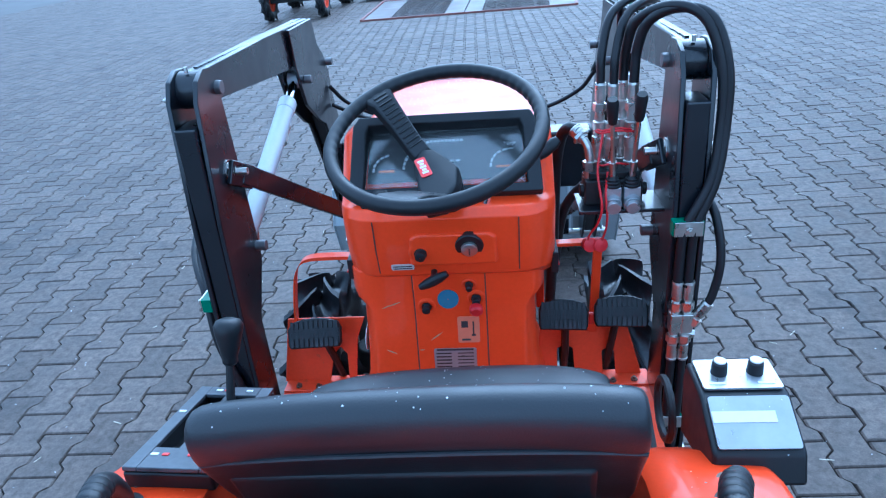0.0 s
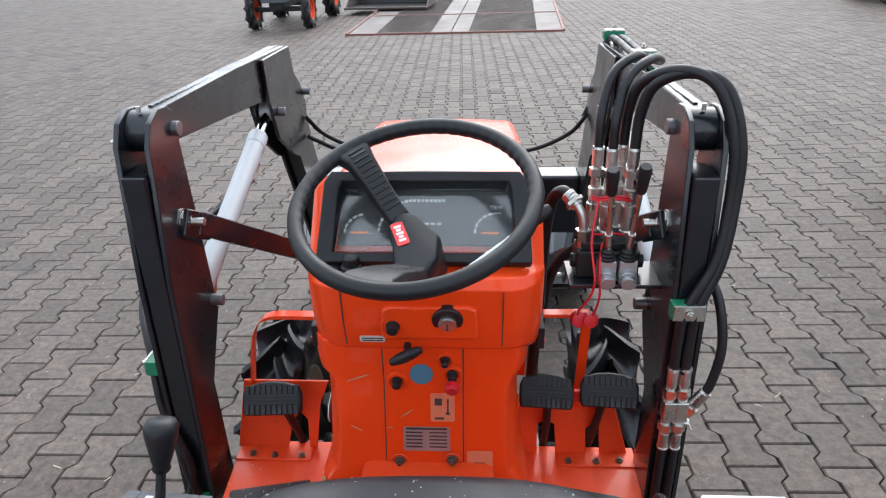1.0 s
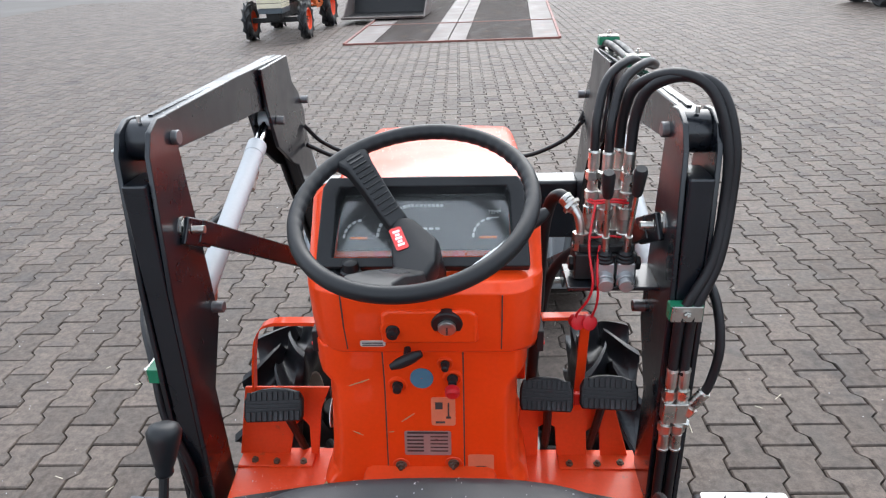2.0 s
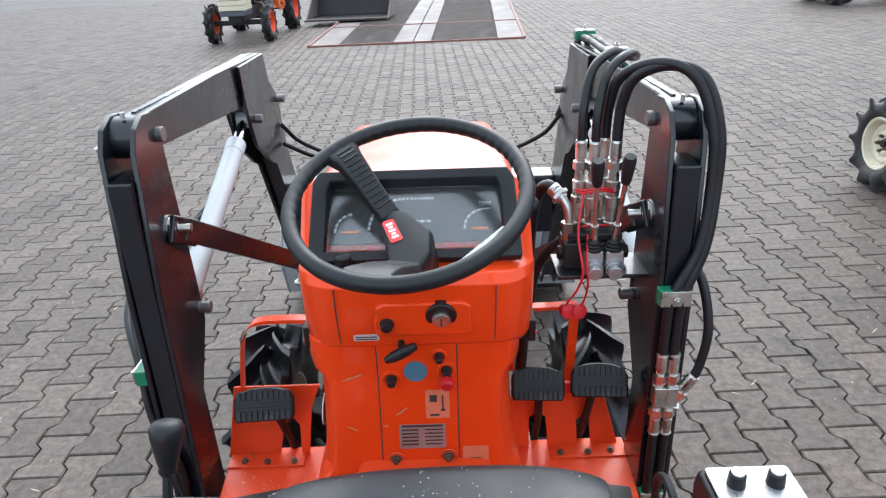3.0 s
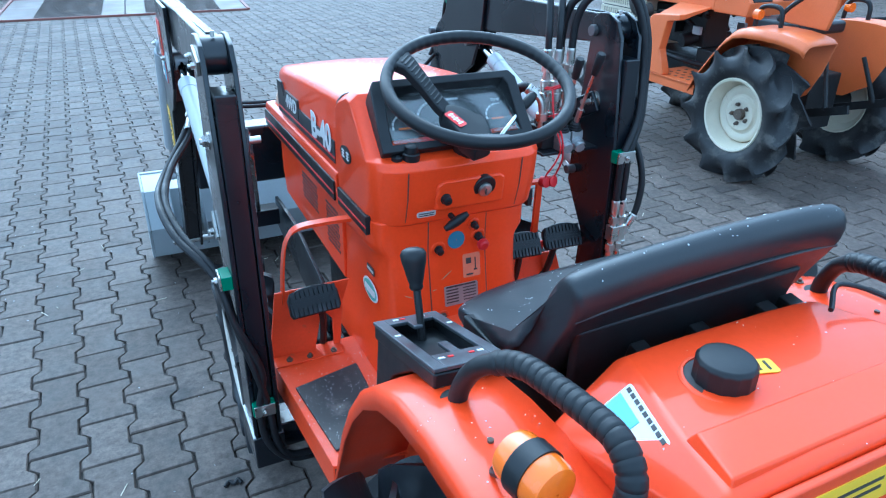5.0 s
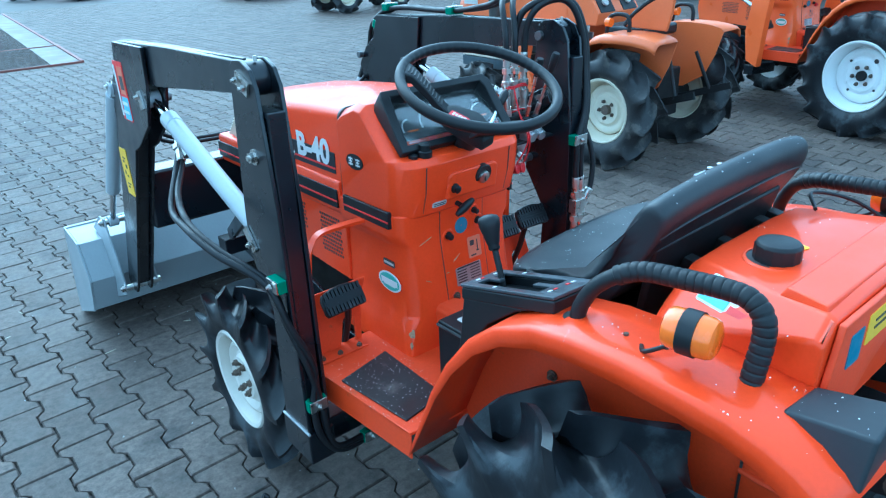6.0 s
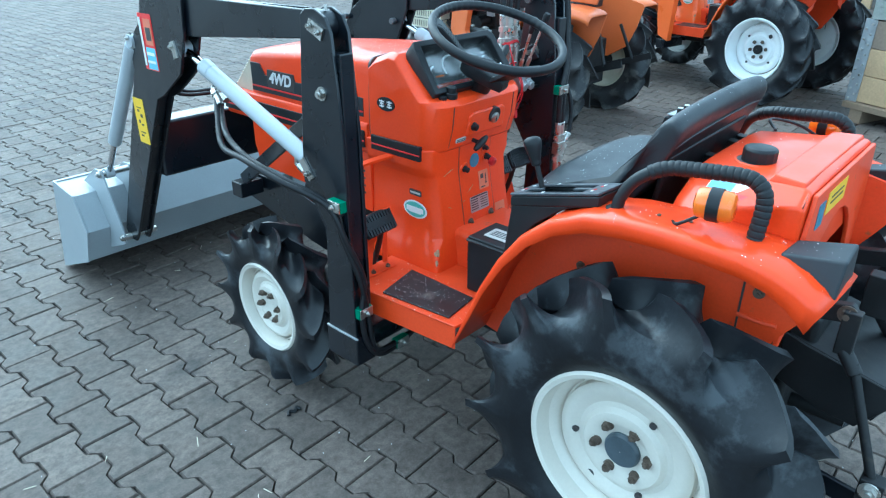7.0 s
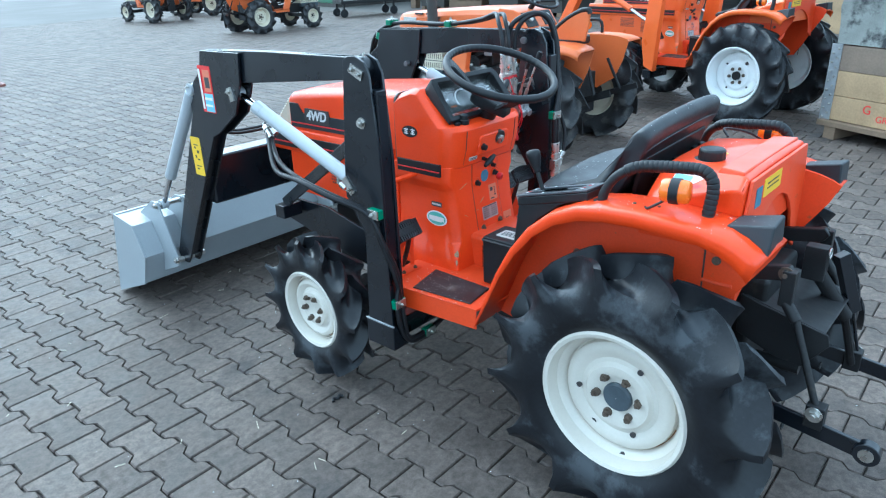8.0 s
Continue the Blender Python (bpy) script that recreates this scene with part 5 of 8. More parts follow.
def build_platform():
    # footboards, mats, front dash plates with hand loops
    for s in (-1, 1):
        X = (lambda x: x) if s < 0 else mir
        bm = bmesh.new()
        prism(bm, [(X(-0.428), 0.885), (X(-0.400), 0.50), (X(-0.12), 0.46), (X(-0.12), 0.92), (X(-0.428), 0.92)], 0.478, 0.487, "z")
        prism(bm, [(X(-0.428), 0.885), (X(-0.400), 0.50), (X(-0.395), 0.50), (X(-0.421), 0.885)], 0.415, 0.487, "z")
        plat = part("footboard", bm, ORANGE_DIRTY, tractor, "worn orange footboard", bevel=0.003)
        bm = bmesh.new()
        prism(bm, [(X(-0.405), 0.765), (X(-0.382), 0.535), (X(-0.255), 0.555), (X(-0.245), 0.80)], 0.487, 0.492, "z")
        mat = part("rubber_mat", bm, MAT_RUBBER, plat, "wet black rubber foot mat", bevel=0.002)
        # upright front plates, notched for the pedal arms, with a foot flange
        if s < 0:
            outs = [[(-0.432, 0.488), (-0.402, 0.655), (-0.215, 0.655), (-0.238, 0.60), (-0.252, 0.488), (-0.270, 0.488), (-0.268, 0.56), (-0.282, 0.578), (-0.300, 0.56), (-0.318, 0.488)]]
        else:
            outs = [[(-0.165, 0.488), (-0.175, 0.625), (-0.376, 0.612), (-0.412, 0.488), (-0.352, 0.488), (-0.346, 0.55), (-0.330, 0.56), (-0.318, 0.55), (-0.322, 0.488), (-0.256, 0.488), (-0.250, 0.56), (-0.232, 0.57), (-0.214, 0.56), (-0.214, 0.488)]]
        for out in outs:
            bm = bmesh.new()
            prism(bm, [(X(x), z) for x, z in out], 0.897, 0.903, "y")
            for v in bm.verts:
                v.co.y += (v.co.z - 0.488) * 0.10
            toe = part("toe_plate", bm, ORANGE_DIRTY, tractor, "orange toe plate notched for the pedals", bevel=0.002)
            bm = bmesh.new()
            hull_box(bm, (X(-0.425), 0.856, 0.4875), (X(-0.258), 0.897, 0.4915))
            part("flange", bm, ORANGE_DIRTY, toe, bevel=0.001)
        for x, y in ((-0.39, 0.872), (-0.34, 0.868), (-0.28, 0.868)):
            bm = bmesh.new()
            bolt(bm, (X(x), y, 0.487), (0, 0, 1), 0.008, 0.006)
            part("bolt", bm, RUSTY, plat)
        bm = bmesh.new()
        if s < 0:
            pts = spline([(-0.384, 0.916, 0.63), (-0.374, 0.922, 0.72), (-0.361, 0.925, 0.778), (-0.334, 0.925, 0.806), (-0.27, 0.922, 0.812), (-0.19, 0.918, 0.812)], 8)
            loft(bm, [[p + Vector((0, d, 0)) + k * Vector((0.55, 0, 0.8)) for d, k in ((-0.012, -0.005), (0.012, -0.005), (0.012, 0.005), (-0.012, 0.005))] for p in pts])
        else:
            bar(bm, (0.205, 0.905, 0.831), (0.332, 0.912, 0.829), 0.024, 0.008)
            bar(bm, (0.327, 0.912, 0.832), (0.320, 0.912, 0.60), 0.020, 0.008, (0, 1, 0))
        part("hand_loop", bm, ORANGE, tractor, "bent orange guard bar", bevel=0.002)
    # pedals
    def pedal(x, y, z, w, yaw, stem):
        ped = new("pedal")
        ped.parent, ped.matrix_basis, ped.empty_display_size = tractor, pose(x, y, z, 58, 0, yaw), 0.05
        tagged(ped, "pedal with ribbed black rubber pad")
        bm = bmesh.new()
        out = [(-0.5, -0.020), (-0.46, -0.030), (0.46, -0.030), (0.5, -0.020), (0.5, 0.014), (0.44, 0.028), (0.22, 0.036), (0.0, 0.038), (-0.22, 0.036), (-0.44, 0.028), (-0.5, 0.014)]
        loft(bm, [[(x * w * k, y * k, z) for x, y in out] for k, z in ((0.94, -0.012), (1.0, -0.008), (1.0, 0.002), (0.95, 0.006))])
        pad = part("rubber_pad", bm, BLACK_PLASTIC, ped, bevel=0.002)
        for y, h in ((-0.018, 0.018), (0.022, 0.016)):
            bm = bmesh.new()
            for i in range(10):
                box(bm, (-w * 0.41 + i * w * 0.091, y, 0.0075), (w * 0.060, h, 0.006))
            part("tread", bm, RUBBER, pad, smooth=False)
        bm = bmesh.new()
        for y in (-0.004, 0.004, 0.011):
            box(bm, (0, y, 0.0068), (w * 0.90, 0.0035, 0.005))
        part("tread", bm, RUBBER, pad, smooth=False)
        bm = bmesh.new()
        inv = ped.matrix_basis.inverted()
        pts = spline([inv @ Vector(q) for q in stem], 6)
        tube(bm, pts, 0.009, 8)
        part("arm", bm, STEEL_DARK, ped, "dark steel pedal arm")
    pedal(-0.322, 0.855, 0.649, 0.124, 4, [(-0.305, 0.862, 0.635), (-0.295, 0.89, 0.56), (-0.290, 0.93, 0.47)])
    pedal(0.246, 0.850, 0.682, 0.108, -4, [(0.252, 0.868, 0.655), (0.255, 0.89, 0.57), (0.256, 0.94, 0.47)])
    pedal(0.372, 0.850, 0.686, 0.116, -4, [(0.365, 0.868, 0.655), (0.358, 0.89, 0.57), (0.356, 0.94, 0.47)])
    bm = bmesh.new()
    hull_box(bm, (0.303, 0.855, 0.655), (0.317, 0.866, 0.682))
    part("pedal_latch", bm, RED_PAINT, tractor, "small red pedal latch", bevel=0.002)
    # battery-like black box in front of the seat on the left, and floor tunnel
    bm = bmesh.new()
    hull_box(bm, (-0.222, 0.42, 0.487), (-0.090, 0.606, 0.655))
    hull_box(bm, (-0.226, 0.416, 0.638), (-0.086, 0.610, 0.648))
    boxy = part("tool_box", bm, BLACK_PLASTIC, tractor, "low black box beside the console", bevel=0.006)
    decal("white_label", pose(-0.160, 0.525, 0.6554, 0, 0, 90), 0.10, 0.06, PAPER, boxy, "white label with print", bars=[(0, 0.014 - 0.009 * k, 0.08, 0.003) for k in range(4)])
    bm = bmesh.new()
    hull_box(bm, (XC - 0.13, 0.30, 0.46), (XC + 0.13, 0.76, 0.60))
    part("floor_tunnel", bm, ORANGE_DIRTY, tractor, bevel=0.02)


def build_gate():
    # gear lever console left of the seat
    bm = bmesh.new()
    hi = [(-0.346, 0.382, 0.866), (-0.236, 0.382, 0.860), (-0.236, 0.158, 0.916), (-0.346, 0.158, 0.922)]
    lo = [(x, y, z - 0.026) for x, y, z in hi]
    inn = [(-0.335, 0.368, 0.868), (-0.247, 0.368, 0.862), (-0.247, 0.174, 0.910), (-0.335, 0.174, 0.916)]
    deep = [(x, y, z - 0.030) for x, y, z in inn]
    loft(bm, [lo, hi, inn, deep])
    prism(bm, [(0.405, 0.672), (0.381, 0.842), (0.20, 0.886), (0.245, 0.866), (0.315, 0.811), (0.372, 0.735)], -0.342, -0.240)
    con = part("shift_console", bm, BLACK_PLASTIC, tractor, "black gear lever console", bevel=0.006)
    m = plane_pose((-0.291, 0.270, 0.8915), (1, 0, -0.055), (0, 1, -0.25))
    bm = bmesh.new()
    w, h = 0.112, 0.228
    for cx, cy, sx, sy in ((-0.047, 0, 0.018, h), (0.047, 0, 0.018, h), (0, 0.100, w - 0.036, 0.028), (0, -0.090, w - 0.036, 0.048), (0.0, -0.046, 0.015, 0.044), (0.0, 0.073, 0.015, 0.030)):
        box(bm, (cx, cy, 0.003), (sx, sy, 0.006))
    gate = part("gate_plate", bm, GATE_METAL, con, "worn metal shift gate plate", m=m, bevel=0.0015)
    bm = bmesh.new()
    for x, y in ((-0.022, 0.100), (0.024, 0.100), (-0.03, -0.084), (0.03, -0.084), (-0.047, 0.03), (0.047, 0.045)):
        box(bm, (x, y, 0.0065), (0.009, 0.005, 0.001))
    part("print", bm, WHITE, gate, smooth=False)
    bm = bmesh.new()
    for x, y in ((-0.010, 0.100), (-0.016, -0.084), (0.016, -0.084)):
        box(bm, (x, y, 0.0066), (0.008, 0.005, 0.001))
    part("print", bm, RED_LABEL, gate, smooth=False)
    bm = bmesh.new()
    tube(bm, spline([(-0.286, 0.320, 0.80), (-0.285, 0.330, 0.86), (-0.2815, 0.359, 0.938)], 6), 0.0062, 10)
    lever = part("gear_lever", bm, STEEL_DARK, tractor, "gear lever with black knob")
    bm = bmesh.new()
    a, b = Vector((-0.2818, 0.357, 0.929)), Vector((-0.279, 0.378, 0.992))
    ks = [(0, 0.009), (0.06, 0.0115), (0.14, 0.0105), (0.22, 0.0125), (0.45, 0.0160), (0.68, 0.0198), (0.85, 0.0212), (0.95, 0.0175), (1.0, 0.009)]
    tube(bm, [a.lerp(b, k) for k, _ in ks], 0, 18, [r for _, r in ks])
    part("knob", bm, BLACK_PLASTIC, lever, "black pear-shaped knob", angle=60)
    bm = bmesh.new()
    hull_box(bm, (-0.196, 0.20, 0.835), (-0.170, 0.36, 0.860))
    arm = part("hand_lever", bm, BLACK_PLASTIC, tractor, "flat black hand lever beside the seat", bevel=0.004)
    bm = bmesh.new()
    tube(bm, spline([(-0.20, 0.36, 0.80), (-0.175, 0.33, 0.815), (-0.14, 0.22, 0.80), (-0.13, 0.12, 0.79)], 6), 0.006, 8)
    part("cable", bm, HOSE, tractor)
    # lever panel right of the seat, on the fender
    bm = bmesh.new()
    prof = [(0.347, 0.902), (0.340, 0.928), (0.272, 0.927), (0.206, 0.893), (0.192, 0.855), (0.335, 0.815)]
    prism(bm, prof, 0.356, 0.466)
    body = part("control_box", bm, BLACK_PLASTIC, tractor, "black hydraulic control box", bevel=0.006)
    for p, q, lab in (((0.335, 0.9305), (0.277, 0.9295), "metal face with two knobs"), ((0.267, 0.9270), (0.209, 0.8970), "metal face with a worn mark")):
        mid = Vector((0.411, (p[0] + q[0]) / 2, (p[1] + q[1]) / 2))
        mm = plane_pose(mid, (1, 0, 0), (0, p[0] - q[0], p[1] - q[1]))
        L = math.hypot(p[0] - q[0], p[1] - q[1])
        decal("face_plate", mm, 0.097, L, ALU, body, lab, t=0.003, bars=[(-0.01, 0.006, 0.075, 0.014)] if q[1] < 0.90 else [(-0.03, -0.02, 0.02, 0.004), (0.03, -0.02, 0.02, 0.004)], bar_mat=WHITE)
    for x in (0.389, 0.434):
        bm = bmesh.new()
        lathe(bm, [(0, 0.0105), (0.016, 0.0095), (0.018, 0.0075), (0.018, 0.001)], (x, 0.308, 0.932), 18, axis=(0, 0, 1))
        kn = part("control_knob", bm, BLACK_PLASTIC, body, "black knob with pale cap")
    bm = bmesh.new()
    cyl(bm, (0.389, 0.308, 0.949), (0.389, 0.308, 0.952), 0.0075, 16)
    part("knob_cap", bm, WHITE, body, "pale knob cap", smooth=False)
    bm = bmesh.new()
    cyl(bm, (0.434, 0.308, 0.949), (0.434, 0.308, 0.952), 0.0075, 16)
    part("knob_cap", bm, WHITE, body, "pale knob cap", smooth=False)
    bm = bmesh.new()
    tube(bm, [(0.352 + 0.0, 0.40 + 0.045 * math.cos(radians(a)), 0.80 + 0.045 * math.sin(radians(a))) for a in range(0, 361, 20)], 0.006, 8)
    part("hand_wheel", bm, STEEL_DARK, tractor, "small dark hand wheel")


def build_loader():
    for s in (-1, 1):
        X = (lambda x: x) if s < 0 else (lambda x: -x)
        # upright: two plates with a box tube between
        plate = [(0.905, 1.236), (0.885, 1.250), (0.850, 1.252), (0.815, 1.236), (0.796, 1.200), (0.775, 0.95), (0.770, 0.36), (0.885, 0.36), (0.868, 0.688), (0.945, 0.808), (0.940, 0.90)]
        bm = bmesh.new()
        hull_box(bm, (X(-0.497), 0.778, 0.30), (X(-0.455), 0.86, 1.155))
        post = part("loader_post", bm, BLACK_PAINT, tractor, "black loader upright of box tube and plates", bevel=0.004)
        bm = bmesh.new()
        hull_box(bm, (X(-0.512), 0.764, 0.290), (X(-0.440), 0.892, 0.378))
        foot = part("post_foot", bm, BLACK_PAINT, post, "black foot sleeve", bevel=0.004)
        bm = bmesh.new()
        hull_box(bm, (X(-0.5125), 0.762, 0.3785), (X(-0.506), 0.893, 0.3830))
        part("weld_edge", bm, GALVANISED, foot, "bare bright weld edge", bevel=0.001)
        for x in (-0.503, -0.449):
            bm = bmesh.new()
            prism(bm, plate, X(x - 0.005), X(x + 0.005))
            part("side_plate", bm, BLACK_PAINT, post, bevel=0.0025)
        bm = bmesh.new()
        cyl(bm, (X(-0.497), 0.862, 1.212), (X(-0.455), 0.862, 1.212), 0.036, 24)
        part("pivot_sleeve", bm, BLACK_PAINT, post)
        bm = bmesh.new()
        cyl(bm, (X(-0.449), 0.895, 1.207), (X(-0.432), 0.895, 1.207), 0.0135, 20)
        part("pivot_pin", bm, PIN_GREY, post, "dull steel pivot pin", bevel=0.002)
        bm = bmesh.new()
        m = plane_pose((X(-0.5085), 0.846, 1.207), (0, -1 if s < 0 else 1, -0.45), (0, -0.45, 1))
        box(bm, (0, 0, 0.0025), (0.055, 0.030, 0.005), m)
        for k in (-0.016, 0.016):
            q = m @ Vector((k, 0, 0.005))
            bolt(bm, q, (s, 0, 0), 0.007, 0.006, False)
        part("pin_keeper", bm, ZINC, post, "zinc keeper plate")
        for y, z, x, r in ((0.842, 1.056, -0.508, 0.012), (0.866, 1.049, -0.444, 0.012)):
            bm = bmesh.new()
            bolt(bm, (X(x), y, z), (s if x < -0.48 else -s, 0, 0), r, 0.010)
            part("bolt", bm, ZINC, post)
        bm = bmesh.new()
        cyl(bm, (X(-0.475), 0.845, 1.247), (X(-0.475), 0.845, 1.258), 0.004, 8)
        part("grease_nipple", bm, ZINC, post)
        # brace from the upright to the nose of the subframe
        bm = bmesh.new()
        bar(bm, (X(-0.424), 0.885, 1.030), (X(-0.300), 1.585, 0.600), 0.012, 0.046)
        bar(bm, (X(-0.436), 0.850, 1.046), (X(-0.418), 0.918, 1.008), 0.012, 0.052)
        br = part("brace_bar", bm, BLACK_PAINT, tractor, "black diagonal brace bar", bevel=0.004)
        bm = bmesh.new()
        bolt(bm, (X(-0.4435), 0.866, 1.041), (-s, 0, 0), 0.0145, 0.012)
        cyl(bm, (X(-0.430), 0.866, 1.041), (X(-0.404), 0.866, 1.041), 0.0075, 12)
        part("brace_bolt", bm, ZINC, br, "bright steel bolt")
        bm = bmesh.new()
        hull_box(bm, (X(-0.335), 1.55, 0.545), (X(-0.24), 1.61, 0.60))
        part("brace_foot", bm, BLACK_PAINT, br, bevel=0.004)
        # lift arm: box beam, knee plates and leg
        arm_t = [(1.700, 1.232), (1.30, 1.243), (0.870, 1.246), (0.855, 1.212), (0.875, 1.180), (1.442, 1.128), (1.700, 1.128)]
        bm = bmesh.new()
        prism(bm, arm_t, X(-0.494), X(-0.458))
        arm = part("loader_arm", bm, BLACK_PAINT, tractor, "black cranked loader arm", bevel=0.004)
        knee = [(1.706, 1.230), (1.735, 1.150), (1.790, 1.110), (1.835, 1.045), (1.835, 0.985), (2.185, 0.300), (2.165, 0.262), (2.110, 0.262), (2.085, 0.290), (1.705, 0.905), (1.655, 0.925), (1.525, 1.010), (1.470, 1.128), (1.455, 1.232)]
        for x in (-0.503, -0.451):
            bm = bmesh.new()
            prism(bm, knee, X(x - 0.005), X(x + 0.005))
            part("knee_plate", bm, BLACK_PAINT, arm, bevel=0.0025)
        bm = bmesh.new()
        prism(bm, [(1.72, 1.05), (1.80, 1.05), (2.165, 0.31), (2.095, 0.30), (1.715, 0.93)], X(-0.498), X(-0.456))
        part("leg", bm, BLACK_PAINT, arm, bevel=0.003)
        bm = bmesh.new()
        rng = random.Random(3)
        pts = [Vector((X(-0.476) + rng.uniform(-0.001, 0.001), 0.90 + 0.02 * k, 1.2475 - 0.0152 * k / 40)) for k in range(40)]
        for p in pts:
            box(bm, p, (0.008, 0.017, 0.003))
        part("weld_bead", bm, BLACK_PAINT, arm)
        for y, z in ((1.535, 1.083), (1.815, 1.080)):
            bm = bmesh.new()
            m = plane_pose((X(-0.5085), y, z), (0, -1 if s < 0 else 1, 0.3), (0, 0.0, 1))
            box(bm, (0, 0, 0.0025), (0.028, 0.050, 0.005), m)
            bolt(bm, m @ Vector((0, 0.010, 0.005)), (s, 0, 0), 0.008, 0.006, False)
            part("pin_keeper", bm, ZINC, arm, "zinc keeper plate")
            bm = bmesh.new()
            cyl(bm, (X(-0.446), y, z), (X(-0.425), y, z), 0.012, 18)
            part("pin", bm, PIN_GREY, arm, bevel=0.002)
        # lift cylinder
        a, b = Vector((X(-0.476), 0.925, 0.845)), Vector((X(-0.476), 1.535, 1.083))
        d = (b - a).normalized()
        bm = bmesh.new()
        cyl(bm, a + d * 0.03, a + d * 0.53, 0.024, 24)
        cyl(bm, a + d * 0.50, a + d * 0.545, 0.0255, 24)
        lift = part("lift_cylinder", bm, CYL_GREY, tractor, "grey hydraulic lift cylinder", bevel=0.003)
        bm = bmesh.new()
        cyl(bm, a + d * 0.54, b, 0.0125, 18)
        part("piston_rod", bm, CHROME, lift, "chromed piston rod")
        for q in (a, b):
            bm = bmesh.new()
            cyl(bm, q + Vector((0.018, 0, 0)), q - Vector((0.018, 0, 0)), 0.024, 20)
            part("eye", bm, CYL_GREY, lift, bevel=0.002)
        bm = bmesh.new()
        m = plane_pose((X(-0.509), 0.925, 0.845), (0, -1 if s < 0 else 1, 0.8), (0, 0.8, 1))
        box(bm, (0, 0, 0.0025), (0.024, 0.06, 0.005), m)
        bolt(bm, m @ Vector((0, -0.012, 0.005)), (s, 0, 0), 0.008, 0.006, False)
        part("pin_keeper", bm, ZINC, lift, "zinc keeper plate")
        bm = bmesh.new()
        cyl(bm, (X(-0.446), 0.925, 0.845), (X(-0.42), 0.925, 0.845), 0.012, 18)
        part("pin", bm, PIN_GREY, lift, bevel=0.002)
        for t in (0.09, 0.47):
            bm = bmesh.new()
            q = a + d * t + Vector((0, 0, -0.026))
            tube(bm, [q, q + Vector((0, 0.004, -0.018)), q + Vector((0, -0.02, -0.030))], 0.0085, 10)
            cyl(bm, q + Vector((0, -0.005, -0.022)), q + Vector((0, -0.03, -0.034)), 0.011, 6)
            part("hose_fitting", bm, ZINC, lift, "zinc hose fitting")
        # tilt cylinder in front of the leg
        a, b = Vector((X(-0.500), 1.815, 1.080)), Vector((X(-0.500), 2.255, 0.520))
        d = (b - a).normalized()
        bm = bmesh.new()
        cyl(bm, a + d * 0.02, a + d * 0.52, 0.025, 22)
        tilt = part("tilt_cylinder", bm, CYL_GREY, tractor, "grey hydraulic tilt cylinder", bevel=0.003)
        bm = bmesh.new()
        cyl(bm, a + d * 0.52, b, 0.012, 16)
        part("piston_rod", bm, CHROME, tilt)
        for q in (a, b):
            bm = bmesh.new()
            cyl(bm, q + Vector((0.018, 0, 0)), q - Vector((0.018, 0, 0)), 0.022, 18)
            part("eye", bm, CYL_GREY, tilt, bevel=0.002)
        # labels on the arm
        if s < 0:
            m = plane_pose((-0.5082, 1.697, 1.088), (0.0, -1, 0.0), (0, 0.16, 1))
            lab = decal("printed_sticker", m, 0.085, 0.175, RED_LABEL, arm, "red and blue printed sticker")
            for k, ((x, y, w, h), mt) in enumerate((((0.010, -0.050, 0.058, 0.068), CYAN_LABEL), ((0.014, 0.032, 0.046, 0.080), PALE_ORANGE), ((0.014, 0.026, 0.030, 0.040), INK), ((-0.031, 0.0, 0.012, 0.15), WHITE), ((0.010, -0.035, 0.050, 0.010), WHITE), ((0.010, -0.060, 0.050, 0.008), WHITE))):
                bm = bmesh.new()
                box(bm, (x, y, 0.0016 + 0.0006 * k), (w, h, 0.001))
                part("print", bm, mt, lab, smooth=False)
        m = plane_pose((X(-0.5082), 1.852, 0.806), (0.0, s, 0.0), (0, -0.45, 1))
        decal("warning_sticker", m, 0.070, 0.160, YELLOW, arm, "yellow warning sticker with dark marks", bars=[(0, 0.048, 0.030, 0.004), (-0.008, 0.036, 0.012, 0.008), (0.010, 0.020, 0.014, 0.012), (-0.010, -0.002, 0.010, 0.012), (0.008, -0.012, 0.016, 0.006), (0.002, -0.040, 0.034, 0.004), (-0.006, -0.052, 0.016, 0.006)])
    # cross tube joining the arms
    bm = bmesh.new()
    hull_box(bm, (-0.452, 1.866, 0.580), (0.452, 1.972, 0.785))
    part("cross_tube", bm, BLACK_PAINT, tractor, "black cross tube between the arms", bevel=0.012, segs=3)
    # bucket
    prof = [(2.515, 0.452), (2.338, 0.430), (2.270, 0.288), (2.336, 0.138), (2.640, 0.018)]
    inner = [(2.640, 0.026), (2.342, 0.146), (2.279, 0.288), (2.344, 0.422), (2.515, 0.444)]
    bm = bmesh.new()
    prism(bm, prof + inner, -0.628, 0.628)
    bucket = part("bucket", bm, SILVER, tractor, "silver-grey painted loader bucket", bevel=0.003)
    for x in (-0.632, 0.632):
        bm = bmesh.new()
        prism(bm, [(2.519, 0.455), (2.336, 0.433), (2.267, 0.288), (2.334, 0.135), (2.640, 0.016)], x - 0.004, x + 0.004)
        part("end_plate", bm, SILVER, bucket, bevel=0.002)
    bm = bmesh.new()
    hull_box(bm, (-0.63, 2.500, 0.440), (0.63, 2.520, 0.456))
    part("top_lip", bm, SILVER, bucket, bevel=0.003)
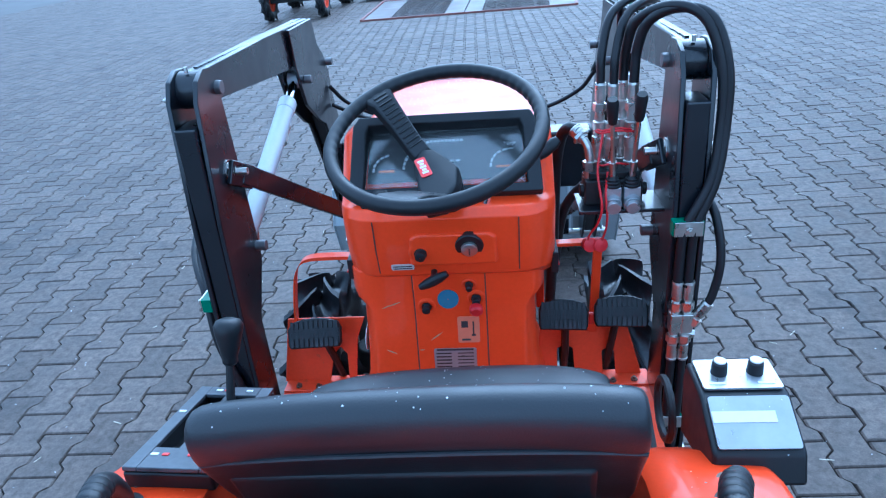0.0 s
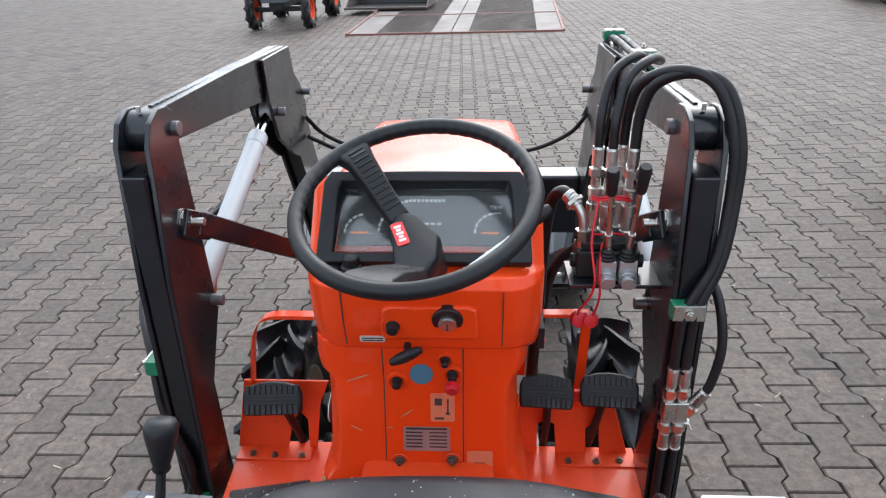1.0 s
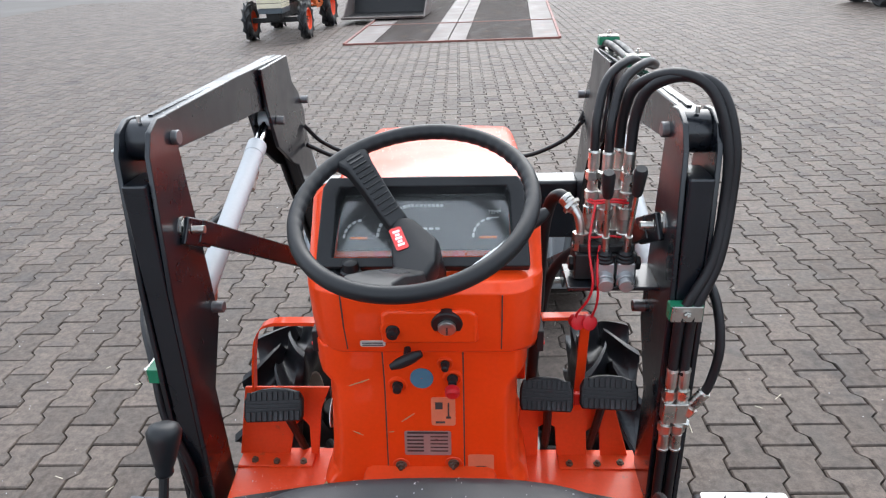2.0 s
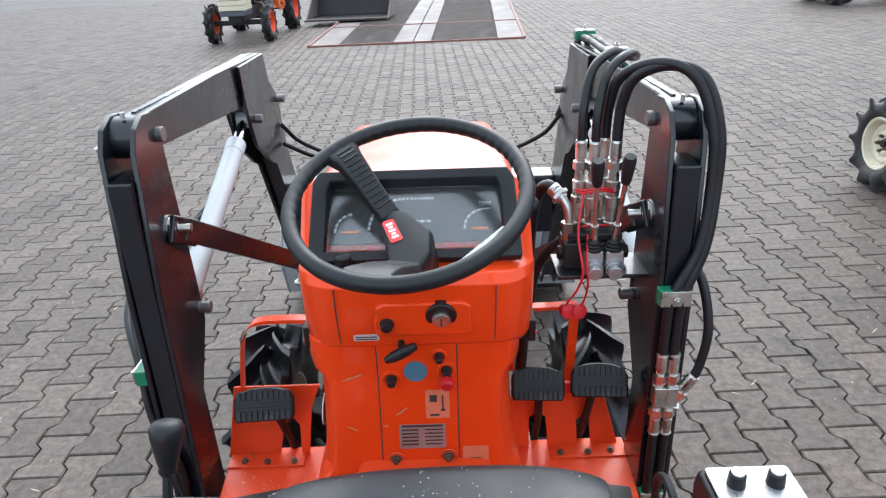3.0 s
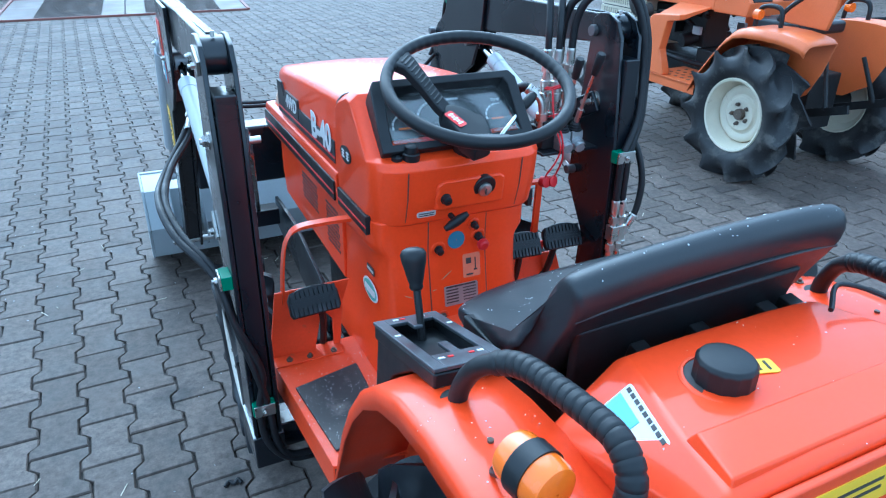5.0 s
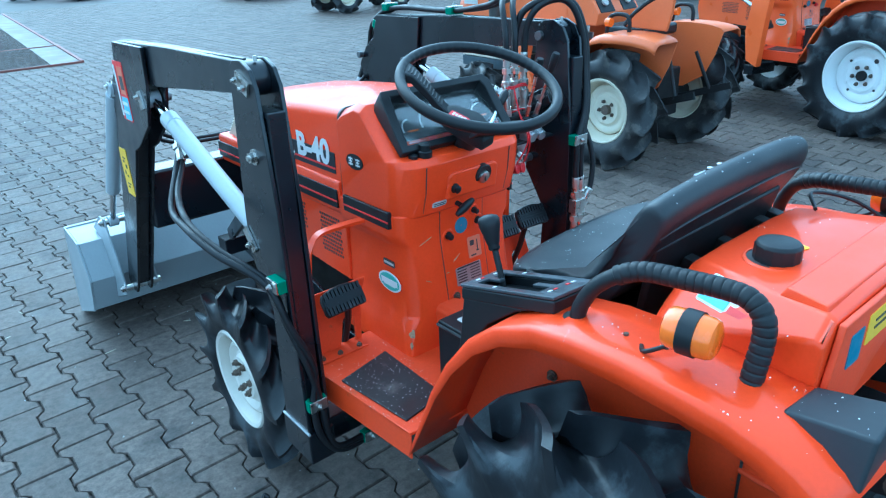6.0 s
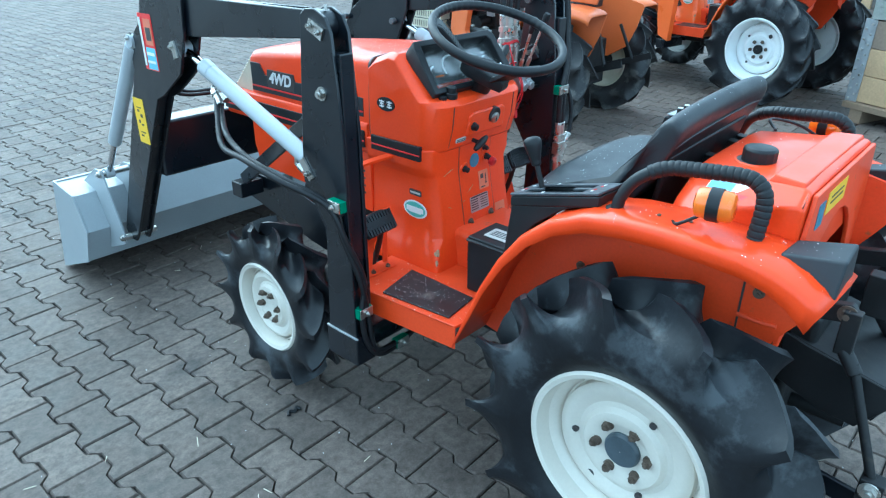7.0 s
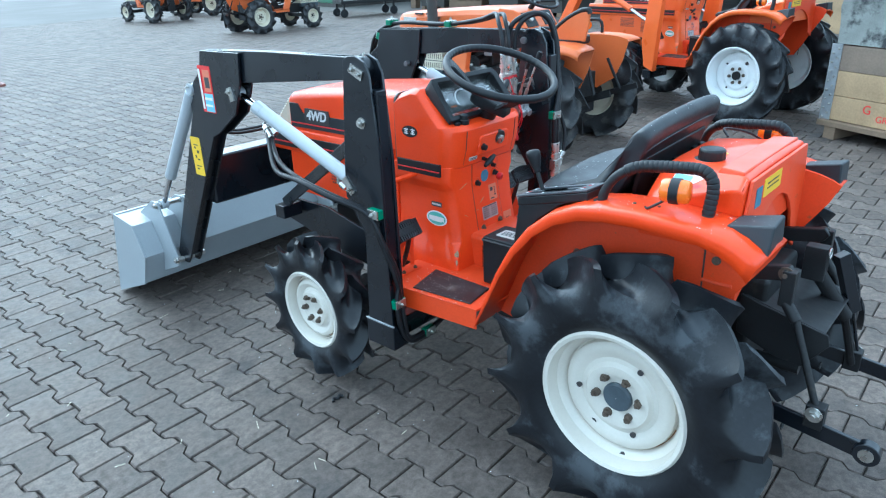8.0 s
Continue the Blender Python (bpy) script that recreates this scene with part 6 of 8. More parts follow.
    for s in (-1, 1):
        for x in (0.415, 0.535):
            bm = bmesh.new()
            prism(bm, [(2.44, 0.452), (2.30, 0.535), (2.235, 0.540), (2.205, 0.45), (2.140, 0.290), (2.142, 0.252), (2.18, 0.232), (2.308, 0.182), (2.27, 0.288), (2.336, 0.432)], s * x - 0.004, s * x + 0.004)
            ear = part("bucket_ear", bm, SILVER, bucket, "grey mounting ear", bevel=0.002)
        for y, z in ((2.255, 0.520), (2.150, 0.275)):
            bm = bmesh.new()
            cyl(bm, (s * 0.40, y, z), (s * 0.552, y, z), 0.012, 16)
            bolt(bm, (s * 0.540, y, z), (s, 0, 0), 0.012, 0.008)
            part("bucket_pin", bm, ZINC, bucket)


def clamp(at, m, w=0.05, label="green pipe clamp with zinc cover"):
    """A green plastic pipe clamp with a zinc plate and bolt, facing its local z."""
    bm = bmesh.new()
    box(bm, (0, 0, 0.011), (w, 0.030, 0.022))
    c = part("pipe_clamp", bm, GREEN_CLAMP, tractor, label, bevel=0.002, m=m)
    bm = bmesh.new()
    box(bm, (0, 0, 0.024), (w * 0.92, 0.029, 0.004))
    part("clamp_plate", bm, ZINC, c, "zinc cover plate", bevel=0.001)
    bm = bmesh.new()
    bolt(bm, (0, 0, 0.026), (0, 0, 1), 0.0065, 0.005, False)
    part("bolt", bm, ZINC, c)
    return c


def hose(points, r=0.0085, steps=8, label="black hydraulic hose"):
    bm = bmesh.new()
    tube(bm, spline(points, steps), r, 12)
    return part("hydraulic_hose", bm, HOSE, tractor, label)


def fitting(a, b, r=0.0115, parent=None):
    """A crimped hose end with its hexagon nut."""
    a, b = Vector(a), Vector(b)
    bm = bmesh.new()
    pts = [a.lerp(b, k) for k in (0, 0.06, 0.07, 0.5, 0.52, 0.60)]
    tube(bm, pts, 0, 14, [r, r * 1.1, r, r, r * 0.8, r * 0.8])
    tube(bm, [a.lerp(b, k) for k in (0.58, 0.8)], 0, 6, [r * 1.35, r * 1.35])
    tube(bm, [a.lerp(b, k) for k in (0.8, 1.0)], 0, 12, [r * 0.85, r * 0.85])
    return part("hose_fitting", bm, ZINC, parent or tractor, "zinc crimped hose fitting", angle=25)


def build_hoses_left():
    clamp(0, plane_pose((-0.508, 0.800, 0.778), (0, 1, 0.0), (0, 0, 1)) @ pose(0, 0, 0, 180, 0, 0))
    clamp(0, plane_pose((-0.480, 0.776, 0.461), (1, 0, 0), (0, 0, 1)))
    clamp(0, plane_pose((-0.337, 0.778, 0.296), (1, 0, 0), (0, 0, 1)))
    for k, dx in ((0, 0.0), (1, 0.014)):
        hose([(-0.476 - dx, 1.36, 0.965), (-0.512 - dx, 1.31, 0.925), (-0.568 - dx * 1.5, 1.20, 0.890 - 0.02 * k), (-0.598 - dx, 1.06, 0.865), (-0.582 - dx, 0.93, 0.832), (-0.530 - dx * 0.6, 0.82, 0.778),
              (-0.515, 0.79 - 0.012 * k, 0.68), (-0.488 + 0.012 * k, 0.762, 0.56), (-0.470 - 0.02 * k, 0.760, 0.461), (-0.462 - 0.02 * k, 0.757, 0.37), (-0.435, 0.762, 0.312 - 0.012 * k), (-0.36, 0.766, 0.300 - 0.014 * k), (-0.25, 0.775, 0.303)])
    fitting((-0.500, 1.33, 0.945), (-0.476, 1.395, 0.985))
    # thin lines round the bucket end
    hose([(-0.44, 1.80, 1.00), (-0.40, 1.86, 0.93), (-0.30, 1.90, 0.87), (-0.20, 1.90, 0.86), (-0.05, 1.90, 0.86)], 0.007)
    hose([(-0.44, 1.80, 0.94), (-0.36, 1.86, 0.88), (-0.26, 1.88, 0.855), (-0.05, 1.88, 0.85)], 0.007)
    hose([(0.44, 1.80, 1.00), (0.40, 1.86, 0.93), (0.30, 1.90, 0.87), (0.20, 1.90, 0.86), (-0.05, 1.90, 0.86)], 0.007)


def build_valves():
    # bracket plate and valve block on the right upright
    bm = bmesh.new()
    hull_box(bm, (0.275, 0.835, 0.925), (0.445, 0.935, 0.933))
    part("valve_bracket", bm, BLACK_PAINT, tractor, "black valve bracket plate", bevel=0.002)
    bm = bmesh.new()
    hull_box(bm, (0.290, 0.862, 0.934), (0.405, 0.925, 0.985))
    hull_box(bm, (0.298, 0.870, 0.985), (0.400, 0.918, 1.000))
    cyl(bm, (0.282, 0.893, 0.955), (0.292, 0.893, 0.955), 0.015, 6)
    cyl(bm, (0.405, 0.893, 0.955), (0.418, 0.893, 0.955), 0.015, 6)
    block = part("valve_block", bm, STEEL_DARK, tractor, "dark steel hydraulic valve block", bevel=0.003)
    for x, tip in ((0.342, (0.325, 0.788, 1.166)), (0.380, (0.374, 0.774, 1.176))):
        bm = bmesh.new()
        cyl(bm, (x, 0.868, 0.955), (x, 0.832, 0.944), 0.0175, 18)
        cyl(bm, (x, 0.832, 0.944), (x, 0.821, 0.941), 0.0145, 18)
        hull_box(bm, (x - 0.0165, 0.838, 0.932), (x + 0.0165, 0.872, 0.978))
        spool = part("spool_cap", bm, ALU, block, "cast aluminium spool cap", bevel=0.002)
        bm = bmesh.new()
        lathe(bm, [(0, 0.017), (0.004, 0.0175), (0.006, 0.0145), (0.010, 0.015), (0.012, 0.0125), (0.016, 0.013), (0.018, 0.0105), (0.024, 0.008)], (x, 0.852, 0.977), 20, axis=(0, 0, 1))
        part("bellows", bm, BLACK_PLASTIC, block, "ribbed rubber bellows")
        a, b = Vector((x, 0.852, 0.994)), Vector(tip)
        bm = bmesh.new()
        cyl(bm, a, a.lerp(b, 0.22), 0.007, 10)
        cyl(bm, a.lerp(b, 0.2), a.lerp(b, 0.8), 0.0045, 10)
        lev = part("valve_lever", bm, ZINC, tractor, "valve lever with black grip")
        bm = bmesh.new()
        pts = [a.lerp(b, k) for k in (0.72, 0.76, 0.96, 1.0)]
        tube(bm, pts, 0, 14, [0.008, 0.0095, 0.0115, 0.009])
        part("grip", bm, BLACK_PLASTIC, lev, "black grip")
    # quick couplings and risers
    tops = []
    for x, y in ((0.322, 0.912), (0.345, 0.900), (0.368, 0.926), (0.384, 0.902)):
        bm = bmesh.new()
        c = Vector((x, y, 0.0))
        prof = [(0.990, 0.010), (1.000, 0.0135), (1.012, 0.0135), (1.014, 0.0115), (1.040, 0.0125), (1.042, 0.0145), (1.062, 0.0145), (1.064, 0.012), (1.075, 0.012), (1.077, 0.0135), (1.092, 0.0135), (1.094, 0.010), (1.105, 0.010)]
        lathe(bm, prof, c, 18, axis=(0, 0, 1))
        part("quick_coupling", bm, ZINC, tractor, "zinc quick coupling", angle=25)
        fitting((x, y, 1.168), (x, y, 1.100), 0.0105)
        tops.append((x, y, 1.16))
    # red dust-cap cords round the couplings, hanging to the guard bar
    bm = bmesh.new()
    for z, r in ((1.082, 0.030), (1.078, 0.033), (1.01, 0.028)):
        tube(bm, [(0.353 + (r + 0.008) * math.cos(radians(a)), 0.910 + r * math.sin(radians(a)), z + 0.004 * math.sin(radians(3 * a))) for a in range(0, 361, 20)], 0.0022, 6)
    for pts in ([(0.325, 0.885, 1.075), (0.312, 0.850, 1.01), (0.318, 0.822, 0.95), (0.312, 0.828, 0.91), (0.296, 0.840, 0.875), (0.299, 0.848, 0.855)],
                [(0.335, 0.870, 1.000), (0.326, 0.830, 0.97), (0.330, 0.826, 0.92), (0.328, 0.840, 0.88), (0.320, 0.848, 0.855)]):
        tube(bm, spline(pts, 8), 0.0024, 6)
    cord = part("dust_cap_cord", bm, RED_CORD, tractor, "red plastic cords of the dust caps")
    for x, y, z in ((0.298, 0.850, 0.853), (0.320, 0.850, 0.852)):
        bm = bmesh.new()
        lathe(bm, [(-0.012, 0.006), (-0.008, 0.014), (0.008, 0.015), (0.010, 0.010), (0.010, 0.001)], (x, y, z), 18, axis=(0.3, -1, 0.2))
        part("dust_cap", bm, RED_CORD, cord, "red dust cap")
    # hoses that rise, arch over the arm and fall behind the upright
    hose([tops[0], (0.324, 0.918, 1.225), (0.344, 0.950, 1.286), (0.392, 1.00, 1.308), (0.436, 1.10, 1.284), (0.462, 1.25, 1.262), (0.465, 1.36, 1.256), (0.465, 1.62, 1.255), (0.470, 1.76, 1.20), (0.480, 1.82, 1.10), (0.44, 1.84, 0.99)])
    hose([tops[1], (0.348, 0.905, 1.225), (0.370, 0.935, 1.284), (0.418, 0.985, 1.305), (0.462, 1.09, 1.284), (0.482, 1.20, 1.266), (0.486, 1.36, 1.256), (0.488, 1.62, 1.255), (0.495, 1.77, 1.19), (0.500, 1.83, 1.06)])
    for k, (x, y, z) in enumerate(tops[2:]):
        dx = 0.018 * k
        hose([(x, y, z), (x + 0.003, y - 0.004, 1.23), (x + 0.018, y - 0.025, 1.282), (0.437 + dx * 0.6, 0.852 - dx * 0.4, 1.309 - 0.003 * k), (0.486 + dx * 0.7, 0.818, 1.287), (0.516 + dx * 0.6, 0.800, 1.205), (0.520 + dx * 0.5, 0.790, 1.11),
              (0.507 + dx * 0.5, 0.772, 1.01), (0.466 + dx, 0.760, 0.925), (0.460 + dx * 1.1, 0.758, 0.86), (0.460 + dx * 1.1, 0.757, 0.80)], 0.0095)
    clamp(0, plane_pose((0.470, 0.776, 0.924), (1, 0, 0), (0, 0, 1)), 0.058)
    clamp(0, plane_pose((0.470, 0.776, 0.470), (1, 0, 0), (0, 0, 1)), 0.050)
    clamp(0, plane_pose((0.476, 1.655, 1.246), (1, 0, 0), (0, 1, 0)), 0.056)
    clamp(0, plane_pose((0.476, 1.30, 1.246), (1, 0, 0), (0, 1, 0)), 0.056)
    clamp(0, plane_pose((0.480, 1.725, 1.19), (1, 0, 0), (0, -0.4, 1)) @ pose(0, 0, 0, 180, 0, 0), 0.05)
    # T-pieces on the upright and the loop hose
    for x, z0 in ((0.460, 0.80), (0.482, 0.80)):
        fitting((x, 0.757, 0.812), (x, 0.757, 0.735), 0.0105)
        fitting((x, 0.757, 0.632), (x, 0.757, 0.705), 0.0105)
        hose([(x, 0.757, 0.64), (x, 0.758, 0.56), (x, 0.760, 0.47), (x - 0.01, 0.758, 0.38), (x - 0.05, 0.74, 0.32), (0.30, 0.66, 0.30)], 0.009)
    bm = bmesh.new()
    hull_box(bm, (0.449, 0.744, 0.700), (0.472, 0.770, 0.742))
    hull_box(bm, (0.471, 0.744, 0.700), (0.494, 0.770, 0.742))
    cyl(bm, (0.472, 0.757, 0.70), (0.50, 0.757, 0.69), 0.010, 6)
    part("tee_piece", bm, ZINC, tractor, "zinc T-piece", bevel=0.002)
    fitting((0.522, 0.752, 0.765), (0.486, 0.757, 0.705), 0.011)
    hose([(0.516, 0.753, 0.755), (0.528, 0.752, 0.785), (0.538, 0.758, 0.850), (0.532, 0.775, 0.915), (0.520, 0.80, 0.955), (0.508, 0.86, 0.955), (0.490, 0.925, 0.90)], 0.0085)
    # supply hose with elbow at the block
    hose([(0.225, 0.98, 0.60), (0.235, 0.975, 0.80), (0.240, 0.968, 0.97), (0.249, 0.950, 1.050), (0.264, 0.926, 1.078), (0.280, 0.908, 1.072)], 0.012)
    fitting((0.272, 0.917, 1.077), (0.290, 0.899, 1.060), 0.0135)
    bm = bmesh.new()
    tube(bm, spline([(0.286, 0.903, 1.064), (0.296, 0.894, 1.050), (0.301, 0.891, 1.028), (0.302, 0.890, 1.005)], 6), 0.0085, 12)
    cyl(bm, (0.302, 0.890, 1.018), (0.302, 0.890, 1.000), 0.0155, 6)
    cyl(bm, (0.302, 0.890, 1.000), (0.302, 0.890, 0.984), 0.0135, 14)
    part("elbow", bm, ZINC, tractor, "zinc elbow with hexagon nut")
    hose([(0.405, 0.93, 0.965), (0.41, 0.98, 0.97), (0.35, 1.03, 0.94), (0.27, 1.04, 0.86), (0.24, 1.02, 0.70)], 0.011)


def build_linkage():
    # three-point linkage behind the rear axle
    bm = bmesh.new()
    hull_box(bm, (XC - 0.11, -0.22, 0.36), (XC + 0.11, -0.08, 0.66))
    hull_box(bm, (XC - 0.14, -0.26, 0.60), (XC + 0.14, -0.10, 0.70))
    part("lift_housing", bm, STEEL_DARK, tractor, "oily dark lift housing", bevel=0.015)
    bm = bmesh.new()
    loft(bm, [[(XC - 0.148, -0.21, 0.645), (XC + 0.148, -0.21, 0.645), (XC + 0.148, -0.41, 0.596), (XC - 0.148, -0.41, 0.596)], [(XC - 0.148, -0.21, 0.651), (XC + 0.148, -0.21, 0.651), (XC + 0.148, -0.41, 0.602), (XC - 0.148, -0.41, 0.602)]])
    for s in (-1, 1):
        prism(bm, [(-0.20, 0.655), (-0.244, 0.640), (-0.418, 0.600), (-0.425, 0.572), (-0.370, 0.492), (-0.30, 0.50), (-0.20, 0.54)], XC + s * 0.150 - 0.003, XC + s * 0.150 + 0.003)
    part("pto_guard", bm, STEEL_DARK, tractor, "dark steel shaft guard", bevel=0.003)
    bm = bmesh.new()
    cyl(bm, (XC, -0.15, 0.40), (XC, -0.34, 0.40), 0.018, 16)
    part("pto_shaft", bm, STEEL_DARK, tractor, "dark splined shaft end")
    for s in (-1, 1):
        x = XC + s * 0.19
        bm = bmesh.new()
        prism(bm, [(-0.12, 0.69), (-0.13, 0.735), (-0.31, 0.768), (-0.325, 0.750), (-0.31, 0.728)], XC + s * 0.165 - 0.011, XC + s * 0.165 + 0.011)
        arm = part("lift_arm", bm, STEEL_DARK, tractor, "black lift arm", bevel=0.004)
        bm = bmesh.new()
        bolt(bm, (XC + s * 0.178, -0.305, 0.748), (s, 0, 0), 0.013, 0.010)
        part("pin", bm, RUSTY, arm)
        bm = bmesh.new()
        a, b = Vector((XC + s * 0.180, -0.315, 0.715)), Vector((XC + s * 0.222, -0.435, 0.425 if s < 0 else 0.375))
        hull_box(bm, (a.x - 0.014, a.y - 0.016, a.z - 0.05), (a.x + 0.014, a.y + 0.016, a.z + 0.045))
        cyl(bm, a - Vector((0, 0, 0.04)), a.lerp(b, 0.28), 0.015, 16)
        cyl(bm, a.lerp(b, 0.2), b, 0.0095, 14)
        hull_box(bm, (b.x - 0.020, b.y - 0.022, b.z - 0.045), (b.x + 0.020, b.y + 0.022, b.z + 0.018))
        rod = part("lift_rod", bm, STEEL_DARK, tractor, "black lift rod", bevel=0.003)
        bm = bmesh.new()
        bolt(bm, (b.x + s * 0.025, b.y, b.z), (s, 0, 0), 0.014, 0.010)
        part("pin", bm, ZINC, rod, "bright pin")
        bm = bmesh.new()
        p = [Vector((XC + s * 0.175, -0.06, 0.36)), Vector((XC + s * 0.208, -0.31, 0.376)), Vector((XC + s * 0.245, -0.56, 0.372 if s < 0 else 0.330))]
        bar(bm, p[0], p[1], 0.013, 0.044)
        bar(bm, p[1], p[2], 0.013, 0.046)
        cyl(bm, p[2] - Vector((0.016, 0, 0)), p[2] + Vector((0.014, 0, 0)), 0.030, 22)
        link = part("lower_link", bm, BLACK_PAINT, tractor, "black lower link bar with ball eye", bevel=0.003)
        bm = bmesh.new()
        cyl(bm, p[2] - Vector((0.019, 0, 0)), p[2] + Vector((0.017, 0, 0)), 0.017, 18)
        part("ball_eye", bm, ZINC, link, "steel ball joint")
        bm = bmesh.new()
        for k in range(8):
            q = Vector((XC + s * 0.13, -0.10, 0.33)).lerp(Vector((XC + s * 0.19, -0.36, 0.325)), k / 7)
            tube(bm, [q + (Vector((0.011 * math.cos(radians(t)), 0, 0.009 * math.sin(radians(t)))) if k % 2 else Vector((0, 0.011 * math.cos(radians(t)), 0.009 * math.sin(radians(t))))) for t in range(0, 361, 60)], 0.003, 6)
        part("check_chain", bm, STEEL_DARK, tractor, "short check chain")
    # screw-adjusted rod and upper link on the far side
    bm = bmesh.new()
    cyl(bm, (0.037, -0.335, 0.69), (0.11, -0.409, 0.548), 0.020, 18)
    cyl(bm, (0.11, -0.409, 0.548), (0.195, -0.438, 0.365), 0.0105, 12)
    hull_box(bm, (0.015, -0.355, 0.67), (0.055, -0.30, 0.765))
    part("levelling_rod", bm, STEEL_DARK, tractor, "black levelling rod", bevel=0.003)
    bm = bmesh.new()
    bar(bm, (0.087, -0.375, 0.735), (0.141, -0.421, 0.557), 0.026, 0.034)
    cyl(bm, (0.141, -0.421, 0.557), (0.16, -0.45, 0.43), 0.005, 8)
    part("top_link", bm, BLACK_PAINT, tractor, "black top link folded down", bevel=0.004)
    bm = bmesh.new()
    tube(bm, [(0.02 + 0.014 * math.cos(radians(a)), -0.36, 0.755 + 0.014 * math.sin(radians(a))) for a in range(0, 361, 24)], 0.0022, 6)
    part("linch_pin", bm, ZINC, tractor, "steel linch pin ring")


build_wheels()
build_chassis()
build_hood()
build_cowl()
build_steering()
build_seat()
build_fender(-1)
build_fender(1)
build_tank()
build_platform()
build_gate()
build_loader()
build_hoses_left()
build_valves()
build_linkage()


# ---- the yard behind: parked tractors, ramp, crate, sheds ----
def yard_tractor(name, label, at, rim, R=0.39, r=0.285, base=1.34, half=0.42, stack=False, orange=None, lug=0.058, rim_part=0.52, group="parked tractors in the yard", low_hood=False):
    """A parked compact tractor heading along +y, its rear axle over the origin."""
    paint = orange or ORANGE_OLD
    t = thing(name, label, "tractor", group, at=at)
    for s in (-1, 1):
        make_wheel("rear_wheel", t, (s * half, 0, R - 0.006), s, R, 0.20, R * rim_part, 11 if lug > 0.04 else 16, lug, 0.022, -0.005, rim, 0.032, 5, 0.058, (), "rear wheel with tall lugs", tyre_mat=RUBBER_DUSTY, sweep=30, cap_out=0.035, hub_mat=RUSTY)
        make_wheel("front_wheel", t, (s * (half - 0.03), base, r - 0.004), s, r, 0.14, r * rim_part, 11 if lug > 0.04 else 16, lug * 0.7, 0.018, 0.006, rim, 0.024, 5, 0.045, (), "front wheel with cleated tyre", tyre_mat=RUBBER_DUSTY, sweep=28)
    for name, lo, hi in (("gearbox", (-0.12, -0.16, 0.28), (0.12, 0.75, 0.60)), ("engine_sump", (-0.11, 0.70, 0.34), (0.11, base + 0.30, 0.54)), ("engine_block", (-0.10, 0.72, 0.60), (0.10, base + 0.10, 0.84)),
                         ("front_axle", (-half + 0.06, base - 0.04, r - 0.04), (half - 0.06, base + 0.04, r + 0.04))):
        bm = bmesh.new()
        hull_box(bm, lo, hi)
        part(name, bm, STEEL_DARK, t, "oily dark cast housing", bevel=0.01)
    bm = bmesh.new()
    cyl(bm, (-half, 0, R - 0.006), (half, 0, R - 0.006), 0.06, 16)
    part("rear_axle", bm, STEEL_DARK, t, bevel=0.01)
    # bonnet
    def ring(y, top, w, low):
        return [(-w, y, low), (-w, y, top - 0.05), (-w * 0.9, y, top - 0.012), (-w * 0.6, y, top), (w * 0.6, y, top), (w * 0.9, y, top - 0.012), (w, y, top - 0.05), (w, y, low)]
    bm = bmesh.new()
    loft(bm, [ring(0.56, 1.085, 0.225, 0.87), ring(0.90, 1.075, 0.225, 0.87), ring(base + 0.20, 1.035, 0.215, 0.86), ring(base + 0.40, 1.020, 0.210, 0.86), ring(base + 0.44, 0.995, 0.195, 0.86)])
    hood = part("bonnet", bm, paint, t, "faded orange bonnet", bevel=0.006, angle=30)
    bm = bmesh.new()
    for s in (-1, 1):
        for k in range(5):
            hull_box(bm, (s * 0.218, base - 0.10, 0.945 + 0.012 * k), (s * 0.226, base + 0.06, 0.951 + 0.012 * k))
        for y in (base - 0.02, base + 0.12):
            hull_box(bm, (s * 0.205, y, 1.01), (s * 0.221, y + 0.09, 1.026))
    part("louvres", bm, INK, hood, "dark louvres", smooth=False)
    for s in (-1, 1):
        bm = bmesh.new()
        hull_box(bm, (s * 0.210, base + 0.20, 0.945), (s * 0.2195, base + 0.36, 0.985))
        part("name_plate", bm, PAPER, hood, "pale plate with unreadable print", smooth=False)
    # pale slatted grille round the radiator
    bm = bmesh.new()
    hull_box(bm, (-0.195, base - 0.08, 0.535), (0.195, base + 0.40, 0.86))
    gr = part("radiator_case", bm, INK, t, bevel=0.004)
    for k in range(4):
        bm = bmesh.new()
        z = 0.540 + 0.080 * k
        hull_box(bm, (-0.203, base - 0.09, z), (0.203, base + 0.415, z + 0.012))
        hull_box(bm, (-0.203, base - 0.09, z + 0.058), (0.203, base + 0.415, z + 0.072))
        for i in range(20):
            y = base - 0.088 + 0.0262 * i
            hull_box(bm, (-0.202, y, z + 0.010), (0.202, y + 0.013, z + 0.060))
        for i in range(16):
            x = -0.200 + 0.0262 * i
            hull_box(bm, (x, base + 0.39, z + 0.010), (x + 0.013, base + 0.414, z + 0.060))
        part("grille_band", bm, CREAM_RIM, gr, "cream grille band with upright slots", smooth=False)
    bm = bmesh.new()
    hull_box(bm, (-0.20, base - 0.08, 0.455), (0.20, base + 0.42, 0.532))
    part("bumper", bm, HUB_GREY, t, "blue-grey front bumper", bevel=0.006)
    # console, dash and wheel
    bm = bmesh.new()
    prism(bm, [(0.565, 0.86), (0.565, 1.085), (0.42, 1.075), (0.365, 1.055), (0.285, 0.94), (0.30, 0.86)], -0.222, 0.222)
    dash = part("dashboard", bm, paint, t, bevel=0.008)
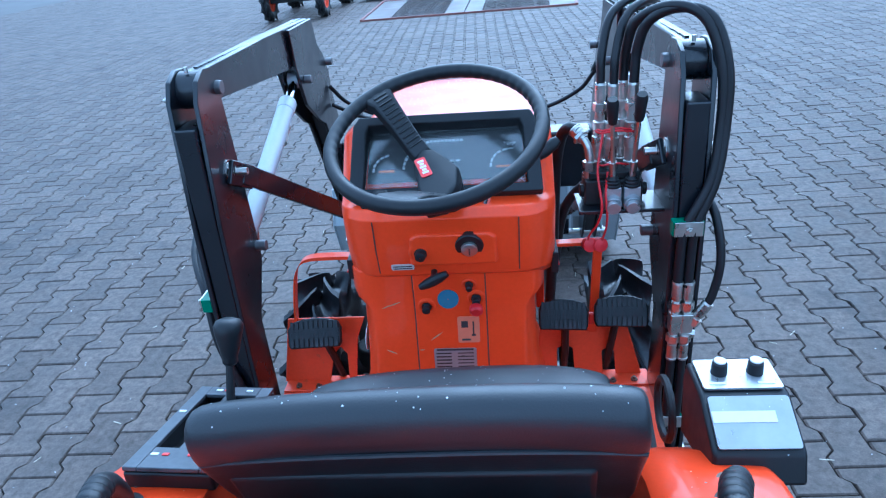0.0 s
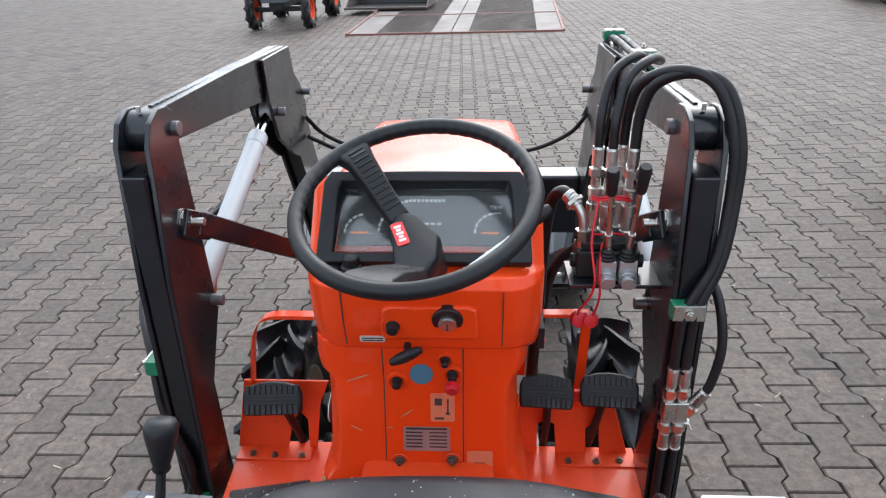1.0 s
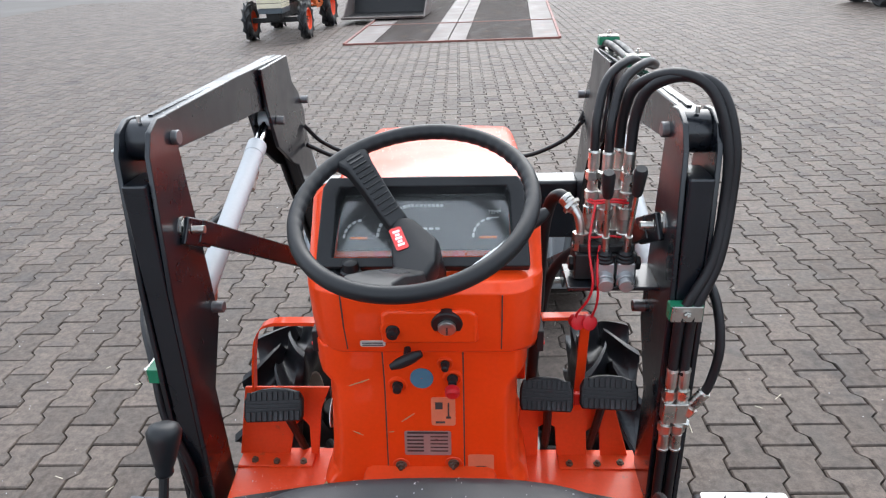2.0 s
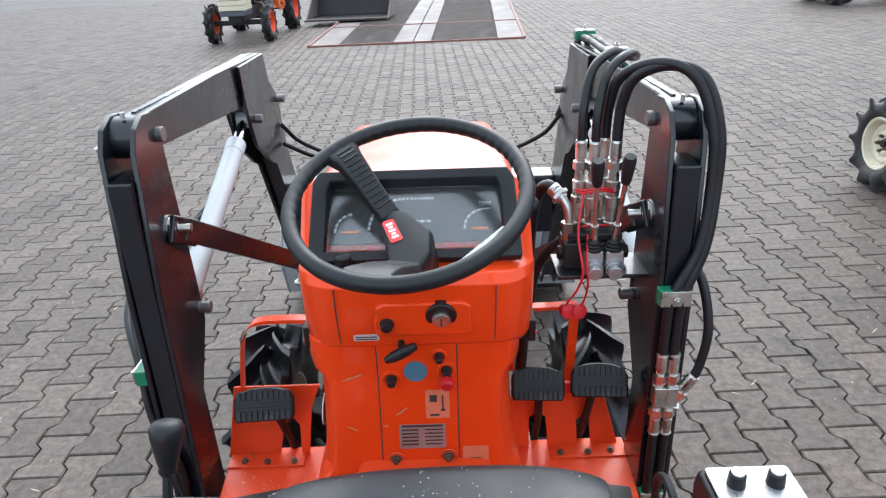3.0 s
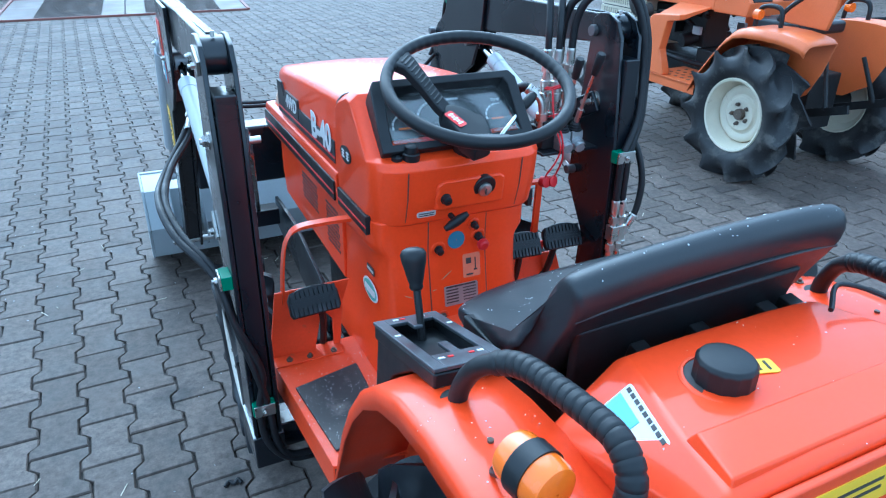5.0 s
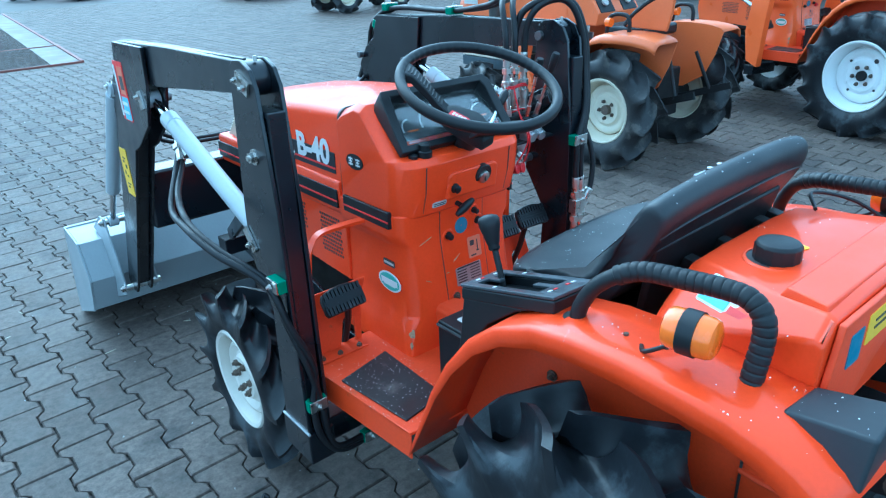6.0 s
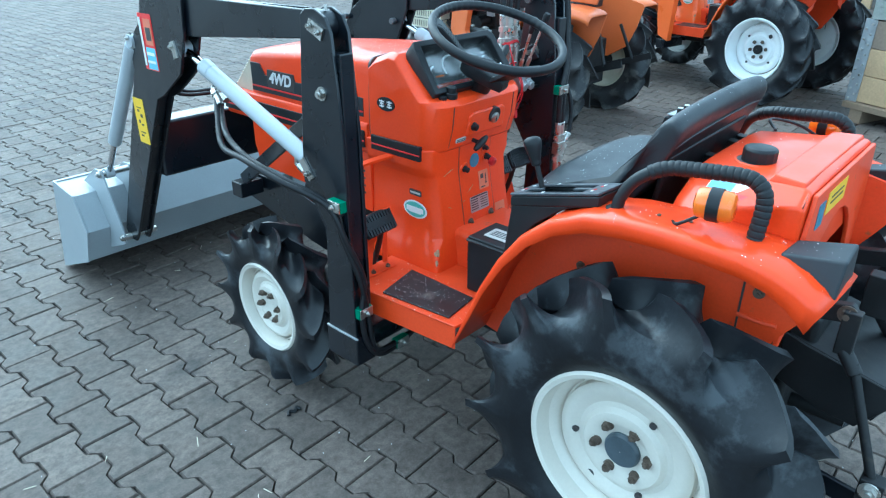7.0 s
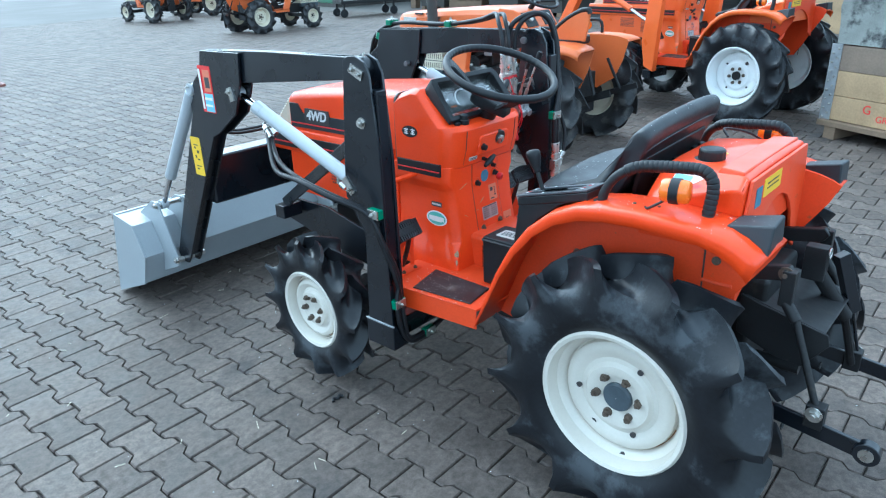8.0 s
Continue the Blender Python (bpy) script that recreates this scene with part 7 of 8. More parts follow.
    for x in (-0.12, 0.12):
        bm = bmesh.new()
        prism(bm, [(0.356, 1.050), (0.282, 0.945), (0.290, 0.940), (0.372, 1.045)], x - 0.075, x + 0.075)
        part("instrument", bm, BLACK_PLASTIC, dash, "black instrument", bevel=0.003)
        bm = bmesh.new()
        cyl(bm, (x, 0.322, 1.002), (x, 0.312, 1.010), 0.026, 20)
        part("dial", bm, PAPER, dash, "pale dial")
    for s in (-1, 1):
        bm = bmesh.new()
        cyl(bm, (s * 0.222, 0.47, 0.965), (s * 0.230, 0.47, 0.965), 0.028, 8)
        part("round_plate", bm, PAPER, dash, "round pale plate", bevel=0.002)
    sw = new("steering_wheel")
    sw.parent, sw.matrix_basis, sw.empty_display_size = t, pose(0, 0.345, 1.155, 24, 0, 0), 0.1
    bm = bmesh.new()
    tube(bm, [(0.18 * math.cos(radians(a)), 0.18 * math.sin(radians(a)), 0) for a in range(0, 361, 9)], 0.012, 10)
    part("rim", bm, BLACK_PLASTIC, sw)
    bm = bmesh.new()
    for a in (90, 210, 330):
        tube(bm, [(0, 0, -0.03), (0.18 * math.cos(radians(a)), 0.18 * math.sin(radians(a)), 0)], 0.011, 8)
    cyl(bm, (0, 0, -0.02), (0, 0.04, -0.18), 0.022, 14)
    cyl(bm, (0, 0, -0.045), (0, 0, -0.015), 0.04, 18)
    part("spokes", bm, BLACK_PLASTIC, sw)
    # leg shields, steps and fenders
    for s in (-1, 1):
        bm = bmesh.new()
        prism(bm, [(0.80, 0.465), (0.875, 0.62), (0.865, 0.80), (0.84, 0.825), (0.60, 0.850), (0.60, 0.815), (0.70, 0.795), (0.725, 0.62), (0.665, 0.49), (0.665, 0.465)], s * 0.405, s * 0.465)
        for v in bm.verts:
            if v.co.z > 0.7:
                v.co.x -= s * 0.10 * (v.co.z - 0.7)
        shield = part("leg_shield", bm, paint, t, "orange leg shield", bevel=0.008)
        bm = bmesh.new()
        loft(bm, [[(s * 0.22, 0.58, 0.872), (s * 0.22, 0.86, 0.872), (s * 0.22, 0.86, 0.886), (s * 0.22, 0.58, 0.886)], [(s * 0.40, 0.60, 0.818), (s * 0.40, 0.845, 0.805), (s * 0.40, 0.845, 0.826), (s * 0.40, 0.60, 0.850)]])
        part("bracket", bm, paint, shield, bevel=0.004)
        # engine fittings seen through the open side
        bm = bmesh.new()
        cyl(bm, (s * 0.10, 0.80, 0.66), (s * 0.20, 0.82, 0.64), 0.045, 18)
        hull_box(bm, (s * 0.10, 0.92, 0.68), (s * 0.18, 1.06, 0.78))
        tube(bm, spline([(s * 0.11, 1.20, 0.74), (s * 0.20, 1.05, 0.80), (s * 0.17, 0.86, 0.78), (s * 0.12, 0.74, 0.70)], 6), 0.014, 10)
        tube(bm, spline([(s * 0.12, 1.22, 0.60), (s * 0.21, 1.02, 0.55), (s * 0.19, 0.80, 0.52), (s * 0.12, 0.64, 0.50)], 6), 0.018, 10)
        for k in range(4):
            cyl(bm, (s * 0.10, 0.70 + 0.09 * k, 0.80), (s * 0.15, 0.70 + 0.09 * k, 0.815), 0.012, 8)
        part("engine_fitting", bm, HOSE, t, "dark filters, pipes and injectors", bevel=0.002)
        bm = bmesh.new()
        hull_box(bm, (s * 0.185, 0.66, 0.70), (s * 0.205, 0.73, 0.75))
        part("relay_box", bm, GALVANISED, t, "small metal box", bevel=0.003)
        bm = bmesh.new()
        prism(bm, [(s * 0.13, 0.34), (s * 0.465, 0.37), (s * 0.465, 0.80), (s * 0.13, 0.82)], 0.446, 0.466, "z")
        prism(bm, [(s * 0.459, 0.37), (s * 0.465, 0.37), (s * 0.465, 0.80), (s * 0.459, 0.80)], 0.405, 0.466, "z")
        step = part("footboard", bm, paint, t, "orange perforated step plate", bevel=0.003)
        bm = bmesh.new()
        for i in range(6):
            for j in range(4):
                cyl(bm, (s * (0.20 + 0.065 * j), 0.44 + 0.058 * i, 0.4655), (s * (0.20 + 0.065 * j), 0.44 + 0.058 * i, 0.4672), 0.013, 10)
        part("step_holes", bm, INK, step, "dark round step holes", smooth=False)
        # fender: straight front slope, flat top, a thick curled lip at the back corner
        path = [(0.40, 0.455), (0.36, 0.545), (0.255, 0.695), (0.185, 0.785), (0.120, 0.838), (0.05, 0.858), (-0.08, 0.864), (-0.19, 0.862), (-0.28, 0.852), (-0.335, 0.838), (-0.358, 0.820)]
        bm = bmesh.new()
        rings = []
        for i, (y, z) in enumerate(path):
            f = min(1.0, i / 5)
            rings.append([(s * 0.258, y, z), (s * 0.430, y, z), (s * 0.462, y, z - 0.006), (s * 0.480, y + 0.004, z - 0.020 - 0.01 * f), (s * 0.484, y + 0.006, z - 0.03 - 0.028 * f)])
        loft(bm, rings, cap=False, closed=False)
        fen = part("fender", bm, paint, t, "faded orange fender", angle=40)
        mod = fen.modifiers.new("thick", "SOLIDIFY")
        mod.thickness = 0.005
        bm = bmesh.new()
        prism(bm, path + [(-0.345, 0.78), (-0.315, 0.67), (-0.25, 0.53), (-0.10, 0.44), (0.30, 0.40)], s * 0.256, s * 0.262)
        part("fender_wall", bm, paint, t, smooth=False)
        bm = bmesh.new()
        tube(bm, spline([(s * 0.36, 0.10, 0.85), (s * 0.36, 0.09, 0.93), (s * 0.355, 0.05, 0.962), (s * 0.35, -0.03, 0.962), (s * 0.35, -0.06, 0.93), (s * 0.35, -0.065, 0.86)], 6), 0.013, 10)
        part("grab_rail", bm, BLACK_PLASTIC, t, "black wrapped grab rail")
        bm = bmesh.new()
        cyl(bm, (s * 0.37, 0.06, 0.915), (s * 0.37, 0.10, 0.915), 0.028, 18)
        part("turn_lamp", bm, AMBER, t, "amber turn lamp", bevel=0.004)
    # seat, and the orange side panel with its black rubber edge
    bm = bmesh.new()
    hull_box(bm, (-0.19, -0.06, 0.80), (0.19, 0.26, 0.87))
    part("seat_cushion", bm, VINYL, t, "black seat cushion", bevel=0.02, segs=3)
    bm = bmesh.new()
    rim_line = [(0.065, 0.875), (0.0, 0.950), (-0.10, 1.025), (-0.20, 1.075), (-0.265, 1.085), (-0.285, 1.06), (-0.280, 0.98), (-0.250, 0.865)]
    prism(bm, rim_line, -0.232, -0.206)
    rc = part("side_cover", bm, paint, t, "orange seat side cover", bevel=0.008)
    bm = bmesh.new()
    tube(bm, spline([(-0.219, y, z + 0.006) for y, z in rim_line[:6]], 6), 0.019, 10)
    part("trim", bm, BLACK_PLASTIC, rc, "black rubber edge trim")
    # linkage at the back
    for s in (-1, 1):
        bm = bmesh.new()
        bar(bm, (s * 0.17, -0.06, 0.36), (s * 0.21, -0.48, 0.50), 0.014, 0.045)
        part("lower_link", bm, STEEL_DARK, t)
        bm = bmesh.new()
        cyl(bm, (s * 0.15, -0.24, 0.70), (s * 0.195, -0.34, 0.46), 0.012, 8)
        part("lift_rod", bm, STEEL_DARK, t)
    if stack:
        bm = bmesh.new()
        tube(bm, spline([(-0.20, 1.16, 0.80), (-0.265, 1.18, 0.785), (-0.300, 1.205, 0.83), (-0.300, 1.22, 0.95), (-0.297, 1.24, 1.45), (-0.295, 1.25, 1.72)], 8), 0.045, 18)
        part("exhaust_pipe", bm, SHED_DARK, t, "thick matt black exhaust stack")
    return t


def build_sibling():
    """The loader tractor parked beside: the same make of body on larger road wheels, with an orange loader."""
    global tractor, ORANGE
    own, own_paint = tractor, ORANGE
    tractor = thing("parked_tractor", "orange loader tractor with bright white rims", "tractor", "parked tractors in the yard", at=pose(4.82, 1.365, 0.0, 0, 0, -10) @ Matrix.Scale(1.07, 4))
    ORANGE = ORANGE_YARD
    for s in (-1, 1):
        make_wheel("rear_wheel", tractor, (s * 0.425, 0, 0.404), s, 0.408, 0.20, 0.222, 16, 0.026, 0.024, -0.005, BRIGHT_RIM, 0.034, 6, 0.062,
                   [(0.75, 0.128, 0.008), (2.2, 0.128, 0.015), (3.85, 0.128, 0.008), (5.35, 0.128, 0.008)], "rear road wheel with bright white rim", sweep=26, cap_out=0.03, hub_mat=STEEL_DARK)
        make_wheel("front_wheel", tractor, (s * 0.40, 1.25, 0.278), s, 0.282, 0.14, 0.165, 16, 0.020, 0.02, 0.006, BRIGHT_RIM, 0.024, 5, 0.045, (), "front road wheel with white rim", sweep=26)
    build_chassis()
    build_hood("B1-15")
    build_cowl()
    build_steering()
    build_seat()
    build_fender(-1)
    build_fender(1)
    build_tank()
    build_platform()
    for s in (-1, 1):
        bm = bmesh.new()
        prism(bm, [(0.78, 0.36), (0.88, 0.40), (0.92, 0.62), (0.86, 1.10), (0.80, 1.16), (0.72, 1.12), (0.76, 0.70)], s * 0.455 - 0.03, s * 0.455 + 0.03)
        part("loader_post", bm, ORANGE, tractor, "orange loader upright", bevel=0.006)
        bm = bmesh.new()
        bar(bm, (s * 0.455, 0.78, 1.11), (s * 0.455, 1.60, 1.20), 0.07, 0.10)
        bar(bm, (s * 0.455, 1.57, 1.23), (s * 0.455, 2.10, 0.35), 0.07, 0.10)
        part("loader_arm", bm, ORANGE, tractor, "orange loader arm", bevel=0.006)
        bm = bmesh.new()
        cyl(bm, (s * 0.455, 1.45, 1.06), (s * 0.455, 1.08, 0.88), 0.026, 16)
        c = part("lift_cylinder", bm, ORANGE, tractor, "orange hydraulic cylinder")
        bm = bmesh.new()
        cyl(bm, (s * 0.455, 1.08, 0.88), (s * 0.455, 0.90, 0.79), 0.014, 12)
        part("piston_rod", bm, CHROME, c, "chromed piston rod")
    bm = bmesh.new()
    prism(bm, [(2.06, 0.55), (2.00, 0.23), (2.14, 0.09), (2.55, 0.05), (2.55, 0.06), (2.16, 0.105), (2.02, 0.24), (2.08, 0.55)], -0.62, 0.62)
    part("bucket", bm, STEEL_DARK, tractor, "dark loader bucket")
    tractor, ORANGE = own, own_paint


yard_tractor("parked_tractor", "faded orange tractor with cream rims and black exhaust stack", pose(3.005, 2.285, 0, 0, 0, -0.3), CREAM_RIM, R=0.385, r=0.275, base=1.305, half=0.43, stack=True)
build_sibling()
far_a = yard_tractor("parked_tractor", "small faded orange tractor with cream rims, side on", pose(7.08, 13.18, 0, 0, 0, -90), CREAM_RIM, R=0.36, r=0.27, base=1.42, half=0.48)
copy_thing(far_a, pose(7.85, 18.25, 0, 0, 0, 4))
far_d = yard_tractor("parked_tractor", "small tractor with orange rims", pose(-3.40, 13.32, 0, 0, 0, 180), ORANGE_DIRTY, R=0.42, r=0.32, base=1.72, half=0.50)
copy_thing(far_a, pose(10.0, 19.0, 0, 0, 0, 20))
copy_thing(far_d, pose(4.8, 27.5, 0, 0, 0, 120))


def build_ramp():
    ramp = thing("loading_ramp", "rusty steel loading ramp with ribbed wheel tracks lying on the yard", "ramp", at=pose(0, 0, 0, 0, 0, -2.2))
    # strips across: pale plate, ribbed track, middle, ribbed track, pale plate
    strips = [(-2.50, -2.06, RAMP_PALE, 0), (-2.06, -1.20, RAMP_RUST, 1), (-1.20, -0.90, RAMP_PALE, 0), (-0.885, -0.62, RAMP_PALE, 0), (-0.62, 0.42, RAMP_RUST, 1), (0.42, 0.80, RAMP_PALE, 0)]
    for y0, y1, z0, z1 in ((10.50, 12.42, 0.015, 0.055), (12.45, 19.0, 0.055, 0.16)):
        for x0, x1, mat, ribbed in strips:
            bm = bmesh.new()
            prism(bm, [(y0, 0.0), (y1, 0.0), (y1, z1), (y0, z0)], x0 + 0.002, x1 - 0.002)
            plate = part("ramp_plate", bm, mat, ramp, smooth=False)
            if ribbed:
                bm = bmesh.new()
                n = int((y1 - y0) / 0.10)
                for k in range(n):
                    y = y0 + 0.06 + 0.10 * k
                    z = z0 + (z1 - z0) * (y - y0) / (y1 - y0)
                    box(bm, ((x0 + x1) / 2, y, z + 0.004), (x1 - x0 - 0.01, 0.03, 0.012))
                part("ramp_ribs", bm, mat, plate, "raised traction ribs", smooth=False)
        bm = bmesh.new()
        hull_box(bm, (-2.505, y0 - 0.03, 0.0), (0.805, y0, z0 + 0.012))
        for x in (-2.52, 0.82):
            prism(bm, [(y0, 0.0), (y1, 0.0), (y1, z1 + 0.02), (y0, z0 + 0.015)], x - 0.02, x + 0.02)
        part("ramp_edge", bm, RAMP_EDGE, ramp, "worn red edge bar", smooth=False)
    sh = thing("loader_shovel", "old dark steel loader shovel lying on the ramp", "shovel", at=pose(-1.83, 13.65, 0.10, 0, 0, -5))
    bm = bmesh.new()
    prism(bm, [(-0.45, 0.0), (0.45, 0.0), (0.62, 0.30), (0.55, 0.62), (0.52, 0.62), (0.58, 0.30), (0.43, 0.03), (-0.45, 0.03)], -0.78, 0.78)
    part("shell", bm, STEEL_DARK, sh, "dark rusty shell", bevel=0.005)
    for x in (-0.79, 0.79):
        bm = bmesh.new()
        prism(bm, [(-0.42, 0.0), (0.45, 0.0), (0.62, 0.30), (0.55, 0.62), (0.30, 0.45)], x - 0.012, x + 0.012)
        part("side_cheek", bm, RAMP_PALE, sh, bevel=0.003)
    bm = bmesh.new()
    hull_box(bm, (-0.80, -0.50, 0.0), (0.80, -0.40, 0.035))
    part("cutting_edge", bm, RAMP_RUST, sh, bevel=0.003)


def build_crate():
    cr = thing("wooden_crate", "plywood shipping crate with galvanised corner strip on a pallet", "crate", at=pose(4.38, 0.70, 0, 0, 0, -112))
    # local x runs along the front face, y into the crate
    for k in range(3):
        bm = bmesh.new()
        z0 = 0.15 + 0.195 * k
        hull_box(bm, (0.0, 0.0, z0), (1.25, 0.03, z0 + 0.191))
        part("board", bm, OLD_BOARD if k == 2 else WOOD, cr, bevel=0.003)
        bm = bmesh.new()
        hull_box(bm, (0.0, 0.03, z0), (0.03, 1.0, z0 + 0.191))
        part("board", bm, OLD_BOARD if k == 2 else WOOD, cr, bevel=0.003)
    bm = bmesh.new()
    hull_box(bm, (-0.045, -0.006, 0.14), (0.045, -0.001, 0.74))
    hull_box(bm, (-0.006, -0.006, 0.14), (-0.001, 0.05, 0.74))
    strip = part("corner_strip", bm, GALVANISED, cr, "galvanised perforated corner strip", smooth=False)
    for k in range(16):
        bm = bmesh.new()
        bolt(bm, (-0.02 + 0.04 * (k % 2), -0.006, 0.165 + 0.036 * k), (0, -1, 0), 0.009, 0.008, False)
        part("bolt", bm, ZINC, strip)
    lettering("stencil", "GRAN", 0.072, plane_pose((0.52, -0.0015, 0.215), (1, 0, 0), (0, 0, 1)), RED_LABEL, cr, "red stencilled letters")
    lettering("stencil", "G", 0.095, plane_pose((0.34, -0.0015, 0.270), (1, 0, 0), (0, 0, 1)), RED_LABEL, cr, "red stencilled letter")
    bm = bmesh.new()
    for x in (0.04, 0.60, 1.15):
        hull_box(bm, (x, -0.04, 0.0), (x + 0.10, 0.96, 0.10))
    hull_box(bm, (-0.03, -0.05, 0.10), (1.28, 1.0, 0.145))
    part("pallet", bm, PALLET, cr, "weathered pallet", bevel=0.004)
    top = thing("covered_load", "weathered mottled sheet over a load on the crate", "load", at=pose(4.38, 0.70, 0.742, 0, 0, -112))
    bm = bmesh.new()
    rng = random.Random(8)
    hull_box(bm, (-0.01, 0.0, 0.0), (1.22, 0.95, 0.85))
    bmesh.ops.subdivide_edges(bm, edges=bm.edges[:], cuts=5, use_grid_fill=True)
    for v in bm.verts:
        if v.co.z > 0.01:
            v.co += Vector((rng.uniform(-0.02, 0.02), rng.uniform(-0.02, 0.02), rng.uniform(-0.01, 0.01)))
    part("sheet", bm, TARP, top, "mottled grey sheet", angle=60)
    bd = thing("leaning_board", "pale yellow board leaning upright", "board", at=pose(11.6, 2.9, 0, 0, 0, -100))
    bm = bmesh.new()
    hull_box(bm, (0.0, 0.0, 0.0), (0.7, 0.05, 2.2))
    part("panel", bm, WOOD, bd, bevel=0.004)
    st = thing("block_stack", "stack of pale concrete blocks", "blocks", at=pose(11.5, 2.1, 0, 0, 0, -100))
    for k in range(9):
        bm = bmesh.new()
        hull_box(bm, (0.0, 0.0, 0.20 * k), (0.62, 0.4, 0.20 * k + 0.194))
        part("block", bm, WALL_PLASTER, st, bevel=0.006)


def build_far():
    con = thing("green_container", "green steel container at the yard's edge", "container", at=pose(12.9, 17.2, 0, 0, 0, -12))
    bm = bmesh.new()
    n = 22
    prof = []
    for k in range(n):
        x = 5.0 * k / n
        prof += [(x, 0.0), (x + 0.08, 0.03), (x + 0.16, 0.03)]
    prof += [(5.0, 0.0), (5.0, 2.3), (0.0, 2.3)]
    prism(bm, prof, 0.12, 2.4, "z")
    part("shell", bm, GREEN_PAINT, con, "green ribbed steel shell", smooth=False)
    bm = bmesh.new()
    hull_box(bm, (0, -0.02, 0.0), (5.0, 2.3, 0.14))
    part("base_frame", bm, SHED_DARK, con)
    tr = thing("steel_trolley", "dark steel trolley on small wheels", "trolley", at=pose(10.4, 13.9, 0, 0, 0, -20))
    bm = bmesh.new()
    hull_box(bm, (0, 0, 0.34), (1.6, 0.7, 0.42))
    part("deck", bm, STEEL_DARK, tr, bevel=0.005)
    for x in (0.08, 1.52):
        for y in (0.06, 0.64):
            bm = bmesh.new()
            cyl(bm, (x, y - 0.025, 0.11), (x, y + 0.025, 0.11), 0.11, 20)
            w = part("wheel", bm, RUBBER, tr, bevel=0.008)
            bm = bmesh.new()
            hull_box(bm, (x - 0.02, y - 0.03, 0.10), (x + 0.02, y + 0.03, 0.36))
            part("fork", bm, STEEL_DARK, tr)
    for x in (0.03, 1.57):
        bm = bmesh.new()
        hull_box(bm, (x - 0.02, 0.0, 0.42), (x + 0.02, 0.7, 1.3))
        part("end_frame", bm, STEEL_DARK, tr)
    # open-fronted dark shed along the right side
    sh = thing("open_shed", "long open-fronted timber shed with dark interior", "shed", at=pose(13.6, 0.5, 0, 0, 0, 0))
    bm = bmesh.new()
    hull_box(bm, (3.5, -6, 0), (3.7, 14, 3.4))
    part("back_wall", bm, SHED_DARK, sh, smooth=False)
    bm = bmesh.new()
    prism(bm, [(-0.6, 2.7), (3.9, 3.5), (3.9, 3.6), (-0.6, 2.8)], -6, 14, "y")
    part("roof", bm, WALL_PLASTER, sh, smooth=False)
    for k in range(6):
        bm = bmesh.new()
        hull_box(bm, (-0.10, -5.8 + 3.9 * k, 0), (0.10, -5.6 + 3.9 * k, 2.8))
        part("post", bm, PALLET, sh)
    rng = random.Random(11)
    for k, (x, y, w, d, h, mt) in enumerate(((12.4, 8.4, 1.2, 0.9, 1.25, SHED_DARK), (12.6, 9.8, 1.3, 0.9, 1.4, SHED_DARK), (12.9, 11.2, 1.1, 1.0, 0.95, PALLET), (13.1, 12.7, 1.3, 0.9, 1.1, SHED_DARK))):
        c = thing("storage_crate", "rough wooden storage crate by the shed", "crate", "crates by the shed", at=pose(x, y, 0, 0, 0, rng.uniform(-12, 12)))
        for j in range(4):
            bm = bmesh.new()
            hull_box(bm, (0, 0, 0.10 + j * (h - 0.1) / 4), (w, d, 0.10 + (j + 0.94) * (h - 0.1) / 4))
            part("board", bm, mt, c, bevel=0.004)
        bm = bmesh.new()
        for yy in (0.02, d - 0.14):
            hull_box(bm, (0, yy, 0), (w, yy + 0.12, 0.10))
        part("runner", bm, PALLET, c)
    mo = thing("red_mower", "red mowing machine on small wheels", "mower", at=pose(4.6, 24.6, 0, 0, 0, 20))
    bm = bmesh.new()
    prism(bm, [(-0.5, 0.12), (0.6, 0.10), (0.62, 0.35), (0.3, 0.55), (-0.5, 0.50)], -0.5, 0.5)
    part("deck", bm, RED_PAINT, mo, bevel=0.03)
    for x in (-0.4, 0.4):
        bm = bmesh.new()
        cyl(bm, (x - 0.04, -0.4, 0.12), (x + 0.04, -0.4, 0.12), 0.12, 18)
        part("wheel", bm, RUBBER, mo, bevel=0.01)


build_ramp()
build_crate()
build_far()


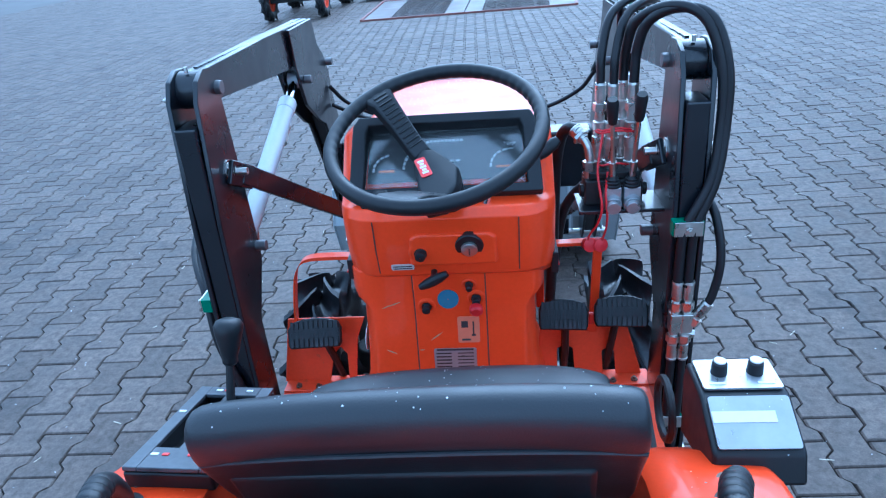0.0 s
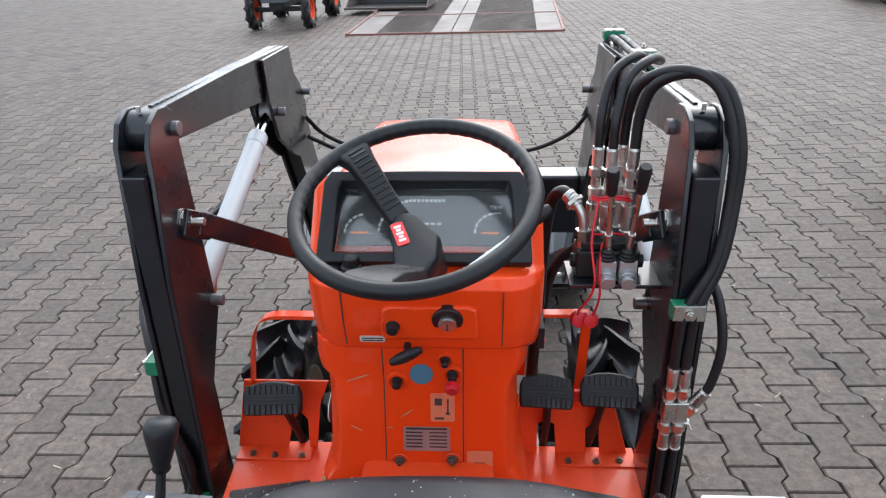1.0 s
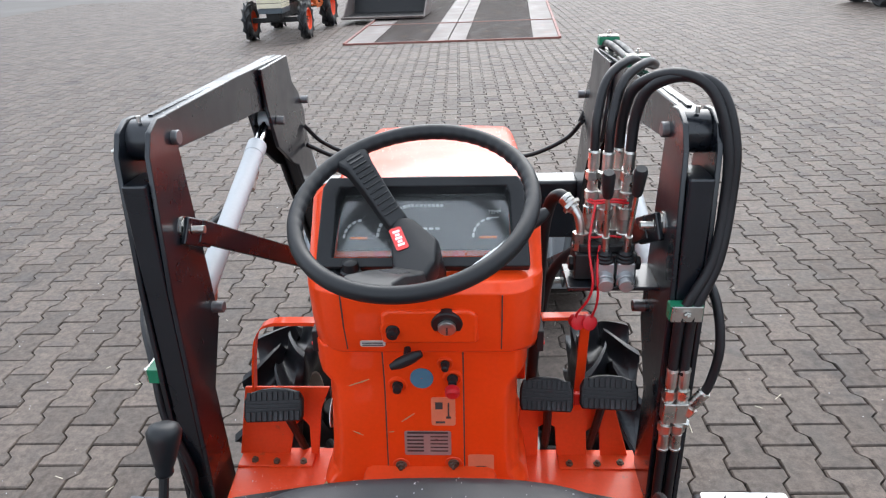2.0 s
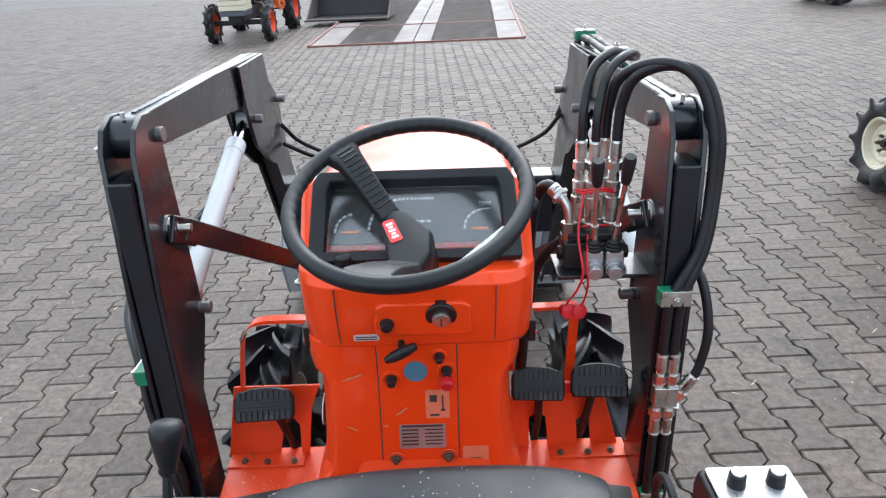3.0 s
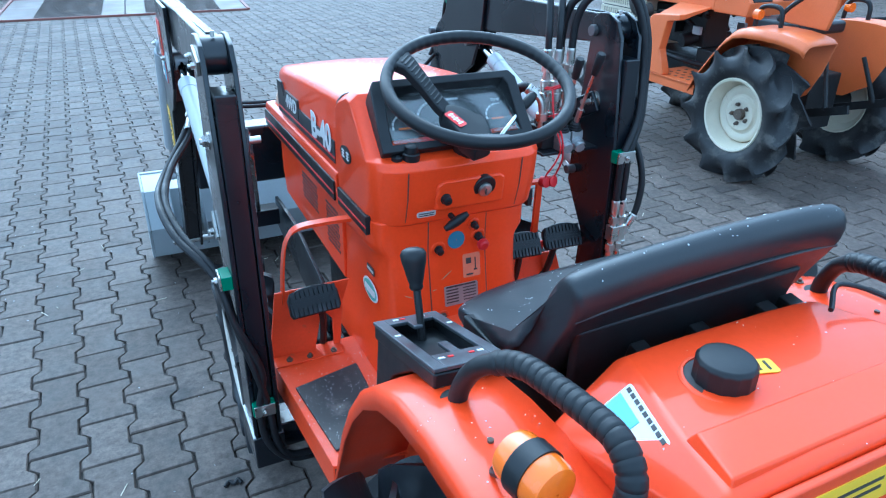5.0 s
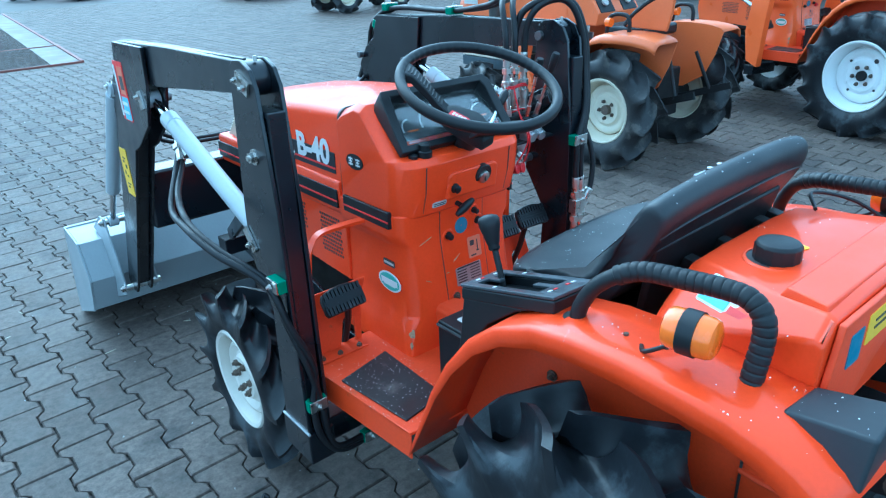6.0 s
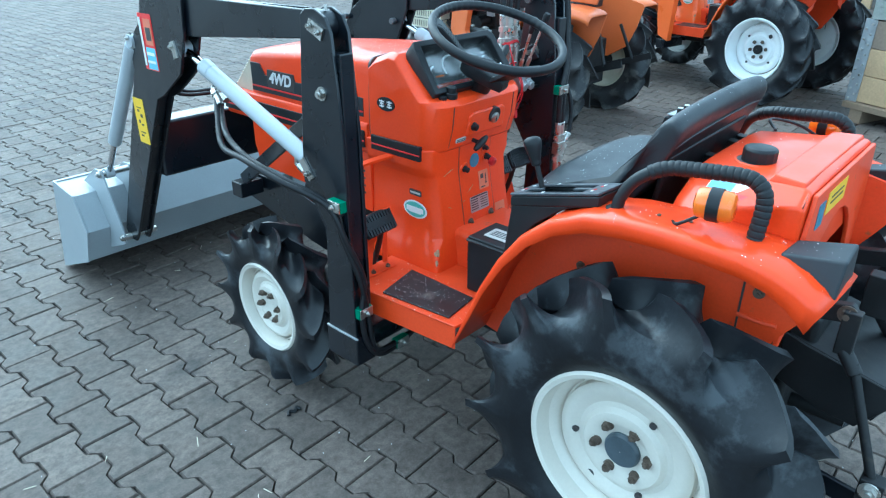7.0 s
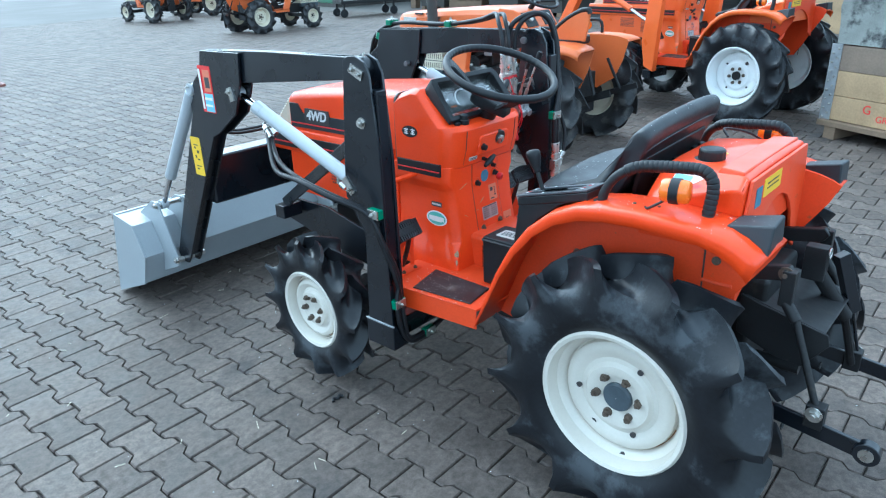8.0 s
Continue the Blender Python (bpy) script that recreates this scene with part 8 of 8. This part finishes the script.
# ---- sleet lying about ----
def build_sleet():
    def scatter(name, places, label, size):
        rng = random.Random(21)
        verts, faces = [], []
        for p in places:
            r = rng.uniform(*size)
            k = len(verts)
            a = rng.uniform(0, 6.3)
            verts += [p + Vector((r * math.cos(a + j * 1.571) * rng.uniform(0.6, 1.3), r * math.sin(a + j * 1.571) * rng.uniform(0.6, 1.3), 0.0)) for j in range(4)] + [p + Vector((0, 0, r * 0.9))]
            faces += [[k + j, k + (j + 1) % 4, k + 4] for j in range(4)]
        me = bpy.data.meshes.new(name)
        me.from_pydata(verts, [], faces)
        me.materials.append(SLEET)
        ob = new(name, me)
        tagged(ob, label, "sleet", kind="stuff")
    rng = random.Random(5)
    pts = []
    for k in range(3200):
        d = 7.5 * rng.random() ** 0.55
        a = rng.uniform(0, 6.3)
        pts.append(Vector((-0.3 + d * math.cos(a), 1.0 + d * math.sin(a), 0.001)))
    scatter("sleet_on_paving", pts, "scattered white grains of sleet on the paving", (0.0009, 0.0027))

    # grains that came to lie on the machine: dropped from above on the parts that face up
    bpy.context.view_layer.update()
    graph = bpy.context.evaluated_depsgraph_get()
    pts = []
    for x0, x1, y0, y1, n, kinds in ((-0.25, 0.30, 0.02, 0.46, 400, ("seat",)), (-0.22, 0.24, 0.95, 1.66, 620, ("bonnet",)), (-0.25, 0.26, -0.22, 0.06, 60, ("fuel_tank_cover",)),
                                     (-0.45, -0.22, 0.50, 0.84, 360, ("rubber_mat", "footboard")), (-0.42, -0.24, -0.34, 0.2, 110, ("fender", "lamp_housing")), (0.26, 0.44, -0.34, 0.2, 110, ("fender", "lamp_housing")),
                                     (-0.6, 0.6, 2.25, 2.6, 160, ("bucket",)), (-0.55, -0.42, 0.8, 1.8, 120, ("arm", "loader_arm")), (0.36, 0.50, 0.18, 0.34, 40, ("control_box", "face_plate"))):
        for k in range(n):
            hit, at, normal, face, ob, m = scene.ray_cast(graph, Vector((rng.uniform(x0, x1), rng.uniform(y0, y1), 1.42)), Vector((0, 0, -1)))
            if hit and normal.z > 0.45 and ob.name.split(".")[0] in kinds:
                pts.append(at - normal * 0.0004)
    scatter("sleet_on_tractor", pts, "white grains of sleet lying on the tractor", (0.0007, 0.0019))


def build_debris():
    """A scrap of black rubber and a few pale straws lying on the paving."""
    bm = bmesh.new()
    tube(bm, spline([(-0.578, 1.036, 0.005), (-0.566, 1.048, 0.008), (-0.552, 1.038, 0.006), (-0.541, 1.047, 0.010), (-0.533, 1.034, 0.005)], 5), 0.006, 7)
    scrap = part("rubber_scrap", bm, HOSE, None, "crumpled scrap of black rubber on the paving")
    tagged(scrap, category="scrap")
    rng = random.Random(31)
    bm = bmesh.new()
    for k in range(60):
        x, y, a, l = rng.uniform(-1.6, 2.2), rng.uniform(0.2, 3.0), rng.uniform(0, 3.1), rng.uniform(0.01, 0.045)
        bar(bm, (x, y, 0.003), (x + l * math.cos(a), y + l * math.sin(a), 0.004), 0.0016, 0.0014)
    straw = part("straw_litter", bm, CREAM_RIM, None, "thin pale straws scattered on the paving", smooth=False)
    tagged(straw, category="litter", kind="stuff")


build_debris()
SLEET = material("sleet_grains", (0.82, 0.84, 0.86), 0.4, vary=0.05)
build_sleet()

lay_paving()
